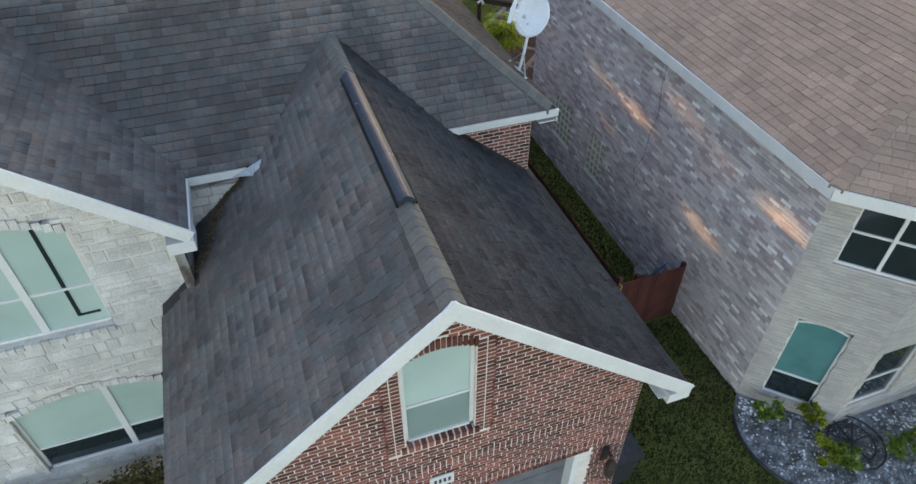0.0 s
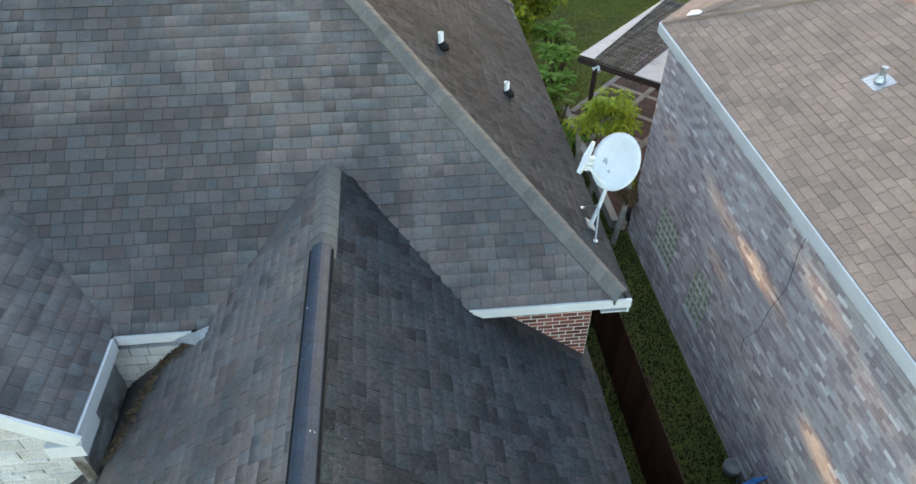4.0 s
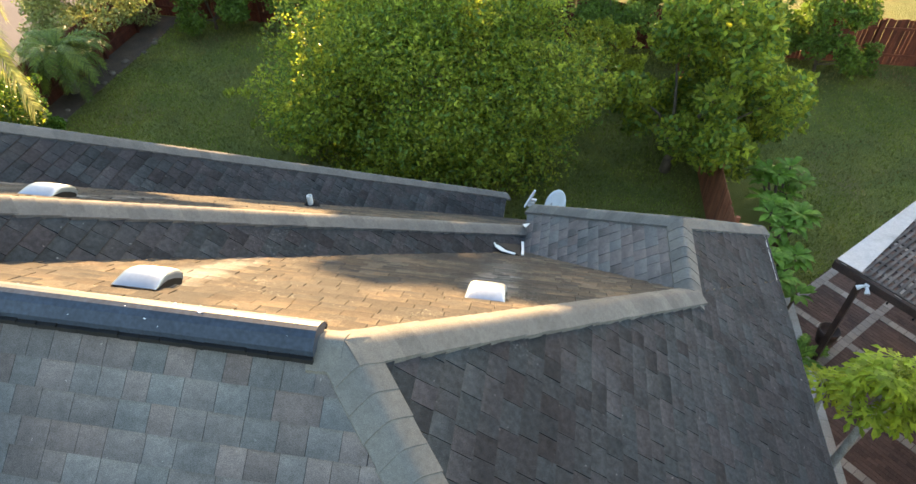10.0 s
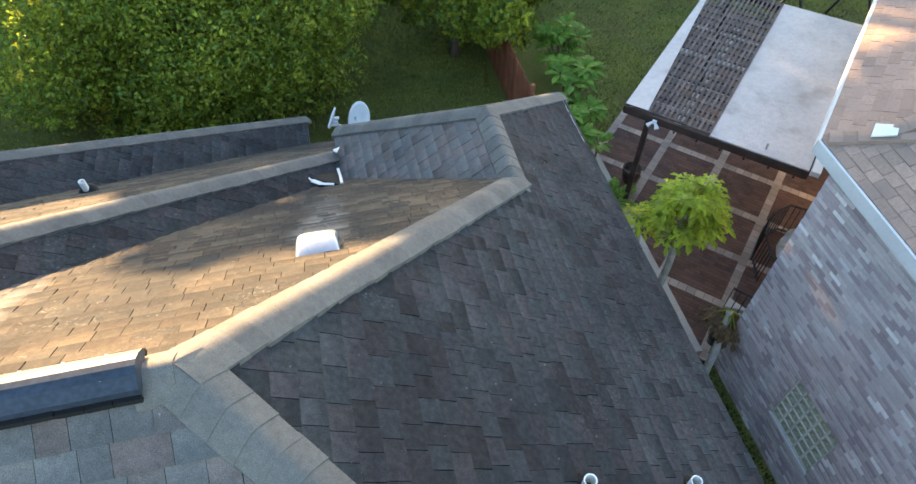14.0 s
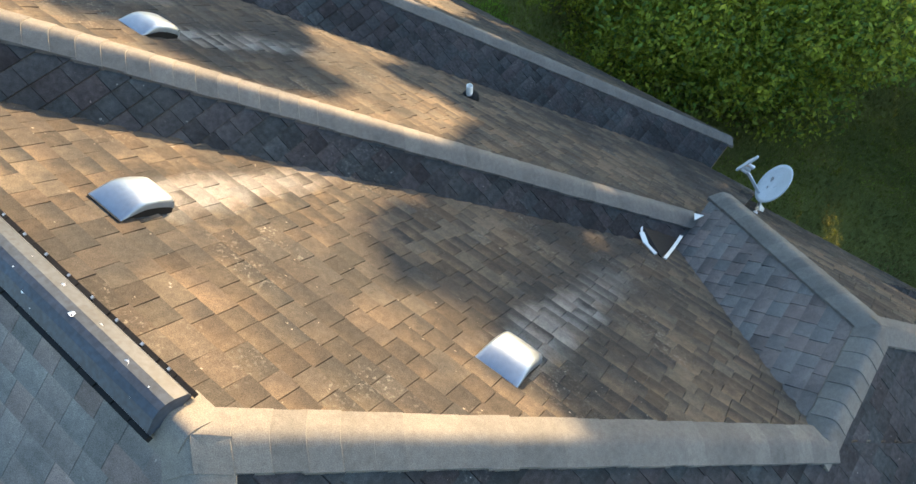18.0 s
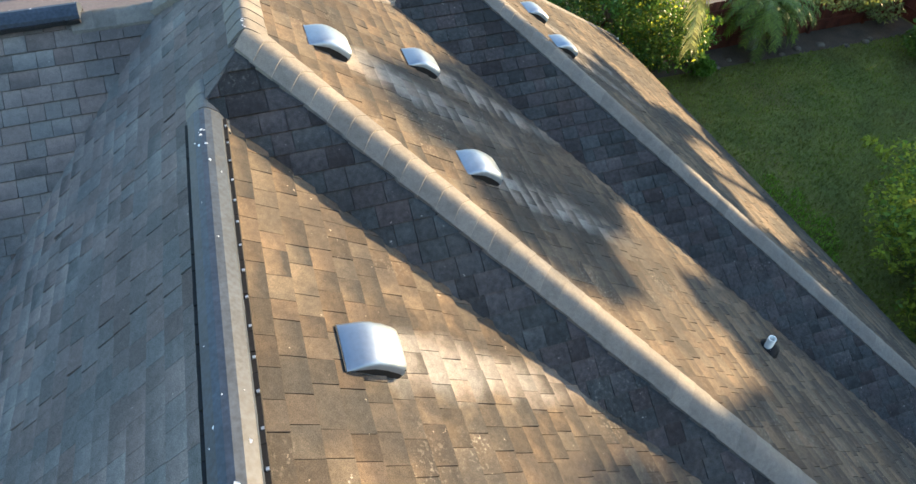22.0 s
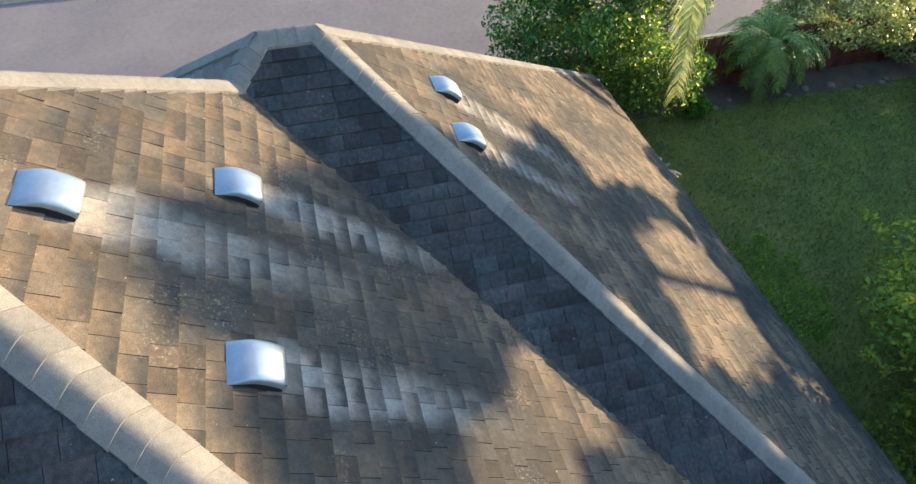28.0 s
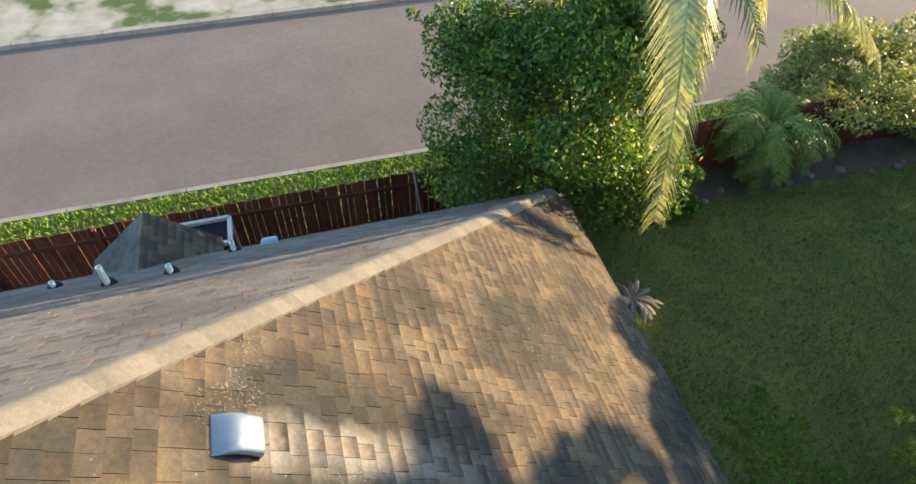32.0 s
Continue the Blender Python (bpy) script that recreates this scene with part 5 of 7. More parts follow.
def leaves(clumps, count, size, material, seed, aspect=0.5, droop=0.0, skin=0.33):
    """Many small leaves spread through ellipsoid clumps (centre, radii), denser towards their skins."""
    r = np.random.default_rng(seed)
    vol = np.array([c[1][0] * c[1][1] * c[1][2] for c in clumps]) ** 0.75
    idx = r.choice(len(clumps), count, p=vol / vol.sum())
    cen, rad = np.array([c[0] for c in clumps])[idx], np.array([c[1] for c in clumps])[idx]
    d = unit(r.normal(size=(count, 3)))
    pos = cen + rad * d * (r.random(count) ** skin)[:, None]
    a = r.normal(size=(count, 3)) + d * 0.6
    a[:, 2] -= droop
    a = unit(a)
    b = unit(np.cross(a, r.normal(size=(count, 3))))
    return leaf_mesh(pos, a, b, np.cross(a, b), size * r.uniform(0.6, 1.3, count)[:, None], aspect, material)


def tree(name, at, trunk_h, trunk_r, centre, radii, n_clumps, count, size, material, seed, label, aspect=0.5, bark=None, second=None, lean=(0, 0), low=-0.75, spread=(0.2, 0.34), category="tree"):
    r = random.Random(seed)
    bark = bark or BARK
    ob = thing(name, label, category, at=at)
    x, y = at[0], at[1]
    clumps = []
    for i in range(n_clumps):
        th, ph, k = r.uniform(0, 2 * math.pi), math.acos(r.uniform(low, 1)), r.uniform(0.5, 0.9)
        c = (centre[0] + radii[0] * k * math.sin(ph) * math.cos(th), centre[1] + radii[1] * k * math.sin(ph) * math.sin(th), max(0.35, centre[2] + radii[2] * k * math.cos(ph)))
        q = r.uniform(*spread)
        clumps.append((c, (radii[0] * q, radii[1] * q, radii[2] * q * 0.8)))
    s = Soup()
    top = (x + lean[0], y + lean[1], trunk_h)
    s.tube([(x, y, -0.05), (x + lean[0] * 0.3 + 0.03, y + lean[1] * 0.3, trunk_h * 0.45), top], [trunk_r * 1.4, trunk_r, trunk_r * 0.8], 10)
    part("trunk", s, bark, ob, "", "", True)
    for c, q in clumps[:max(6, n_clumps // 3)]:
        s = Soup()
        m1 = [a + (b - a) * 0.5 + r.uniform(-0.15, 0.15) for a, b in zip(top, c)]
        s.tube([(top[0], top[1], top[2] - 0.12), m1, c], [trunk_r * 0.5, trunk_r * 0.3, trunk_r * 0.08], 6)
        part("limb", s, bark, ob)
    if second:
        k = int(count * second[1])
        part("crown", leaves(clumps, k, size, second[0], seed + 100, aspect), second[0], ob)
        count -= k
    part("crown", leaves(clumps, count, size, material, seed, aspect), material, ob)
    # stray sprigs that break the outline
    sprigs = []
    for c, q in clumps:
        for _ in range(2):
            d = Vector((r.gauss(0, 1), r.gauss(0, 1), r.gauss(0.2, 0.8))).normalized()
            e = [c[i] + d[i] * q[i] * r.uniform(1.0, 1.35) for i in range(3)]
            sprigs.append((e, (0.16, 0.16, 0.14)))
    tagged(part("outer_foliage", leaves(sprigs, count // 10, size, material, seed + 7, aspect), material, ob), kind="stuff")
    return ob


tree("garden_tree", (-1.8, 29.4, 0), 1.2, 0.16, (-1.8, 29.0, 2.6), (5.6, 5.0, 3.5), 120, 118000, 0.135, LEAF_Y, 3, "broad round yellow-green tree on the back lawn", second=(LEAF, 0.3), low=-0.95)
tree("fruit_tree", (5.6, 28.6, 0), 1.2, 0.13, (6.0, 28.4, 2.9), (2.5, 2.5, 3.0), 34, 17000, 0.22, LEAF_Y, 4, "tall yellow-green fruit tree beside the side fence", second=(LEAF, 0.35), low=-0.8)
tree("garden_shrub", (3.4, 32.2, 0), 0.8, 0.06, (3.4, 32.2, 1.8), (1.3, 1.2, 1.6), 14, 3600, 0.17, LEAF_Y, 14, "thin pale green shrub on the back lawn")
tree("street_tree", (-14.9, 24.6, 0), 1.5, 0.17, (-15.1, 24.0, 3.3), (2.8, 3.4, 3.4), 60, 64000, 0.125, LEAF_D, 5, "dense dark green tree beside the street fence", second=(LEAF_Y, 0.13), low=-0.95)
tree("fence_shrub", (-14.8, 27.5, 0), 0.3, 0.04, (-14.7, 27.5, 0.65), (0.95, 1.0, 0.85), 14, 4200, 0.11, LEAF_F, 15, "small bright green shrub beside the lawn", category="shrub")
tree("silvery_bush", (-16.6, 33.6, 0), 0.6, 0.07, (-16.6, 33.8, 1.5), (2.4, 3.2, 2.0), 34, 15000, 0.15, LEAF_PALE := mat("leaf_pale", (0.27, 0.29, 0.10), (0.19, 0.225, 0.065), rough=0.5, scale=0.8, fine=12, vary=0.4, bump=0, translucent=0.3), 16, "large pale grey-green bush by the fence", category="shrub", low=-0.6)
PALE_BARK = mat("pale_bark", (0.42, 0.40, 0.36), (0.30, 0.28, 0.25), rough=0.9, scale=6, fine=40, bump=0.5, dist=0.01)
tree("pale_trunk_tree", (15.3, 33.4, 0), 2.3, 0.15, (15.0, 34.2, 4.6), (2.8, 2.4, 2.0), 26, 13000, 0.2, LEAF_D, 17, "tree with pale trunk in the neighbouring garden", bark=PALE_BARK, lean=(0.25, 0.35), low=-0.4)
for i, (x, y, r, h) in enumerate(((19.5, 35.2, 1.9, 1.7), (23.5, 34.6, 2.2, 2.0), (28.0, 36.0, 2.4, 2.2))):
    tree("garden_bush", (x, y, 0), 0.5, 0.06, (x, y, h * 0.75), (r, r * 0.8, h), 20, 7000, 0.17, LEAF_D, 18 + i, "dark green bush along the far fence", category="shrub", low=-0.5)
for i, (x, y, r, h) in enumerate(((-12.5, 38.6, 2.2, 2.0), (-8.6, 39.2, 2.4, 2.2), (-4.0, 38.6, 2.2, 2.0), (4.2, 38.4, 2.0, 2.1), (8.2, 38.2, 2.0, 2.2), (11.6, 38.4, 2.0, 2.2))):
    tree("garden_bush", (x, y - 2.6, 0), 0.5, 0.06, (x, y - 2.6, h * 0.7), (r, r * 0.7, h), 22, 8000, 0.17, LEAF, 22 + i, "green bush along the back fence", category="shrub", low=-0.5)
# trees added behind the back fence, mostly unseen, placed to shape the sun patches
for x, z, w, h in ((0.11, 9.21, 1.2, 0.62), (-1.89, 8.41, 1.2, 0.56), (-1.89, 10.46, 1.3, 0.56), (-0.74, 7.81, 0.62, 0.3), (-9.2, 7.2, 0.6, 0.5), (1.41, 8.46, 0.9, 0.9)):
    tree("tall_tree", (x, 42.2, 0), z - 0.3, 0.12, (x, 42.2, z), (w, 1.0, h), 16, int(4500 + 4500 * w * h), 0.3, LEAF, int(700 + 10 * z), "slender flat-topped tree added behind the fence to cast shade", low=-0.9, spread=(0.35, 0.5))


def lobed_tree(at, trunk_h, trunk_r, lobes, size, material, seed, label, thin=1.0):
    """A tree on one bare trunk whose crown is parted into lobes: x, z, half width, half height."""
    r = random.Random(seed)
    ob = thing("tall_tree", label, "tree", at=at)
    x, y = at[0], at[1]
    s = Soup()
    s.tube([(x, y, -0.05), (x + 0.04, y, trunk_h * 0.5), (x, y, trunk_h)], [trunk_r * 1.3, trunk_r, trunk_r * 0.8], 10)
    part("trunk", s, BARK, ob, "", "", True)
    for i, (lx, lz, w, h) in enumerate(lobes):
        s = Soup()
        s.tube([(x, y, trunk_h - 0.1), ((x + lx) / 2, y, max(trunk_h, (trunk_h + lz) / 2 + 0.2)), (lx, y, lz)], [trunk_r * 0.6, trunk_r * 0.4, trunk_r * 0.15], 6)
        part("limb", s, BARK, ob)
        clumps = []
        for _ in range(22):
            th, k = r.uniform(0, 2 * math.pi), math.sqrt(r.random()) * 0.72
            clumps.append(((lx + w * k * math.cos(th), y + r.uniform(-0.5, 0.5), lz + h * k * math.sin(th)), (w * 0.4, 0.6, h * 0.4)))
        part("crown", leaves(clumps, int((2500 + 9000 * w * h) * thin), size, material, seed + i), material, ob)


# lobes sit where the roofs and the neighbour's wall need shade or sun
lobed_tree((-11.32, 42.2, 0), 8.9, 0.13, [(-11.55, 10.96, 1.5, 1.3), (-11.5, 12.3, 0.7, 0.7), (-12.24, 9.76, 1.35, 0.85), (-10.85, 9.45, 0.7, 0.45), (-13.4, 9.58, 0.7, 0.38), (-10.0, 11.75, 0.7, 0.6), (-12.7, 8.85, 0.22, 0.24), (-12.88, 8.42, 0.2, 0.26), (-13.08, 8.0, 0.2, 0.25), (-13.22, 7.55, 0.2, 0.26), (-13.12, 7.18, 0.25, 0.2), (-12.86, 6.93, 0.22, 0.18)], 0.3, LEAF, 812, "tall tree with a parted crown, added behind the fence to cast shade")
lobed_tree((-7.6, 42.6, 0), 8.6, 0.14, [(-8.25, 9.35, 0.75, 0.9), (-7.5, 10.65, 0.75, 0.75), (-6.9, 9.2, 0.8, 0.9), (-9.2, 9.95, 0.4, 0.35), (-9.5, 9.30, 0.45, 0.33)], 0.3, LEAF, 840, "tall tree with a round crown, added behind the fence to cast shade")
lobed_tree((-5.35, 42.4, 0), 8.8, 0.15, [(-6.3, 11.55, 0.95, 0.72), (-5.75, 12.0, 0.55, 0.42), (-4.95, 11.35, 0.95, 0.8), (-5.3, 10.2, 1.0, 0.85), (-3.85, 9.55, 0.65, 0.6), (-4.1, 10.5, 0.7, 0.6), (-3.2, 9.9, 0.65, 0.75)], 0.3, LEAF, 870, "tall tree with a broad crown, added behind the fence to cast shade")
lobed_tree((-0.7, 42.9, 0), 8.0, 0.07, [(-1.7, 9.6, 0.9, 0.6), (-0.15, 8.35, 0.9, 0.5), (0.6, 8.6, 0.8, 0.7)], 0.17, LEAF, 905, "slender tree with a thin open crown, added behind the fence to dim sun streaks", 0.10)
lobed_tree((-10.3, 41.6, 0), 5.6, 0.12, [(-9.05, 8.15, 0.36, 0.8), (-9.38, 8.72, 0.22, 0.28), (-10.4, 6.3, 0.9, 0.5), (-11.9, 6.1, 0.8, 0.45), (-13.15, 5.95, 0.6, 0.4)], 0.26, LEAF, 925, "tree with one high and several low boughs, added behind the fence to cast shade")
lobed_tree((-1.15, 42.0, 0), 6.6, 0.06, [(-0.85, 7.2, 0.45, 0.28), (-1.4, 7.35, 0.4, 0.26)], 0.24, LEAF, 935, "slender tree with a small top, added behind the fence to cast shade")
TALL = [(-6.44, 42.0, 9.56, 2.1, 2.6), (-2.29, 43.5, 12.26, 2.2, 2.3), (0.61, 43.0, 11.06, 2.0, 2.5), (3.91, 42.5, 11.56, 3.0, 2.6), (-13.74, 42.0, 3.46, 2.6, 2.8), (-9.94, 42.0, 3.75, 2.6, 2.7), (-6.34, 42.0, 4.16, 2.6, 3.3), (-2.39, 41.0, 5.16, 2.4, 3.9), (-11.8, 42.2, 3.5, 1.5, 2.95),
        (0.41, 41.4, 4.66, 2.2, 3.4), (3.61, 41.0, 5.26, 2.8, 4.1), (7.8, 42.0, 7.86, 3.3, 5.2), (14.0, 42.0, 6.86, 3.3, 4.6), (20.5, 43, 6.86, 3.6, 4.6), (27.0, 42, 6.86, 3.6, 4.6), (-7.74, 42.0, 7.66, 1.15, 1.35), (-5.84, 42.0, 7.76, 1.2, 1.4)]
for i, (x, y, cz, r, rz) in enumerate(TALL):
    tree("tall_tree", (x, y, 0), cz - rz * 0.6, 0.2, (x, y, cz), (r, r, rz), 34, 12000 if i < 11 else 8000, 0.34, LEAF if i % 2 else LEAF_Y, 30 + i, "tall green tree behind the back fence, mostly unseen, added for its shade", low=-0.85)


# palms
def frond(s, base, way, length, droop, rr, leaf=0.5, n=34, bare=0.12, line=None, fall=0.35):
    """A feather frond: a bending midrib with leaflets to both sides, added to (ribs, leaflets) soups."""
    ribs, lf = s
    k = 14
    pts, p, d = list(line or []), Vector(base), Vector(way or (0, 0, 1)).normalized()
    for i in range(0 if line else k + 1):
        pts.append(p.copy())
        p = p + d * (length / k)
        d = (d + Vector((0, 0, -droop / k))).normalized()
    ribs.tube(pts, [0.028 * (1 - 0.85 * i / k) for i in range(k + 1)], 5, False)
    for j in range(n):
        t = bare + (1 - bare) * j / (n - 1)
        i = min(k - 1, int(t * k))
        o = pts[i].lerp(pts[i + 1], t * k - i)
        d = (pts[i + 1] - pts[i]).normalized()
        side = d.cross(Vector((0, 0, 1)))
        if side.length < 0.05:
            side = d.cross(Vector((1, 0, 0)))
        side.normalize()
        up = side.cross(d)
        ll = leaf * (0.45 + 0.75 * math.sin(math.pi * min(1, t * 0.85 + 0.12))) * rr.uniform(0.85, 1.15)
        for sg in (-1, 1):
            way2 = (side * sg + d * 0.75 + up * rr.uniform(-0.1, 0.35)).normalized()
            tip = o + way2 * ll + Vector((0, 0, -fall * ll))
            mid2 = o + way2 * (ll * 0.5) + Vector((0, 0, -0.12 * fall * ll))
            wd = d * (0.018 + 0.012 * (leaf > 0.45))
            lf.add([o - wd, o + wd, mid2 + wd, tip, mid2 - wd], [(0, 1, 2, 4), (4, 2, 3)])


def palm(name, at, height, n, length, droop, material, seed, label, trunk_r=0.14, leaf=0.5, elev=(-0.5, 0.9), category="palm"):
    rr = random.Random(seed)
    ob = thing(name, label, category, at=at)
    x, y = at[0], at[1]
    if height > 0.5:
        s = Soup()
        s.tube([(x, y, -0.05), (x + 0.05, y, height * 0.5), (x, y, height)], [trunk_r * 1.2, trunk_r, trunk_r * 0.9], 12)
        part("trunk", s, PALE_BARK, ob, "", "", True)
    for i in range(n):
        th = 2 * math.pi * (i * 0.381966 % 1) + rr.uniform(-0.2, 0.2)
        e = elev[1] + (elev[0] - elev[1]) * (i + 0.5) / n
        sp = (Soup(), Soup())
        frond(sp, (x, y, height + 0.05), (math.cos(th), math.sin(th), e), length * rr.uniform(0.85, 1.1), droop * rr.uniform(0.8, 1.2), rr, leaf)
        f = part("frond", sp[1], material, ob)
        part("midrib", sp[0], material, f)
    return ob


sp = palm("street_palm", (-15.9, 26.0, 0), 6.6, 9, 3.0, 1.7, FROND, 51, "tall feather palm with hanging fronds", elev=(0.2, 1.3), leaf=0.55)
# paler copy of the frond green, sunlight put into its colour
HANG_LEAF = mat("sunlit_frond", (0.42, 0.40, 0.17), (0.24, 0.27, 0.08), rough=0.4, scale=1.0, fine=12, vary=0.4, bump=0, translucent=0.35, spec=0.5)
HANG = [((-12.3, 24.6, 9.0), (-11.76, 24.66, 2.95), 0.62), ((-16.0, 28.9, 8.2), (-15.8, 29.2, 3.2), 0.5), ((-14.0, 28.2, 7.4), (-13.89, 30.78, 4.3), 0.6)]
for ctrl, tip, lf in HANG:
    sps = (Soup(), Soup())
    frond(sps, (-15.9, 26.0, 6.65), None, 0, 0, random.Random(55), lf, 150, 0.12, [Vector((-15.9, 26.0, 6.65)).lerp(Vector(ctrl), t).lerp(Vector(ctrl).lerp(Vector(tip), t), t) for t in [i / 14 for i in range(15)]], 0.75)
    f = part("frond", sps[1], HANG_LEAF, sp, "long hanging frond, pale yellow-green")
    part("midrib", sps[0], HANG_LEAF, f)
palm("bush_palm", (-15.35, 30.2, 0), 1.5, 40, 1.9, 2.3, mat("green_frond", (0.17, 0.22, 0.035), (0.11, 0.16, 0.025), rough=0.5, scale=1.0, fine=12, vary=0.35, bump=0, translucent=0.25), 53, "low green bush palm beside the fence", leaf=0.34, elev=(0.1, 1.6))
palm("dry_yucca", (-11.6, 24.6, 0), 0.55, 30, 0.62, 1.5, mat("dry_leaf", (0.22, 0.205, 0.17), (0.13, 0.12, 0.10), rough=0.8, scale=2, fine=20, vary=0.3, bump=0), 54, "dry grey spiky plant by the eave", leaf=0.07, elev=(0.0, 1.2), category="plant")


# frangipani: forked grey stems with rosettes of long leaves
def rosette(lf, c, up, n, length, rr, aspect=0.3):
    for i in range(n):
        th = 2 * math.pi * i / n + rr.uniform(-0.2, 0.2)
        d = Vector((math.cos(th), math.sin(th), rr.uniform(0.0, 0.7))).normalized()
        l = length * rr.uniform(0.7, 1.15)
        w = d.cross(Vector((0, 0, 1))).normalized() * (l * aspect / 2)
        c0 = Vector(c)
        a, b, m1, m2 = c0 + d * 0.05, c0 + d * l + Vector((0, 0, -0.25 * l)), c0 + d * (l * 0.35), c0 + d * (l * 0.7) + Vector((0, 0, -0.06 * l))
        f = Vector((0, 0, l * 0.03))
        lf.add([a, m1 + w * 0.8 + f, m2 + w + f, b, m2 - w + f, m1 - w * 0.8 + f, m1, m2], [(0, 6, 1), (0, 5, 6), (6, 7, 2, 1), (5, 4, 7, 6), (7, 3, 2), (4, 3, 7)])


def frangipani(at, h, n, seed, spread=0.65):
    rr = random.Random(seed)
    ob = thing("frangipani", "frangipani with rosettes of long glossy green leaves", "shrub", "frangipani shrubs", at=at)
    lf = Soup()
    for i in range(n):
        s = Soup()
        th = rr.uniform(0, 2 * math.pi)
        r = spread * math.sqrt(rr.random())
        c = (at[0] + r * math.cos(th), at[1] + r * math.sin(th), h * rr.uniform(0.6, 1.05))
        s.tube([(at[0], at[1], 0), (at[0] + r * 0.5 * math.cos(th), at[1] + r * 0.5 * math.sin(th), c[2] * 0.55), c], [0.05, 0.035, 0.022], 6)
        part("stem", s, BARK, ob)
        rosette(lf, c, None, 14, 0.50, rr, 0.31)
    part("foliage", lf, LEAF_F, ob, "", "", True)


for x, y, h, n, sd in ((8.35, 26.6, 1.7, 10, 61), (8.05, 25.0, 1.6, 9, 62), (7.6, 23.5, 1.45, 8, 63), (7.75, 22.5, 1.0, 4, 64)):
    frangipani((x, y, 0), h, n, sd)


# papaya trees
def papaya(at, top, n, size, seed, label, material, limp=False):
    rr = random.Random(seed)
    ob = thing("papaya_tree", label, "tree", at=at)
    a, t = Vector(at), Vector(top)
    s = Soup()
    s.tube([a, a.lerp(t, 0.5) + Vector((0.05, 0, 0)), t], [0.09, 0.075, 0.06], 10)
    part("trunk", s, PALE_BARK, ob, "", "", True)
    st, lf = Soup(), Soup()
    for i in range(n):
        th = 2 * math.pi * (i * 0.381966 % 1)
        e = rr.uniform(-1.5, -0.6) if limp else rr.uniform(-0.35, 1.0) + 1.6 * (i % 4 == 0)
        d = Vector((math.cos(th), math.sin(th), e)).normalized()
        l = size * rr.uniform(0.45, 1.12)
        c = t + d * l
        st.tube([t, t + d * (l * 0.5) + Vector((0, 0, 0.05)), c], [0.012, 0.01, 0.008], 5)
        for k in range(8):                      # fingers of the leaf, each with side lobes
            w = 2 * math.pi * (k - 3.5) / 9.0
            u = Vector((math.cos(th + w), math.sin(th + w), -0.25 if not limp else -1.2)).normalized()
            ll = 0.36 * rr.uniform(0.75, 1.3) * (1.0 if abs(k - 3.5) < 3 else 0.7)
            sd = u.cross(Vector((0, 0, 1))).normalized()
            p = [c, c + u * (ll * 0.35) + sd * 0.018, c + u * (ll * 0.56) + sd * 0.085, c + u * (ll * 0.58) + sd * 0.02, c + u * (ll * 0.85) + sd * 0.05, c + u * ll + Vector((0, 0, -0.05)),
                 c + u * (ll * 0.85) - sd * 0.05, c + u * (ll * 0.58) - sd * 0.02, c + u * (ll * 0.56) - sd * 0.085, c + u * (ll * 0.35) - sd * 0.018]
            lf.add(p, [tuple(range(10))])
    part("stalk", st, LEAF_Y, ob)
    part("foliage", lf, material, ob)


LEAF_P = mat("papaya_leaf", (0.36, 0.42, 0.032), (0.23, 0.32, 0.024), rough=0.6, scale=3, fine=12, vary=0.35, bump=0, translucent=0.45)
papaya((7.72, 18.5, 0), (8.08, 18.95, 2.6), 46, 0.66, 71, "papaya tree with a round crown of bright lobed leaves", LEAF_P)
# separate small stem added to carry the main crown's left side
papaya((7.50, 19.3, 0), (7.38, 19.35, 2.05), 6, 0.36, 72, "small papaya stem for the yellowing left leaves of the main crown", mat("yellowing_leaf", (0.44, 0.46, 0.04), (0.30, 0.37, 0.03), rough=0.6, scale=3, fine=12, vary=0.35, bump=0, translucent=0.45))
papaya((7.9, 16.5, 0), (8.3, 17.1, 1.75), 16, 0.34, 73, "withered papaya with brown drooping leaves", mat("withered_leaf", (0.16, 0.10, 0.05), (0.09, 0.06, 0.03), rough=0.9, scale=4, fine=20, vary=0.4, bump=0), True)
palm("fern", (7.9, 21.5, 0), 0.15, 14, 0.75, 1.2, LEAF_F, 74, "green fern beside the patio wall", leaf=0.16, elev=(0.2, 1.3), category="plant")

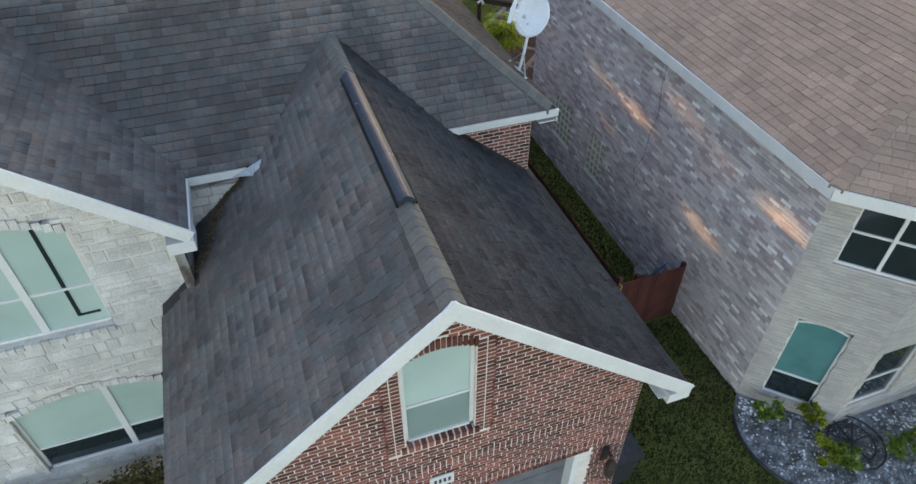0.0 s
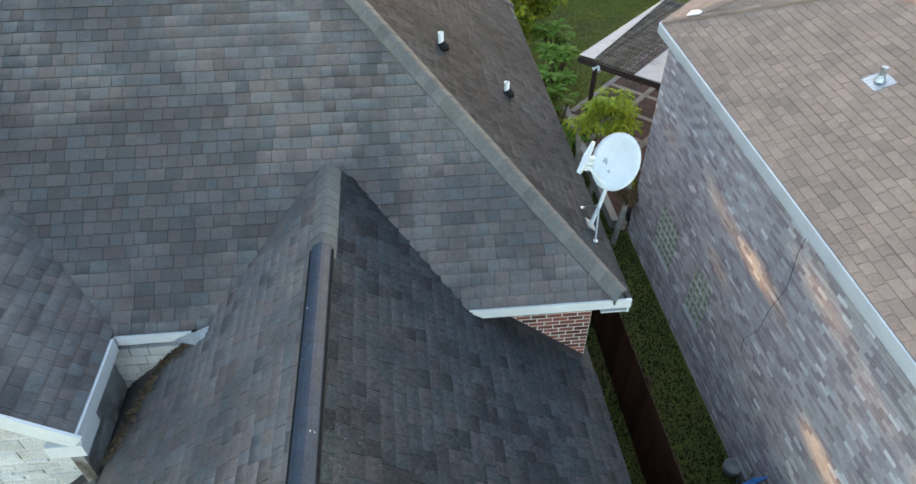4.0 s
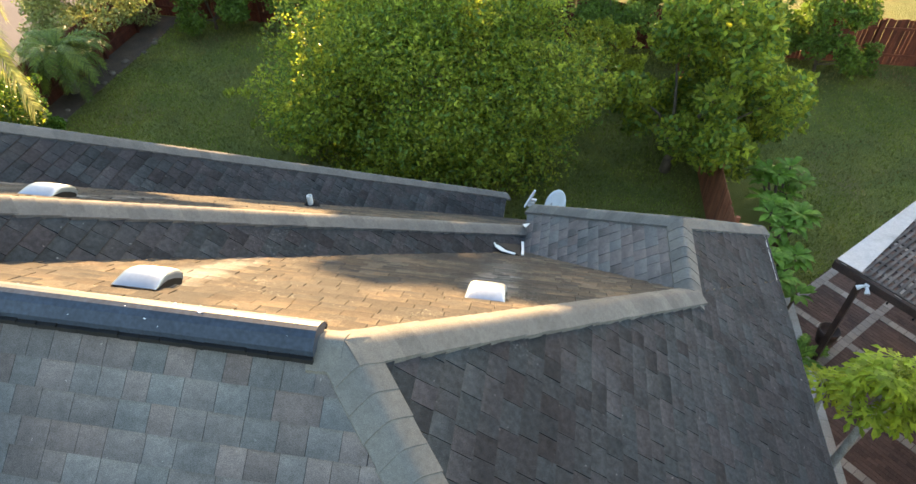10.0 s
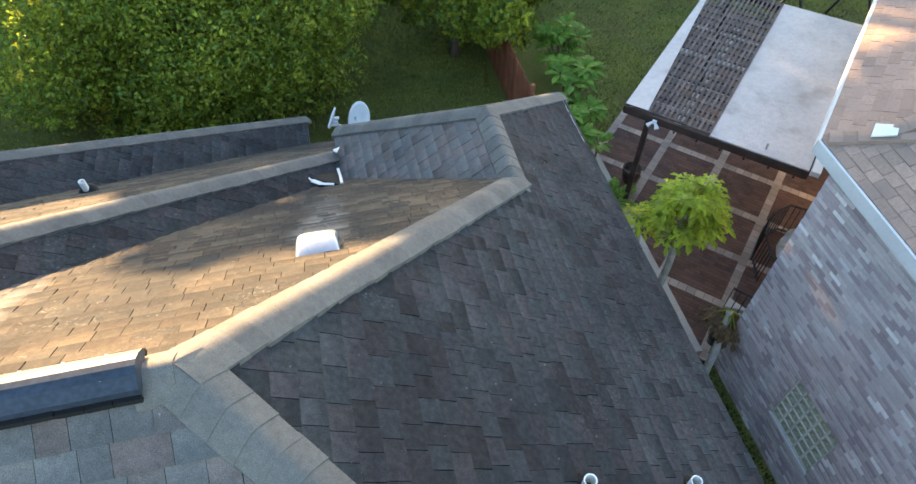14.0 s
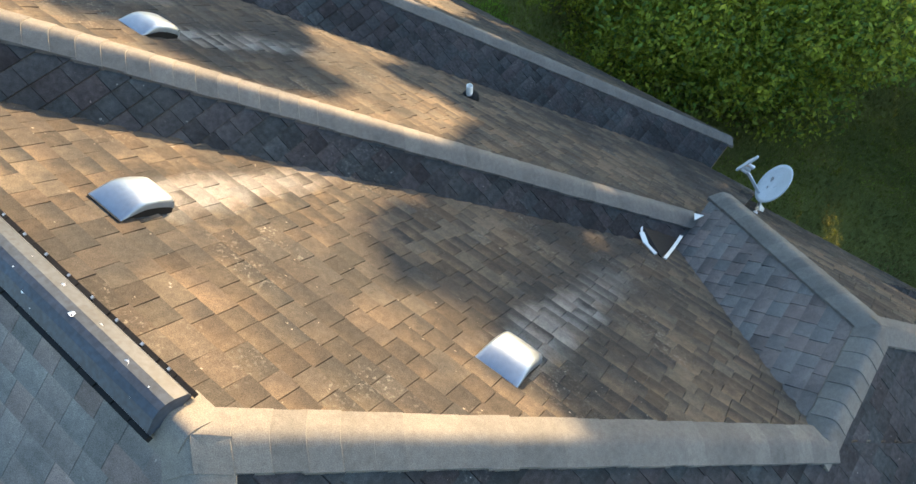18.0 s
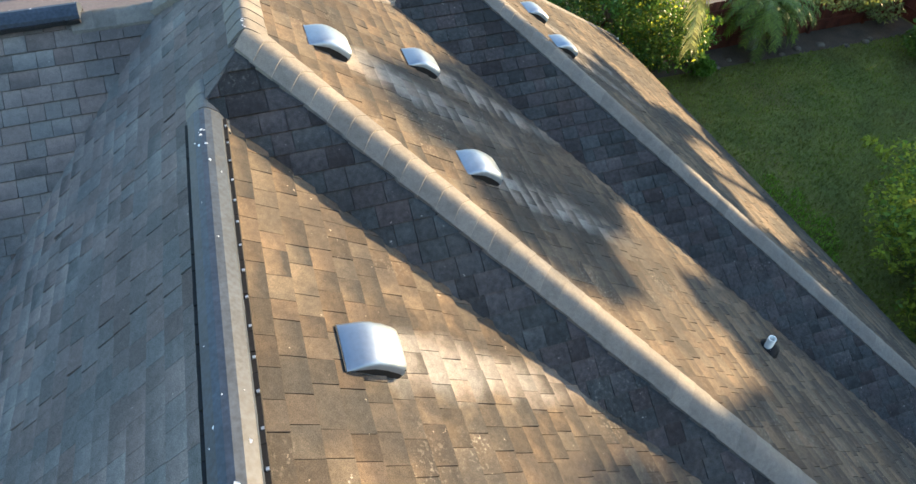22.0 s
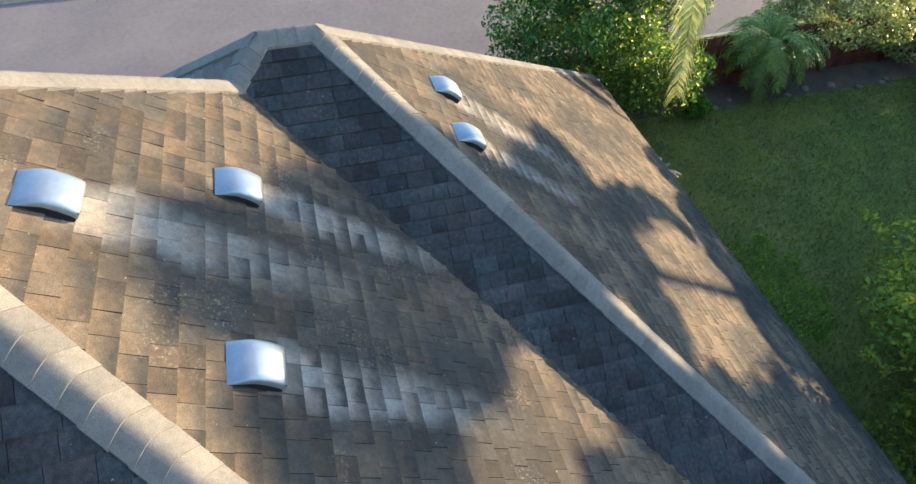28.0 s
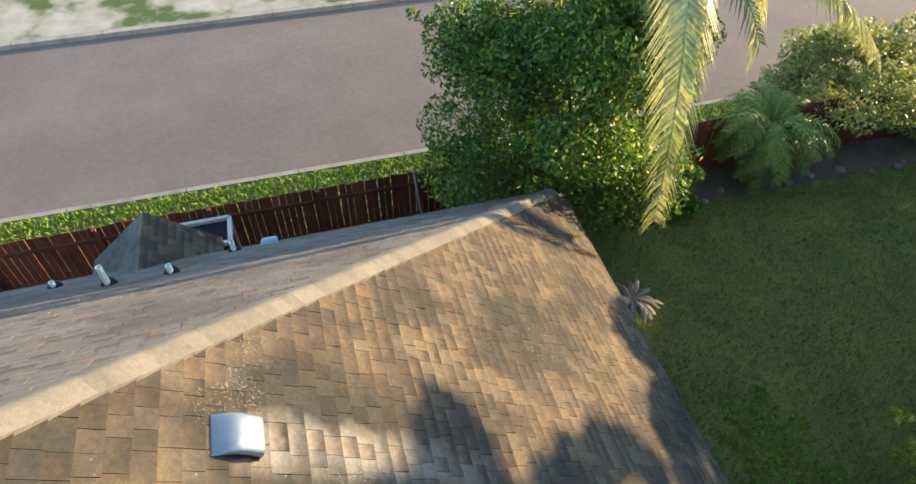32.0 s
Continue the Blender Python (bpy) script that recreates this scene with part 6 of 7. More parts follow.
# ---- fences ----
def board_fence(name, p, q, h, label, post_side, w=0.14, gap=0.008, seed=1, posts=2.4, lean=0.012, wood=None):
    rr = random.Random(seed)
    p, q = Vector((*p, 0)), Vector((*q, 0))
    d = (q - p).normalized()
    n = d.cross(Vector((0, 0, 1))) * post_side
    fence = thing(name, label, "fence", at=p)
    count = int((q - p).length / (w + gap))
    me = Soup()
    me.add([(x, y, z) for x in (-w / 2, w / 2) for y in (-0.009, 0.009) for z in (-0.03, h)], [(0, 1, 3, 2), (4, 6, 7, 5), (0, 4, 5, 1), (2, 3, 7, 6), (0, 2, 6, 4), (1, 5, 7, 3)])
    wood = wood or FENCE_WOOD
    mesh = me.mesh("board", wood)
    a = math.atan2(d.y, d.x)
    for i in range(count):
        ob = part("board", mesh, None, fence)
        ob.matrix_basis = Matrix.Translation(p + d * ((w + gap) * (i + 0.5))) @ pose(0, 0, 0, rr.gauss(0, lean * 15), rr.gauss(0, lean * 25), math.degrees(a)) @ Matrix.Diagonal((1, 1, rr.uniform(0.985, 1.01), 1))
        ob.matrix_parent_inverse = Matrix.Identity(4)
        ob.matrix_basis = Matrix.Translation(-p) @ ob.matrix_basis
    for z in (0.4, h - 0.35):
        s = Soup()
        s.beam(p + n * 0.035 + Vector((0, 0, z)), q + n * 0.035 + Vector((0, 0, z)), 0.04, 0.09)
        part("rail", s, wood, fence)
    for i in range(int((q - p).length / posts) + 1):
        s = Soup()
        c = p + d * min(i * posts, (q - p).length) + n * 0.09
        s.box((c.x, c.y, h / 2), (0.09, 0.09, h + 0.03))
        part("post", s, wood, fence)
    return fence


board_fence("street_fence", (-15.72, 4.0), (-15.72, 37.0), 1.8, "tall red-brown board fence along the street", 1, seed=81, gap=0.012)
board_fence("back_fence", (-15.72, 37.0), (6.62, 37.0), 1.8, "red-brown board fence behind the lawn", 1, seed=82)
board_fence("back_fence", (6.62, 37.0), (30.0, 37.0), 1.8, "red-brown board fence behind the neighbouring garden", 1, seed=83)
# passage stretch of the fence, its shade put into darker boards
board_fence("side_fence", (6.62, 8.35), (6.62, 19.6), 1.75, "board fence along the side passage, dark brown from shade in its colour", 1, seed=86, gap=0.003, lean=0.006, wood=mat("shade_dark_fence_wood", (0.075, 0.032, 0.020), (0.050, 0.022, 0.015), rough=0.85, scale=2, fine=40, vary=0.25, bump=0.3))
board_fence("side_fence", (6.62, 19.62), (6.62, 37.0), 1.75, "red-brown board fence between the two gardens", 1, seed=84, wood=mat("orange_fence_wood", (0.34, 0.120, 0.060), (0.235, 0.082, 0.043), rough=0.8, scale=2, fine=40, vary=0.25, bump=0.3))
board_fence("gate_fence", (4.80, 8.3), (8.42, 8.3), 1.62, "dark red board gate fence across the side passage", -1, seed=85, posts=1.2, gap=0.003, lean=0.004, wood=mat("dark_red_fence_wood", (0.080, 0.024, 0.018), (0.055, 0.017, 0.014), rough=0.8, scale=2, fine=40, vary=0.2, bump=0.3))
ob = thing("fence_brace", "raw yellow timber brace on the gate fence", "timber", at=(6.64, 8.25, 0))
s = Soup()
s.beam((6.58, 8.25, 0), (6.68, 8.25, 1.64), 0.10, 0.04)
part("timber", s, mat("raw_timber", (0.40, 0.27, 0.10), (0.30, 0.19, 0.07), rough=0.8, scale=4, fine=50, bump=0.2), ob)
# galvanised post by the street fence
ob = thing("metal_post", "slanting galvanised metal post by the fence", "post", at=(-15.4, 20.7, 0))
s = Soup()
s.tube([(-14.9, 20.75, 0.3), (-15.6, 20.66, 2.05)], 0.03, 8)
part("tube", s, STEEL, ob)

# ---- patio, pergola ----
def diag(p, q, z=0.0):
    """A point of the patio's turned grid, in metres along its two axes."""
    r = 0.70710678
    return Vector(((p + q) * r, (p - q) * r, z))


s = Soup()
corners = [(8.2, 17.0), (8.2, 23.2), (8.7, 23.9), (14.5, 29.6), (20.2, 23.9), (13.0, 17.0)]
n = len(corners)
s.add([(x, y, z) for z in (0.06, 0.0) for x, y in corners], [tuple(reversed(range(n)))] + [(i, (i + 1) % n, (i + 1) % n + n, i + n) for i in range(n)])
patio = part("patio", s, mat("joint_sand", (0.13, 0.088, 0.070), (0.10, 0.070, 0.058), rough=0.95, scale=2, fine=60, bump=0.3), None, "brown paver patio divided by pale strips", "structure")


def in_patio(x, y):
    return all((b[0] - a[0]) * (y - a[1]) - (b[1] - a[1]) * (x - a[0]) < 0 for a, b in zip(corners, corners[1:] + corners[:1]))


PLINES, QLINES = [17.95, 19.4, 20.85, 22.27, 23.7, 25.15, 26.6, 28.05, 29.5], [-12.1, -10.65, -9.2, -7.72, -6.25, -4.8]
STRIP = mat("strip_paver", (0.34, 0.28, 0.24), (0.27, 0.225, 0.2), rough=0.9, scale=2, fine=60, vary=0.18, bump=0.3)
me = Soup()
me.box((0, 0, 0), (0.19, 0.19, 0.03))
strip_mesh = me.mesh("strip_paver", STRIP)
turn45 = Matrix.Rotation(radians(45), 4, "Z")
k = 0
for pl in PLINES:
    q = -12.0
    while q < -4.9:
        c = diag(pl, q, 0.068)
        if in_patio(c.x, c.y) and k < 290:
            ob = part("strip_paver", strip_mesh, None, patio)
            ob.matrix_basis = Matrix.Translation(c) @ turn45
            k += 1
        q += 0.2
k = 0
for ql in QLINES:
    p = 17.6
    while p < 30:
        c = diag(p, ql, 0.072)
        if in_patio(c.x, c.y) and k < 290:
            ob = part("strip_paver", strip_mesh, None, patio)
            ob.matrix_basis = Matrix.Translation(c) @ turn45
            k += 1
        p += 0.2
s = Soup()
paver = Soup()
paver.box((0, 0, 0), (0.098, 0.198, 0.02))
paver_mesh = paver.mesh("paver", PAVER)
p = 17.5
row = near_pavers = 0
while p < 30:
    q = -12.0 + (0.1 if row % 2 else 0)
    while q < -4.8:
        c = diag(p, q, 0.062)
        if in_patio(c.x, c.y):
            if near_pavers < 300:
                ob = part("paver", paver_mesh, None, patio)
                ob.matrix_basis = Matrix.Translation(c) @ turn45
                near_pavers += 1
            else:
                s.box(c, (0.098, 0.198, 0.02), turn45.to_3x3())
        q += 0.204
    p += 0.104
    row += 1
part("paver", s, PAVER, patio, "reddish brown brick pavers", "stuff")
# low block wall along the passage
low = thing("low_wall", "low grey block edging wall beside the patio", "wall", at=(8.05, 20, 0))
y = 17.1
while y < 23.2:
    s = Soup()
    s.box((8.1, y + 0.19, 0.16), (0.2, 0.385, 0.32))
    part("block", s, CONCRETE, low)
    y += 0.39
perg = thing("patio_cover", "slatted dark timber patio cover with a white sheet roof", "pergola", at=diag(23.9, -8, 0))
P0, P1, Q0, QM, Q1, PZ = 21.02, 26.9, -9.86, -8.0, -6.0, 2.95
s = Soup()
s.add([diag(P0, QM, PZ), diag(P0, Q1, PZ + 0.03), diag(P1, Q1, PZ + 0.03), diag(P1, QM, PZ), diag(P0, QM, PZ - 0.03), diag(P0, Q1, PZ), diag(P1, Q1, PZ), diag(P1, QM, PZ - 0.03)],
      [(0, 1, 2, 3), (7, 6, 5, 4), (0, 4, 5, 1), (1, 5, 6, 2), (2, 6, 7, 3), (3, 7, 4, 0)])
part("roof_sheet", s, SHEET, perg, "weathered white metal roof sheet")
s = Soup()
s.add([diag(P0, Q0, PZ + 0.05), diag(P0, Q0 + 0.5, PZ + 0.07), diag(P1, Q0 + 0.06, PZ + 0.07), diag(P1, Q0, PZ + 0.05), diag(P0, Q0, PZ + 0.04), diag(P0, Q0 + 0.5, PZ + 0.06), diag(P1, Q0 + 0.06, PZ + 0.06), diag(P1, Q0, PZ + 0.04)],
      [(0, 1, 2, 3), (7, 6, 5, 4), (0, 4, 5, 1), (1, 5, 6, 2), (2, 6, 7, 3), (3, 7, 4, 0)])
part("edge_sheet", s, SHEET, perg, "weathered white edge sheet")
slat_n = 17
for i in range(slat_n):
    q = Q0 + 0.06 + (QM - Q0 - 0.08) * i / (slat_n - 1)
    s = Soup()
    s.beam(diag(P0 + 0.03, q, PZ + 0.015), diag(P1, q, PZ + 0.015), 0.055, 0.03)
    part("slat", s, SLAT_WOOD := (bpy.data.materials.get("slat_wood") or mat("slat_wood", (0.16, 0.128, 0.112), (0.070, 0.055, 0.050), rough=0.9, scale=3, fine=40, vary=0.3, bump=0.4)), perg)
for i in range(20):
    p = P0 + 0.1 + (P1 - P0 - 0.2) * i / 19
    s = Soup()
    s.beam(diag(p, Q0 + 0.03, PZ - 0.02), diag(p, QM, PZ - 0.02), 0.105 if i % 2 else 0.075, 0.03)
    part("cross_slat", s, SLAT_WOOD, perg)
for a, b in (((P0, Q0), (P0, Q1)), ((P1, Q0), (P1, Q1)), ((P0, Q0), (P1, Q0)), ((P0, Q1), (P1, Q1))):
    s = Soup()
    s.beam(diag(*a, PZ - 0.11), diag(*b, PZ - 0.11), 0.06, 0.17)
    part("beam", s, DARK_WOOD, perg)
for p, q in ((P0 + 0.06, -9.3), (P1 - 0.1, -9.3), (P1 - 0.1, -7.2)):
    s = Soup()
    c = diag(p, q, 0)
    s.box((c.x, c.y, (PZ - 0.2) / 2 + 0.06), (0.11, 0.11, PZ - 0.2), turn45.to_3x3())
    part("post", s, DARK_WOOD, perg)
for i in range(7):
    s = Soup()
    c = diag(P0 - 0.04, -9.2 + i * 0.5, PZ - 0.2)
    s.tube([c, c + Vector((0, 0, -0.04))], 0.02, 8)
    part("bulb", s, BLACK_EDGE, perg)
# white beams between the cover and the neighbour's rear wall
for a, b in (((20.95, -5.88, PZ + 0.04), (27.6, -5.88, PZ + 0.04)), ((21.5, -5.80, PZ + 0.06), (26.2, -4.95, PZ + 0.06)), ((24.5, -5.80, PZ + 0.06), (28.0, -5.15, PZ + 0.06))):
    s = Soup()
    s.beam(diag(*a), diag(*b), 0.17, 0.12)
    ob = thing("porch_beam", "white painted beam beside the patio cover", "beam", "porch beams", at=diag(*a))
    part("timber", s, WHITE, ob)
# white twin floodlight on the patio cover
ob = thing("floodlight", "white twin-head floodlight under the patio cover", "lamp", at=diag(P0 - 0.05, -9.15, PZ - 0.05))
c = diag(P0 - 0.06, -9.15, PZ - 0.08)
s = Soup()
s.tube([c, c + Vector((0, 0, -0.06))], 0.05, 10)
part("base", s, WHITE, ob)
for a in (-0.11, 0.11):
    s = Soup()
    e = c + diag(0, a) + diag(-0.12, 0) + Vector((0, 0, -0.1))
    s.tube([c + Vector((0, 0, -0.05)), c.lerp(e, 0.4), e], [0.018, 0.03, 0.055], 10)
    part("head", s, WHITE, ob)
s = Soup()
c = diag(P0 + 0.2, -6.9, PZ + 0.02)
s.tube([c, c + Vector((0, 0, 0.14))], 0.022, 8)
ob = thing("roof_bolt", "short rusty pipe stub on the white sheet roof", "pipe", at=c)
part("stub", s, STEEL, ob)
# black metal frame behind the patio cover
ob = thing("swing_frame", "black metal swing frame on the lawn behind the patio cover", "swing frame", at=(17.0, 27.2, 0))
for a, b in (((15.75, 27.1, 1.9), (18.3, 27.35, 1.9)), ((15.75, 27.1, 1.9), (15.6, 27.8, 0)), ((15.75, 27.1, 1.9), (16.35, 26.5, 0)), ((18.3, 27.35, 1.9), (18.15, 28.05, 0)), ((18.3, 27.35, 1.9), (18.9, 26.75, 0))):
    s = Soup()
    s.tube([a, b], 0.045, 8)
    part("tube", s, BLACK, ob)
# dark pot, iron railings, urn
def pot(at, r, h, material, label, name="plant_pot"):
    ob = thing(name, label, "pot", at=at)
    s = Soup()
    k = 18
    rings = [(r * 0.7, 0), (r * 0.95, h * 0.6), (r, h), (r * 0.88, h), (r * 0.8, h * 0.75)]
    for rr, z in rings:
        s.v += [(at[0] + rr * math.cos(2 * math.pi * i / k), at[1] + rr * math.sin(2 * math.pi * i / k), at[2] + z) for i in range(k)]
    for j in range(len(rings) - 1):
        s.f += [(j * k + i, j * k + (i + 1) % k, (j + 1) * k + (i + 1) % k, (j + 1) * k + i) for i in range(k)]
    s.f += [tuple(reversed(range(k))), tuple((len(rings) - 1) * k + i for i in range(k))]
    part("vessel", s, material, ob, "", "", True)
    return ob


pot((8.75, 22.2, 0.06), 0.24, 0.45, DARK_WOOD, "dark round plant pot on the patio")
pot((8.6, 17.35, 0.06), 0.13, 0.4, BLACK, "black urn by the house corner", "urn")
pot((8.3, 9.62, 0), 0.17, 0.3, mat("cement_pot", (0.34, 0.34, 0.32), rough=0.9), "empty grey cement pot on the grass")


def railing(p, q, h, n, label):
    ob = thing("railing", label, "railing", "iron railings", at=p)
    p, q = Vector(p), Vector(q)
    for z in (0.12, h):
        s = Soup()
        s.beam(p + Vector((0, 0, z)), q + Vector((0, 0, z)), 0.035, 0.03)
        part("rail", s, BLACK, ob)
    for i in range(n):
        s = Soup()
        c = p.lerp(q, i / (n - 1))
        s.tube([c, c + Vector((0, 0, h + (0.05 if i in (0, n - 1) else 0)))], 0.011, 6)
        part("baluster", s, BLACK, ob)


railing((9.15, 18.0, 0.06), (9.75, 17.35, 0.06), 0.9, 7, "black wrought iron railing beside the rear steps")
ARC = [(10.3, 18.55, 0.06), (10.5, 19.15, 0.06), (10.95, 19.65, 0.06), (11.5, 19.8, 0.06), (12.0, 19.45, 0.06)]
for a, b in zip(ARC, ARC[1:]):
    railing(a, b, 0.95, 6, "black wrought iron railing curving round the rear steps")
ob = thing("rear_steps", "pale concrete rear steps against the brick wall", "steps", at=(11.1, 18.9, 0.06))
PALE_CONCRETE = mat("pale_concrete", (0.62, 0.61, 0.58), (0.52, 0.51, 0.48), rough=0.85, scale=2, fine=50, bump=0.2)


def treads(owner, hub, spokes, z0, rise):
    """Wedge-shaped treads that wind round a hub, each a step higher than the last."""
    for k, (a, b) in enumerate(zip(spokes, spokes[1:])):
        s = Soup()
        zt = z0 + rise * (k + 1)
        ring = [Vector(hub) + Vector((math.cos(math.radians(w)) * r, math.sin(math.radians(w)) * r, 0)) for w, r in ((a, 0.1), (a, 0.52), ((a + b) / 2, 0.54), (b, 0.52), (b, 0.1))]
        s.add([(v.x, v.y, zt) for v in ring] + [(v.x, v.y, z0) for v in ring], [tuple(range(5)), tuple(reversed(range(5, 10)))] + [((i + 1) % 5, i, i + 5, (i + 1) % 5 + 5) for i in range(5)])
        part("step", s, PALE_CONCRETE, owner)


treads(ob, (11.66, 19.0, 0), (185, 150, 115, 80, 45), 0.06, 0.13)
ob = thing("rear_steps", "low pale concrete steps by the wall corner", "steps", at=(9.55, 17.7, 0.06))
treads(ob, (9.62, 17.72, 0), (180, 150, 120), 0.06, 0.13)
# blue folding chair leaning in the passage
ob = thing("folding_chair", "blue folding chair leaning by the gate fence", "chair", at=(8.23, 9.1, 0))
BLUE = mat("blue_fabric", (0.06, 0.27, 0.66), (0.045, 0.20, 0.52), rough=0.7, scale=10, fine=60, bump=0.2)
for k in range(7):
    s = Soup()
    z = 0.62 + 0.085 * k
    s.beam((8.06, 9.04 - 0.04 * k, z), (8.40, 9.16 - 0.04 * k, z), 0.012, 0.062)
    part("slat", s, BLUE, ob)
for x, y in ((8.06, 9.04), (8.40, 9.16)):
    for dy, z0, z1 in ((0.28, 0.0, 1.2), (-0.12, 0.0, 0.72)):
        s = Soup()
        s.tube([(x, y + dy, z0), (x, y + (-0.27 if dy > 0 else 0.1), z1)], 0.013, 6)
        part("leg", s, STEEL, ob)

# ---- front: gravel bed, lamp, bin ----
bed = []
for i in range(28):
    a = math.pi * (0.85 + 0.95 * i / 27)
    bed.append((9.9 + 2.1 * math.cos(a), 4.6 + 1.75 * math.sin(a)))
bed += [(14.5, 3.2), (14.5, 4.5), (9.8, 4.6), (8.5, 5.9)]
s = Soup()
s.add([(x, y, 0.03) for x, y in bed], [tuple(range(len(bed)))])
GRAVEL = mat("white_gravel", (0.30, 0.305, 0.32), (0.085, 0.085, 0.085), rough=0.95, scale=3.5, fine=60, fine_mix=0.6, bump=1.0, dist=0.03, vary=0.3)
gb = part("gravel_bed", s, GRAVEL, None, "white gravel bed with dark edging", "structure")
stones = Soup()
rg = random.Random(91)
for i in range(2600):
    a, k = math.pi * rg.uniform(0.85, 1.8), math.sqrt(rg.random())
    x, y = 9.9 + 2.05 * k * math.cos(a), 4.6 + 1.7 * k * math.sin(a)
    if rg.random() < 0.25:
        x, y = rg.uniform(9.9, 14.0), rg.uniform(3.2, 4.5)
    if y - 4.5 > -(x - 9.8) and x < 9.8 and (x - 8.5) + (y - 5.8) > 0:
        continue
    r = rg.uniform(0.02, 0.05)
    stones.box((x, y, 0.04), (r * 1.5, r, r * 0.8), Matrix.Rotation(rg.uniform(0, 3), 3, "Z") @ Matrix.Rotation(rg.uniform(-0.6, 0.6), 3, "X"))
part("pebble", stones, GRAVEL, gb, "white and grey pebbles", "stuff")
s = Soup()
s.tube([(x, y, 0.04) for x, y in bed[:28]], 0.035, 6)
part("edging", s, BLACK, gb, "black plastic edging")
for i, (x, y, r) in enumerate(((8.65, 5.15, 0.36), (9.0, 4.0, 0.34), (9.3, 3.75, 0.34), (9.4, 4.75, 0.28), (10.5, 3.45, 0.4), (11.2, 3.5, 0.4), (12.0, 3.6, 0.5), (12.6, 4.1, 0.5))):
    tree("bed_plant", (x, y, 0), 0.12, 0.02, (x, y, 0.3), (r, r, 0.3), 9, 420, 0.12, LEAF_Y if i % 2 else LEAF, 92 + i, "small yellow-green shrub in the gravel bed", category="shrub")
tree("front_tree", (11.9, 3.2, 0), 2.0, 0.07, (11.8, 3.4, 3.0), (1.0, 1.0, 1.0), 14, 1500, 0.17, LEAF, 99, "slender green tree before the bay window")
# spoked rings built in place of a coiled hose
ob = thing("iron_ornament", "black spoked rings in place of a coiled hose on gravel", "ornament", at=(9.8, 4.02, 0.08))
s = Soup()
for r in (0.62, 0.44):
    s.tube([(9.8 + r * math.cos(a), 4.02 + r * math.sin(a), 0.16) for a in [2 * math.pi * i / 24 for i in range(25)]], 0.02, 6, False)
part("rim", s, BLACK, ob)
for i in range(4):
    a = math.pi * i / 4
    s = Soup()
    s.tube([(9.8 + 0.5 * math.cos(a), 4.02 + 0.5 * math.sin(a), 0.16), (9.8 - 0.5 * math.cos(a), 4.02 - 0.5 * math.sin(a), 0.16)], 0.022, 6)
    part("spoke", s, BLACK, ob)
ob = thing("wall_lantern", "dark bronze wall lantern beside the garage door", "lamp", at=(4.1, 4.3, 2.2))
s = Soup()
s.beam((4.1, 4.51, 2.4), (4.1, 4.29, 2.4), 0.05, 0.05)
s.box((4.1, 4.47, 2.25), (0.12, 0.04, 0.34))
part("bracket", s, DARK_WOOD, ob)
s = Soup()
s.tube([(4.1, 4.25, 1.92), (4.1, 4.25, 2.26), (4.1, 4.25, 2.4)], [0.07, 0.11, 0.02], 6)
part("lantern", s, DARK_WOOD, ob)
ob = thing("wheelie_bin", "black wheeled rubbish bin beside the garage", "bin", at=(4.95, 5.1, 0))
s = Soup()
s.add([(4.95 + x * k, 5.1 + y * k, z) for z, k in ((0.05, 0.8), (1.0, 1.0)) for x, y in ((-0.29, -0.33), (0.29, -0.33), (0.29, 0.33), (-0.29, 0.33))], [(3, 2, 1, 0), (4, 5, 6, 7)] + [(i, (i + 1) % 4, (i + 1) % 4 + 4, i + 4) for i in range(4)])
part("bin_body", s, BLACK, ob)
s = Soup()
s.box((4.95, 5.08, 1.04), (0.64, 0.74, 0.06))
part("lid", s, BLACK, ob)
s = Soup()
s.add([(-1.2, -20, 0.012), (4.9, -20, 0.012), (4.9, 4.49, 0.012), (-1.2, 4.49, 0.012)], [(0, 1, 2, 3)])
part("driveway", s, CONCRETE, None, "pale concrete driveway", "structure")
hedge = [((x, 7.25 + 0.25 * math.sin(x * 3), 0.62 + 0.1 * math.sin(x * 7)), (0.5, 0.45, 0.55)) for x in [-6.5 + 0.45 * i for i in range(10)]]
ob = thing("front_shrubs", "reddish-brown leafy shrubs under the stone wall window", "shrub", at=(-4.5, 7.2, 0))
part("foliage", leaves(hedge, 5200, 0.1, mat("bronze_leaf", (0.10, 0.075, 0.03), (0.06, 0.045, 0.02), rough=0.6, vary=0.4, bump=0, scale=2, fine=12), 98), LEAF, ob)

# utility box by the street fence
ob = thing("utility_box", "pale metal box by the fence, black body for its dark inside", "box", at=(-15.0, 15.7, 0))
s = Soup()
x0, x1, y0, y1, h = -15.5, -14.7, 15.3, 16.4, 1.6
for a, b in (((x0, y0), (x1, y0)), ((x1, y0), (x1, y1)), ((x1, y1), (x0, y1)), ((x0, y1), (x0, y0))):
    s.beam((*a, h), (*b, h), 0.09, 0.09)
for c in ((x0, y0), (x1, y0), (x1, y1), (x0, y1)):
    s.beam((*c, 0), (*c, h), 0.07, 0.07, (1, 0, 0))
part("frame", s, SHEET, ob)
# closed black body stands in for the dark inside of the open box
s = Soup()
s.box(((x0 + x1) / 2, (y0 + y1) / 2, h / 2), (x1 - x0 - 0.02, y1 - y0 - 0.02, h - 0.08))
part("body", s, BLACK_EDGE, ob)

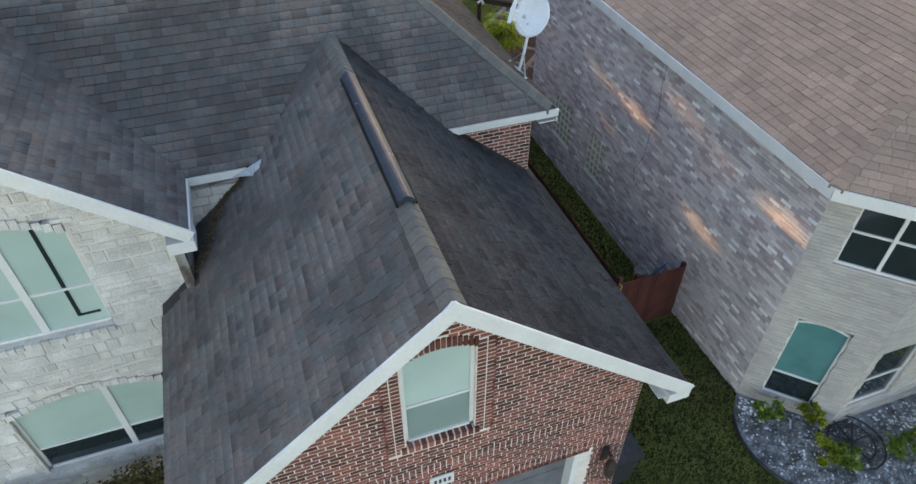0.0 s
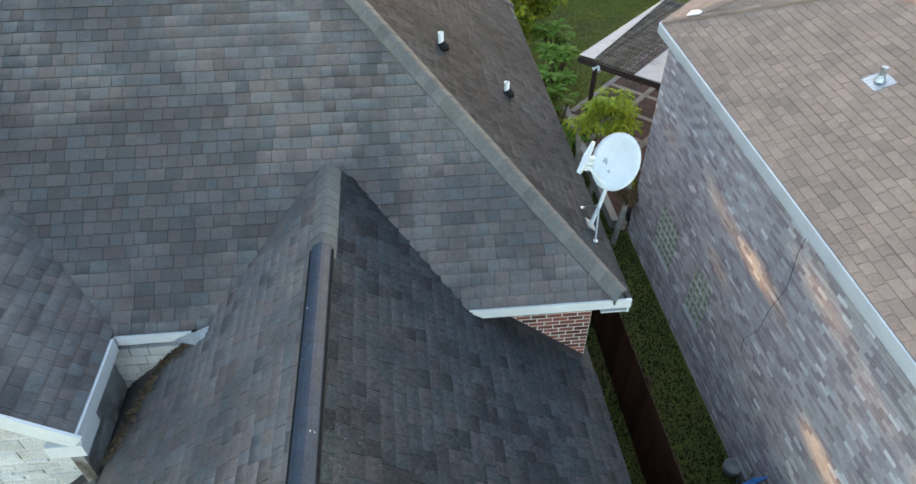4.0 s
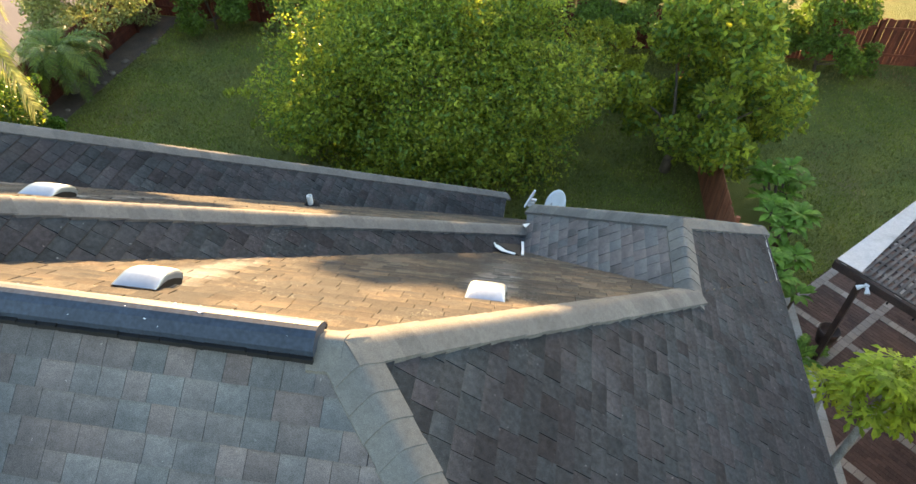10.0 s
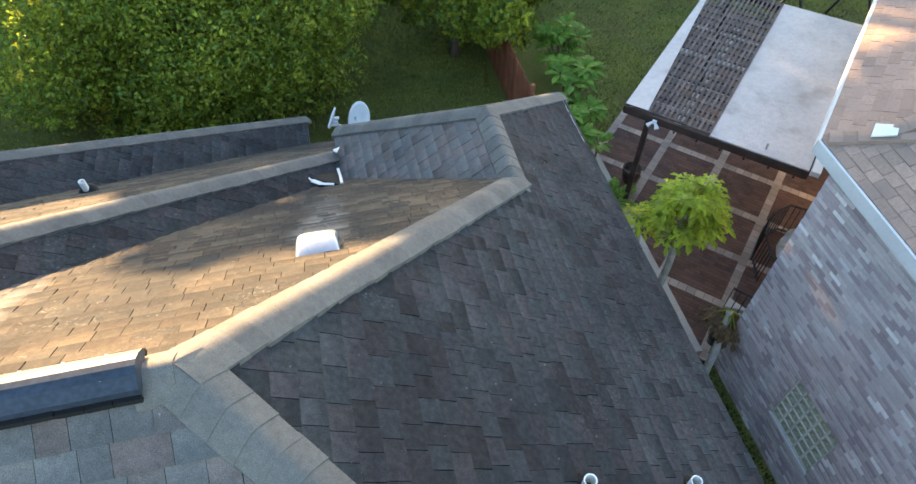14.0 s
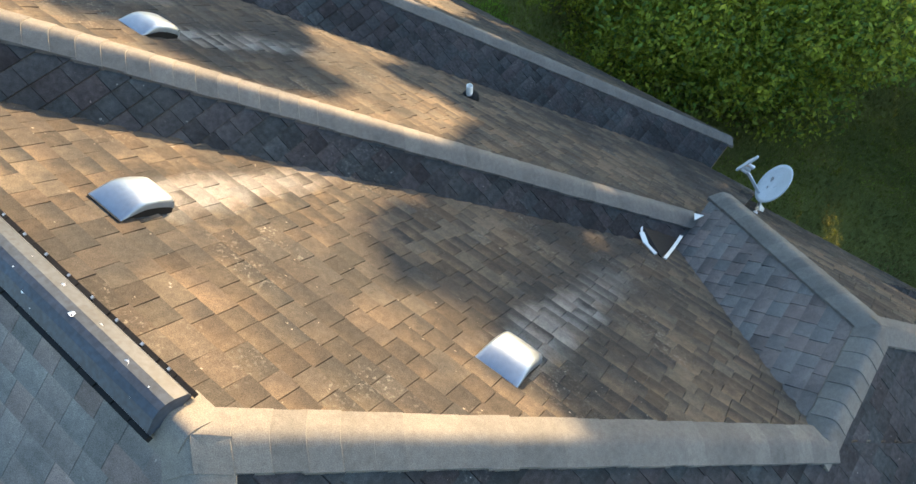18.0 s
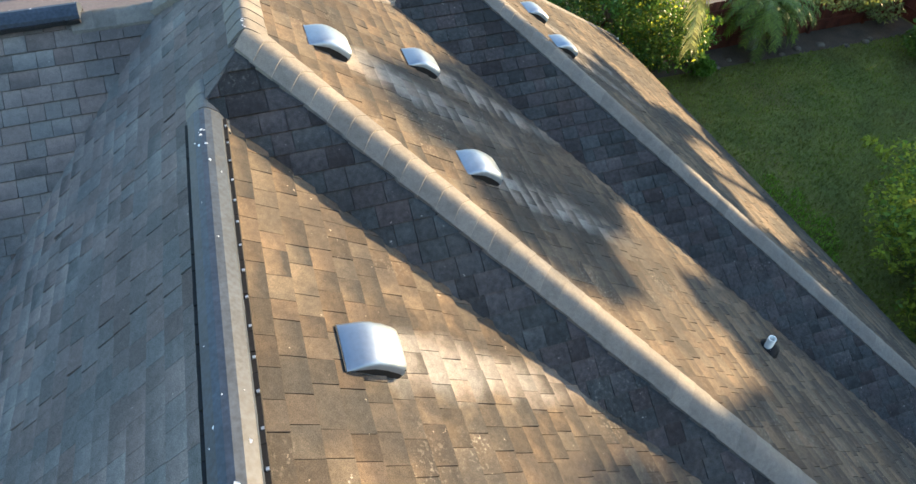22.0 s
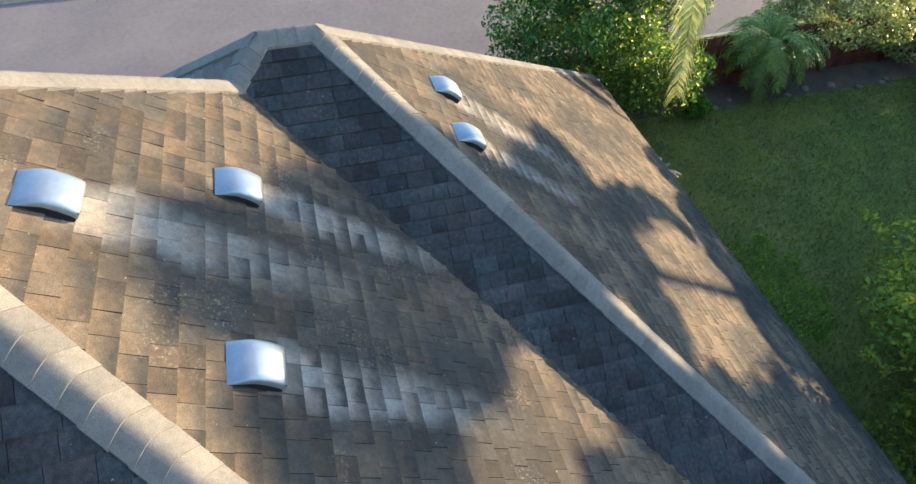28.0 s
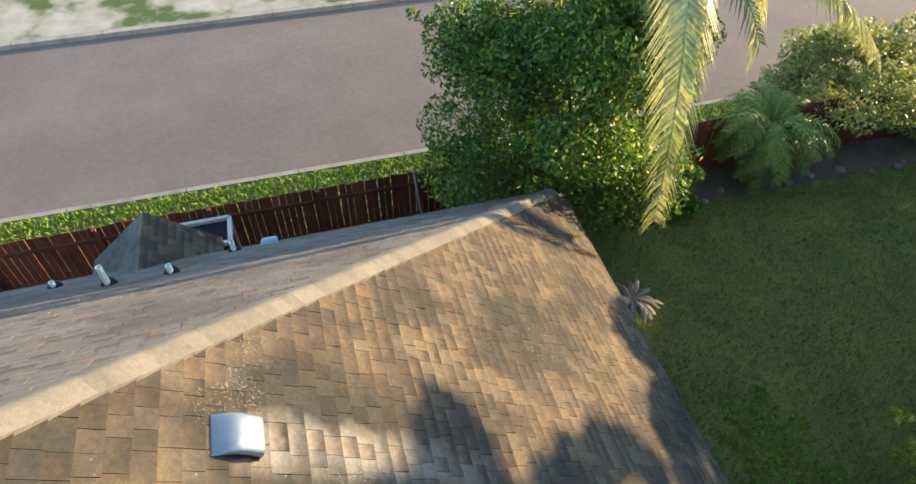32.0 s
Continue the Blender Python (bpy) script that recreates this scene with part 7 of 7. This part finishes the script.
dish((4.88, 10.42, roof_z(4.88, 10.42) + 0.02), (5.08, 10.46, 7.05), (-0.72, -0.50, 0.48), (0.70, 0.78), "pale grey satellite dish on a braced mast at the eave", (4.62, 10.28, 7.18))
dish((2.2, 21.65, roof_z(2.2, 21.65) + 0.02), (2.16, 21.78, 3.66), (-0.80, -0.38, 0.46), (0.66, 0.74), "pale grey satellite dish on the low rear roof", (1.66, 21.7, 3.78))

# ---- grass ----
def tufts(name, count, x0, x1, y0, y1, size, material, seed, label, skip=None):
    r = np.random.default_rng(seed)
    pos = np.stack([r.uniform(x0, x1, count), r.uniform(y0, y1, count), np.full(count, size * 0.35)], 1)
    if skip is not None:
        pos = pos[~skip(pos)]
    count = len(pos)
    a = unit(np.stack([r.normal(0, 0.45, count), r.normal(0, 0.45, count), np.ones(count)], 1))
    b = unit(np.cross(a, r.normal(size=(count, 3))))
    me = leaf_mesh(pos, a, b, np.cross(a, b), size * r.uniform(0.6, 1.4, count)[:, None], 0.28, material)
    return part(name, me, None, None, label, "stuff")


BLADE = mat("grass_blade", (0.232, 0.266, 0.043), (0.152, 0.200, 0.033), rough=0.7, scale=0.7, fine=8, vary=0.4, bump=0, translucent=0.3, stain=(0.20, 0.155, 0.07), stain_scale=0.35, stain_lo=0.48, stain_hi=0.66)
# darker copy of the lawn blade, with shade put into its colour
BLADE_S = mat("shade_dark_blade", (0.030, 0.046, 0.010), (0.020, 0.033, 0.008), rough=0.8, scale=0.7, fine=8, vary=0.4, bump=0, translucent=0.2)
BLADE_V = mat("verge_blade", (0.22, 0.32, 0.04), (0.15, 0.25, 0.03), rough=0.7, scale=0.9, fine=8, vary=0.35, bump=0, translucent=0.3)
tagged(tufts("lawn_grass", 90000, -14.5, 6.5, 23.2, 36.8, 0.09, BLADE, 101, "short green lawn grass"), category="grass")
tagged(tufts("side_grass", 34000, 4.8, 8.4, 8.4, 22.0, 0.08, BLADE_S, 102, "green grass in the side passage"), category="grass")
tagged(tufts("garden_grass", 70000, 8.6, 26, 20.5, 36.8, 0.09, BLADE, 103, "patchy grass in the neighbouring garden", lambda p: (p[:, 1] - p[:, 0] < 15.2) & (p[:, 0] + p[:, 1] < 44.2)), category="grass")
tagged(tufts("verge_grass", 26000, -18.5, -15.8, 2, 40, 0.15, BLADE_V, 104, "bright green verge grass along the fence"), category="grass")
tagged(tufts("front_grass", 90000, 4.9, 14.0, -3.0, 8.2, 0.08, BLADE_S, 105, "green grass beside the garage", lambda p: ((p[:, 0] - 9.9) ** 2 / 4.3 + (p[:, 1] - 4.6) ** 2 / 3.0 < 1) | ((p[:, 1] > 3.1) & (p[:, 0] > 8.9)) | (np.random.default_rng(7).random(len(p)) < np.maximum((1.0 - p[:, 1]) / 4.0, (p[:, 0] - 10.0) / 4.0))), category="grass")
WEED = mat("weed_leaf", (0.27, 0.43, 0.045), (0.19, 0.33, 0.035), rough=0.7, scale=2, fine=8, vary=0.4, bump=0, translucent=0.35)
tagged(tufts("lawn_weeds", 3600, -9.4, -6.0, 25.0, 27.4, 0.11, WEED, 106, "bright green weeds in the lawn by the eave", lambda p: (p[:, 0] + 7.7) ** 2 / 2.6 + (p[:, 1] - 26.0) ** 2 / 0.7 > 1 + 0.5 * np.sin(p[:, 0] * 5) * np.cos(p[:, 1] * 7)), category="weeds")
# ---- white pebbles in the planting bed ----
q = random.Random(311)
s = Soup()
for _ in range(2600):
    x, y = q.uniform(7.9, 12.0), q.uniform(2.9, 5.8)
    if (x - 9.9) ** 2 / 3.9 + (y - 4.6) ** 2 / 2.7 > 1 or x + y > 14.2 and y > 4.45:
        continue
    a, b, c = q.uniform(0.018, 0.045), q.uniform(0.018, 0.04), q.uniform(0.012, 0.025)
    w = q.uniform(0, math.pi)
    e, f = Vector((math.cos(w), math.sin(w), 0)) * a, Vector((-math.sin(w), math.cos(w), 0)) * b
    o, z = Vector((x, y, 0.022 + c * 0.5)), Vector((0, 0, c))
    s.add([o + e, o + f, o - e, o - f, o + z, o - z], [(0, 1, 4), (1, 2, 4), (2, 3, 4), (3, 0, 4), (1, 0, 5), (2, 1, 5), (3, 2, 5), (0, 3, 5)])
tagged(part("pebbles", s, mat("white_pebble", (0.74, 0.75, 0.77), (0.52, 0.53, 0.55), rough=0.8, scale=3, fine=80, vary=0.35, bump=0.2), None, "loose white pebbles in the planting bed", "stuff"), category="pebbles")
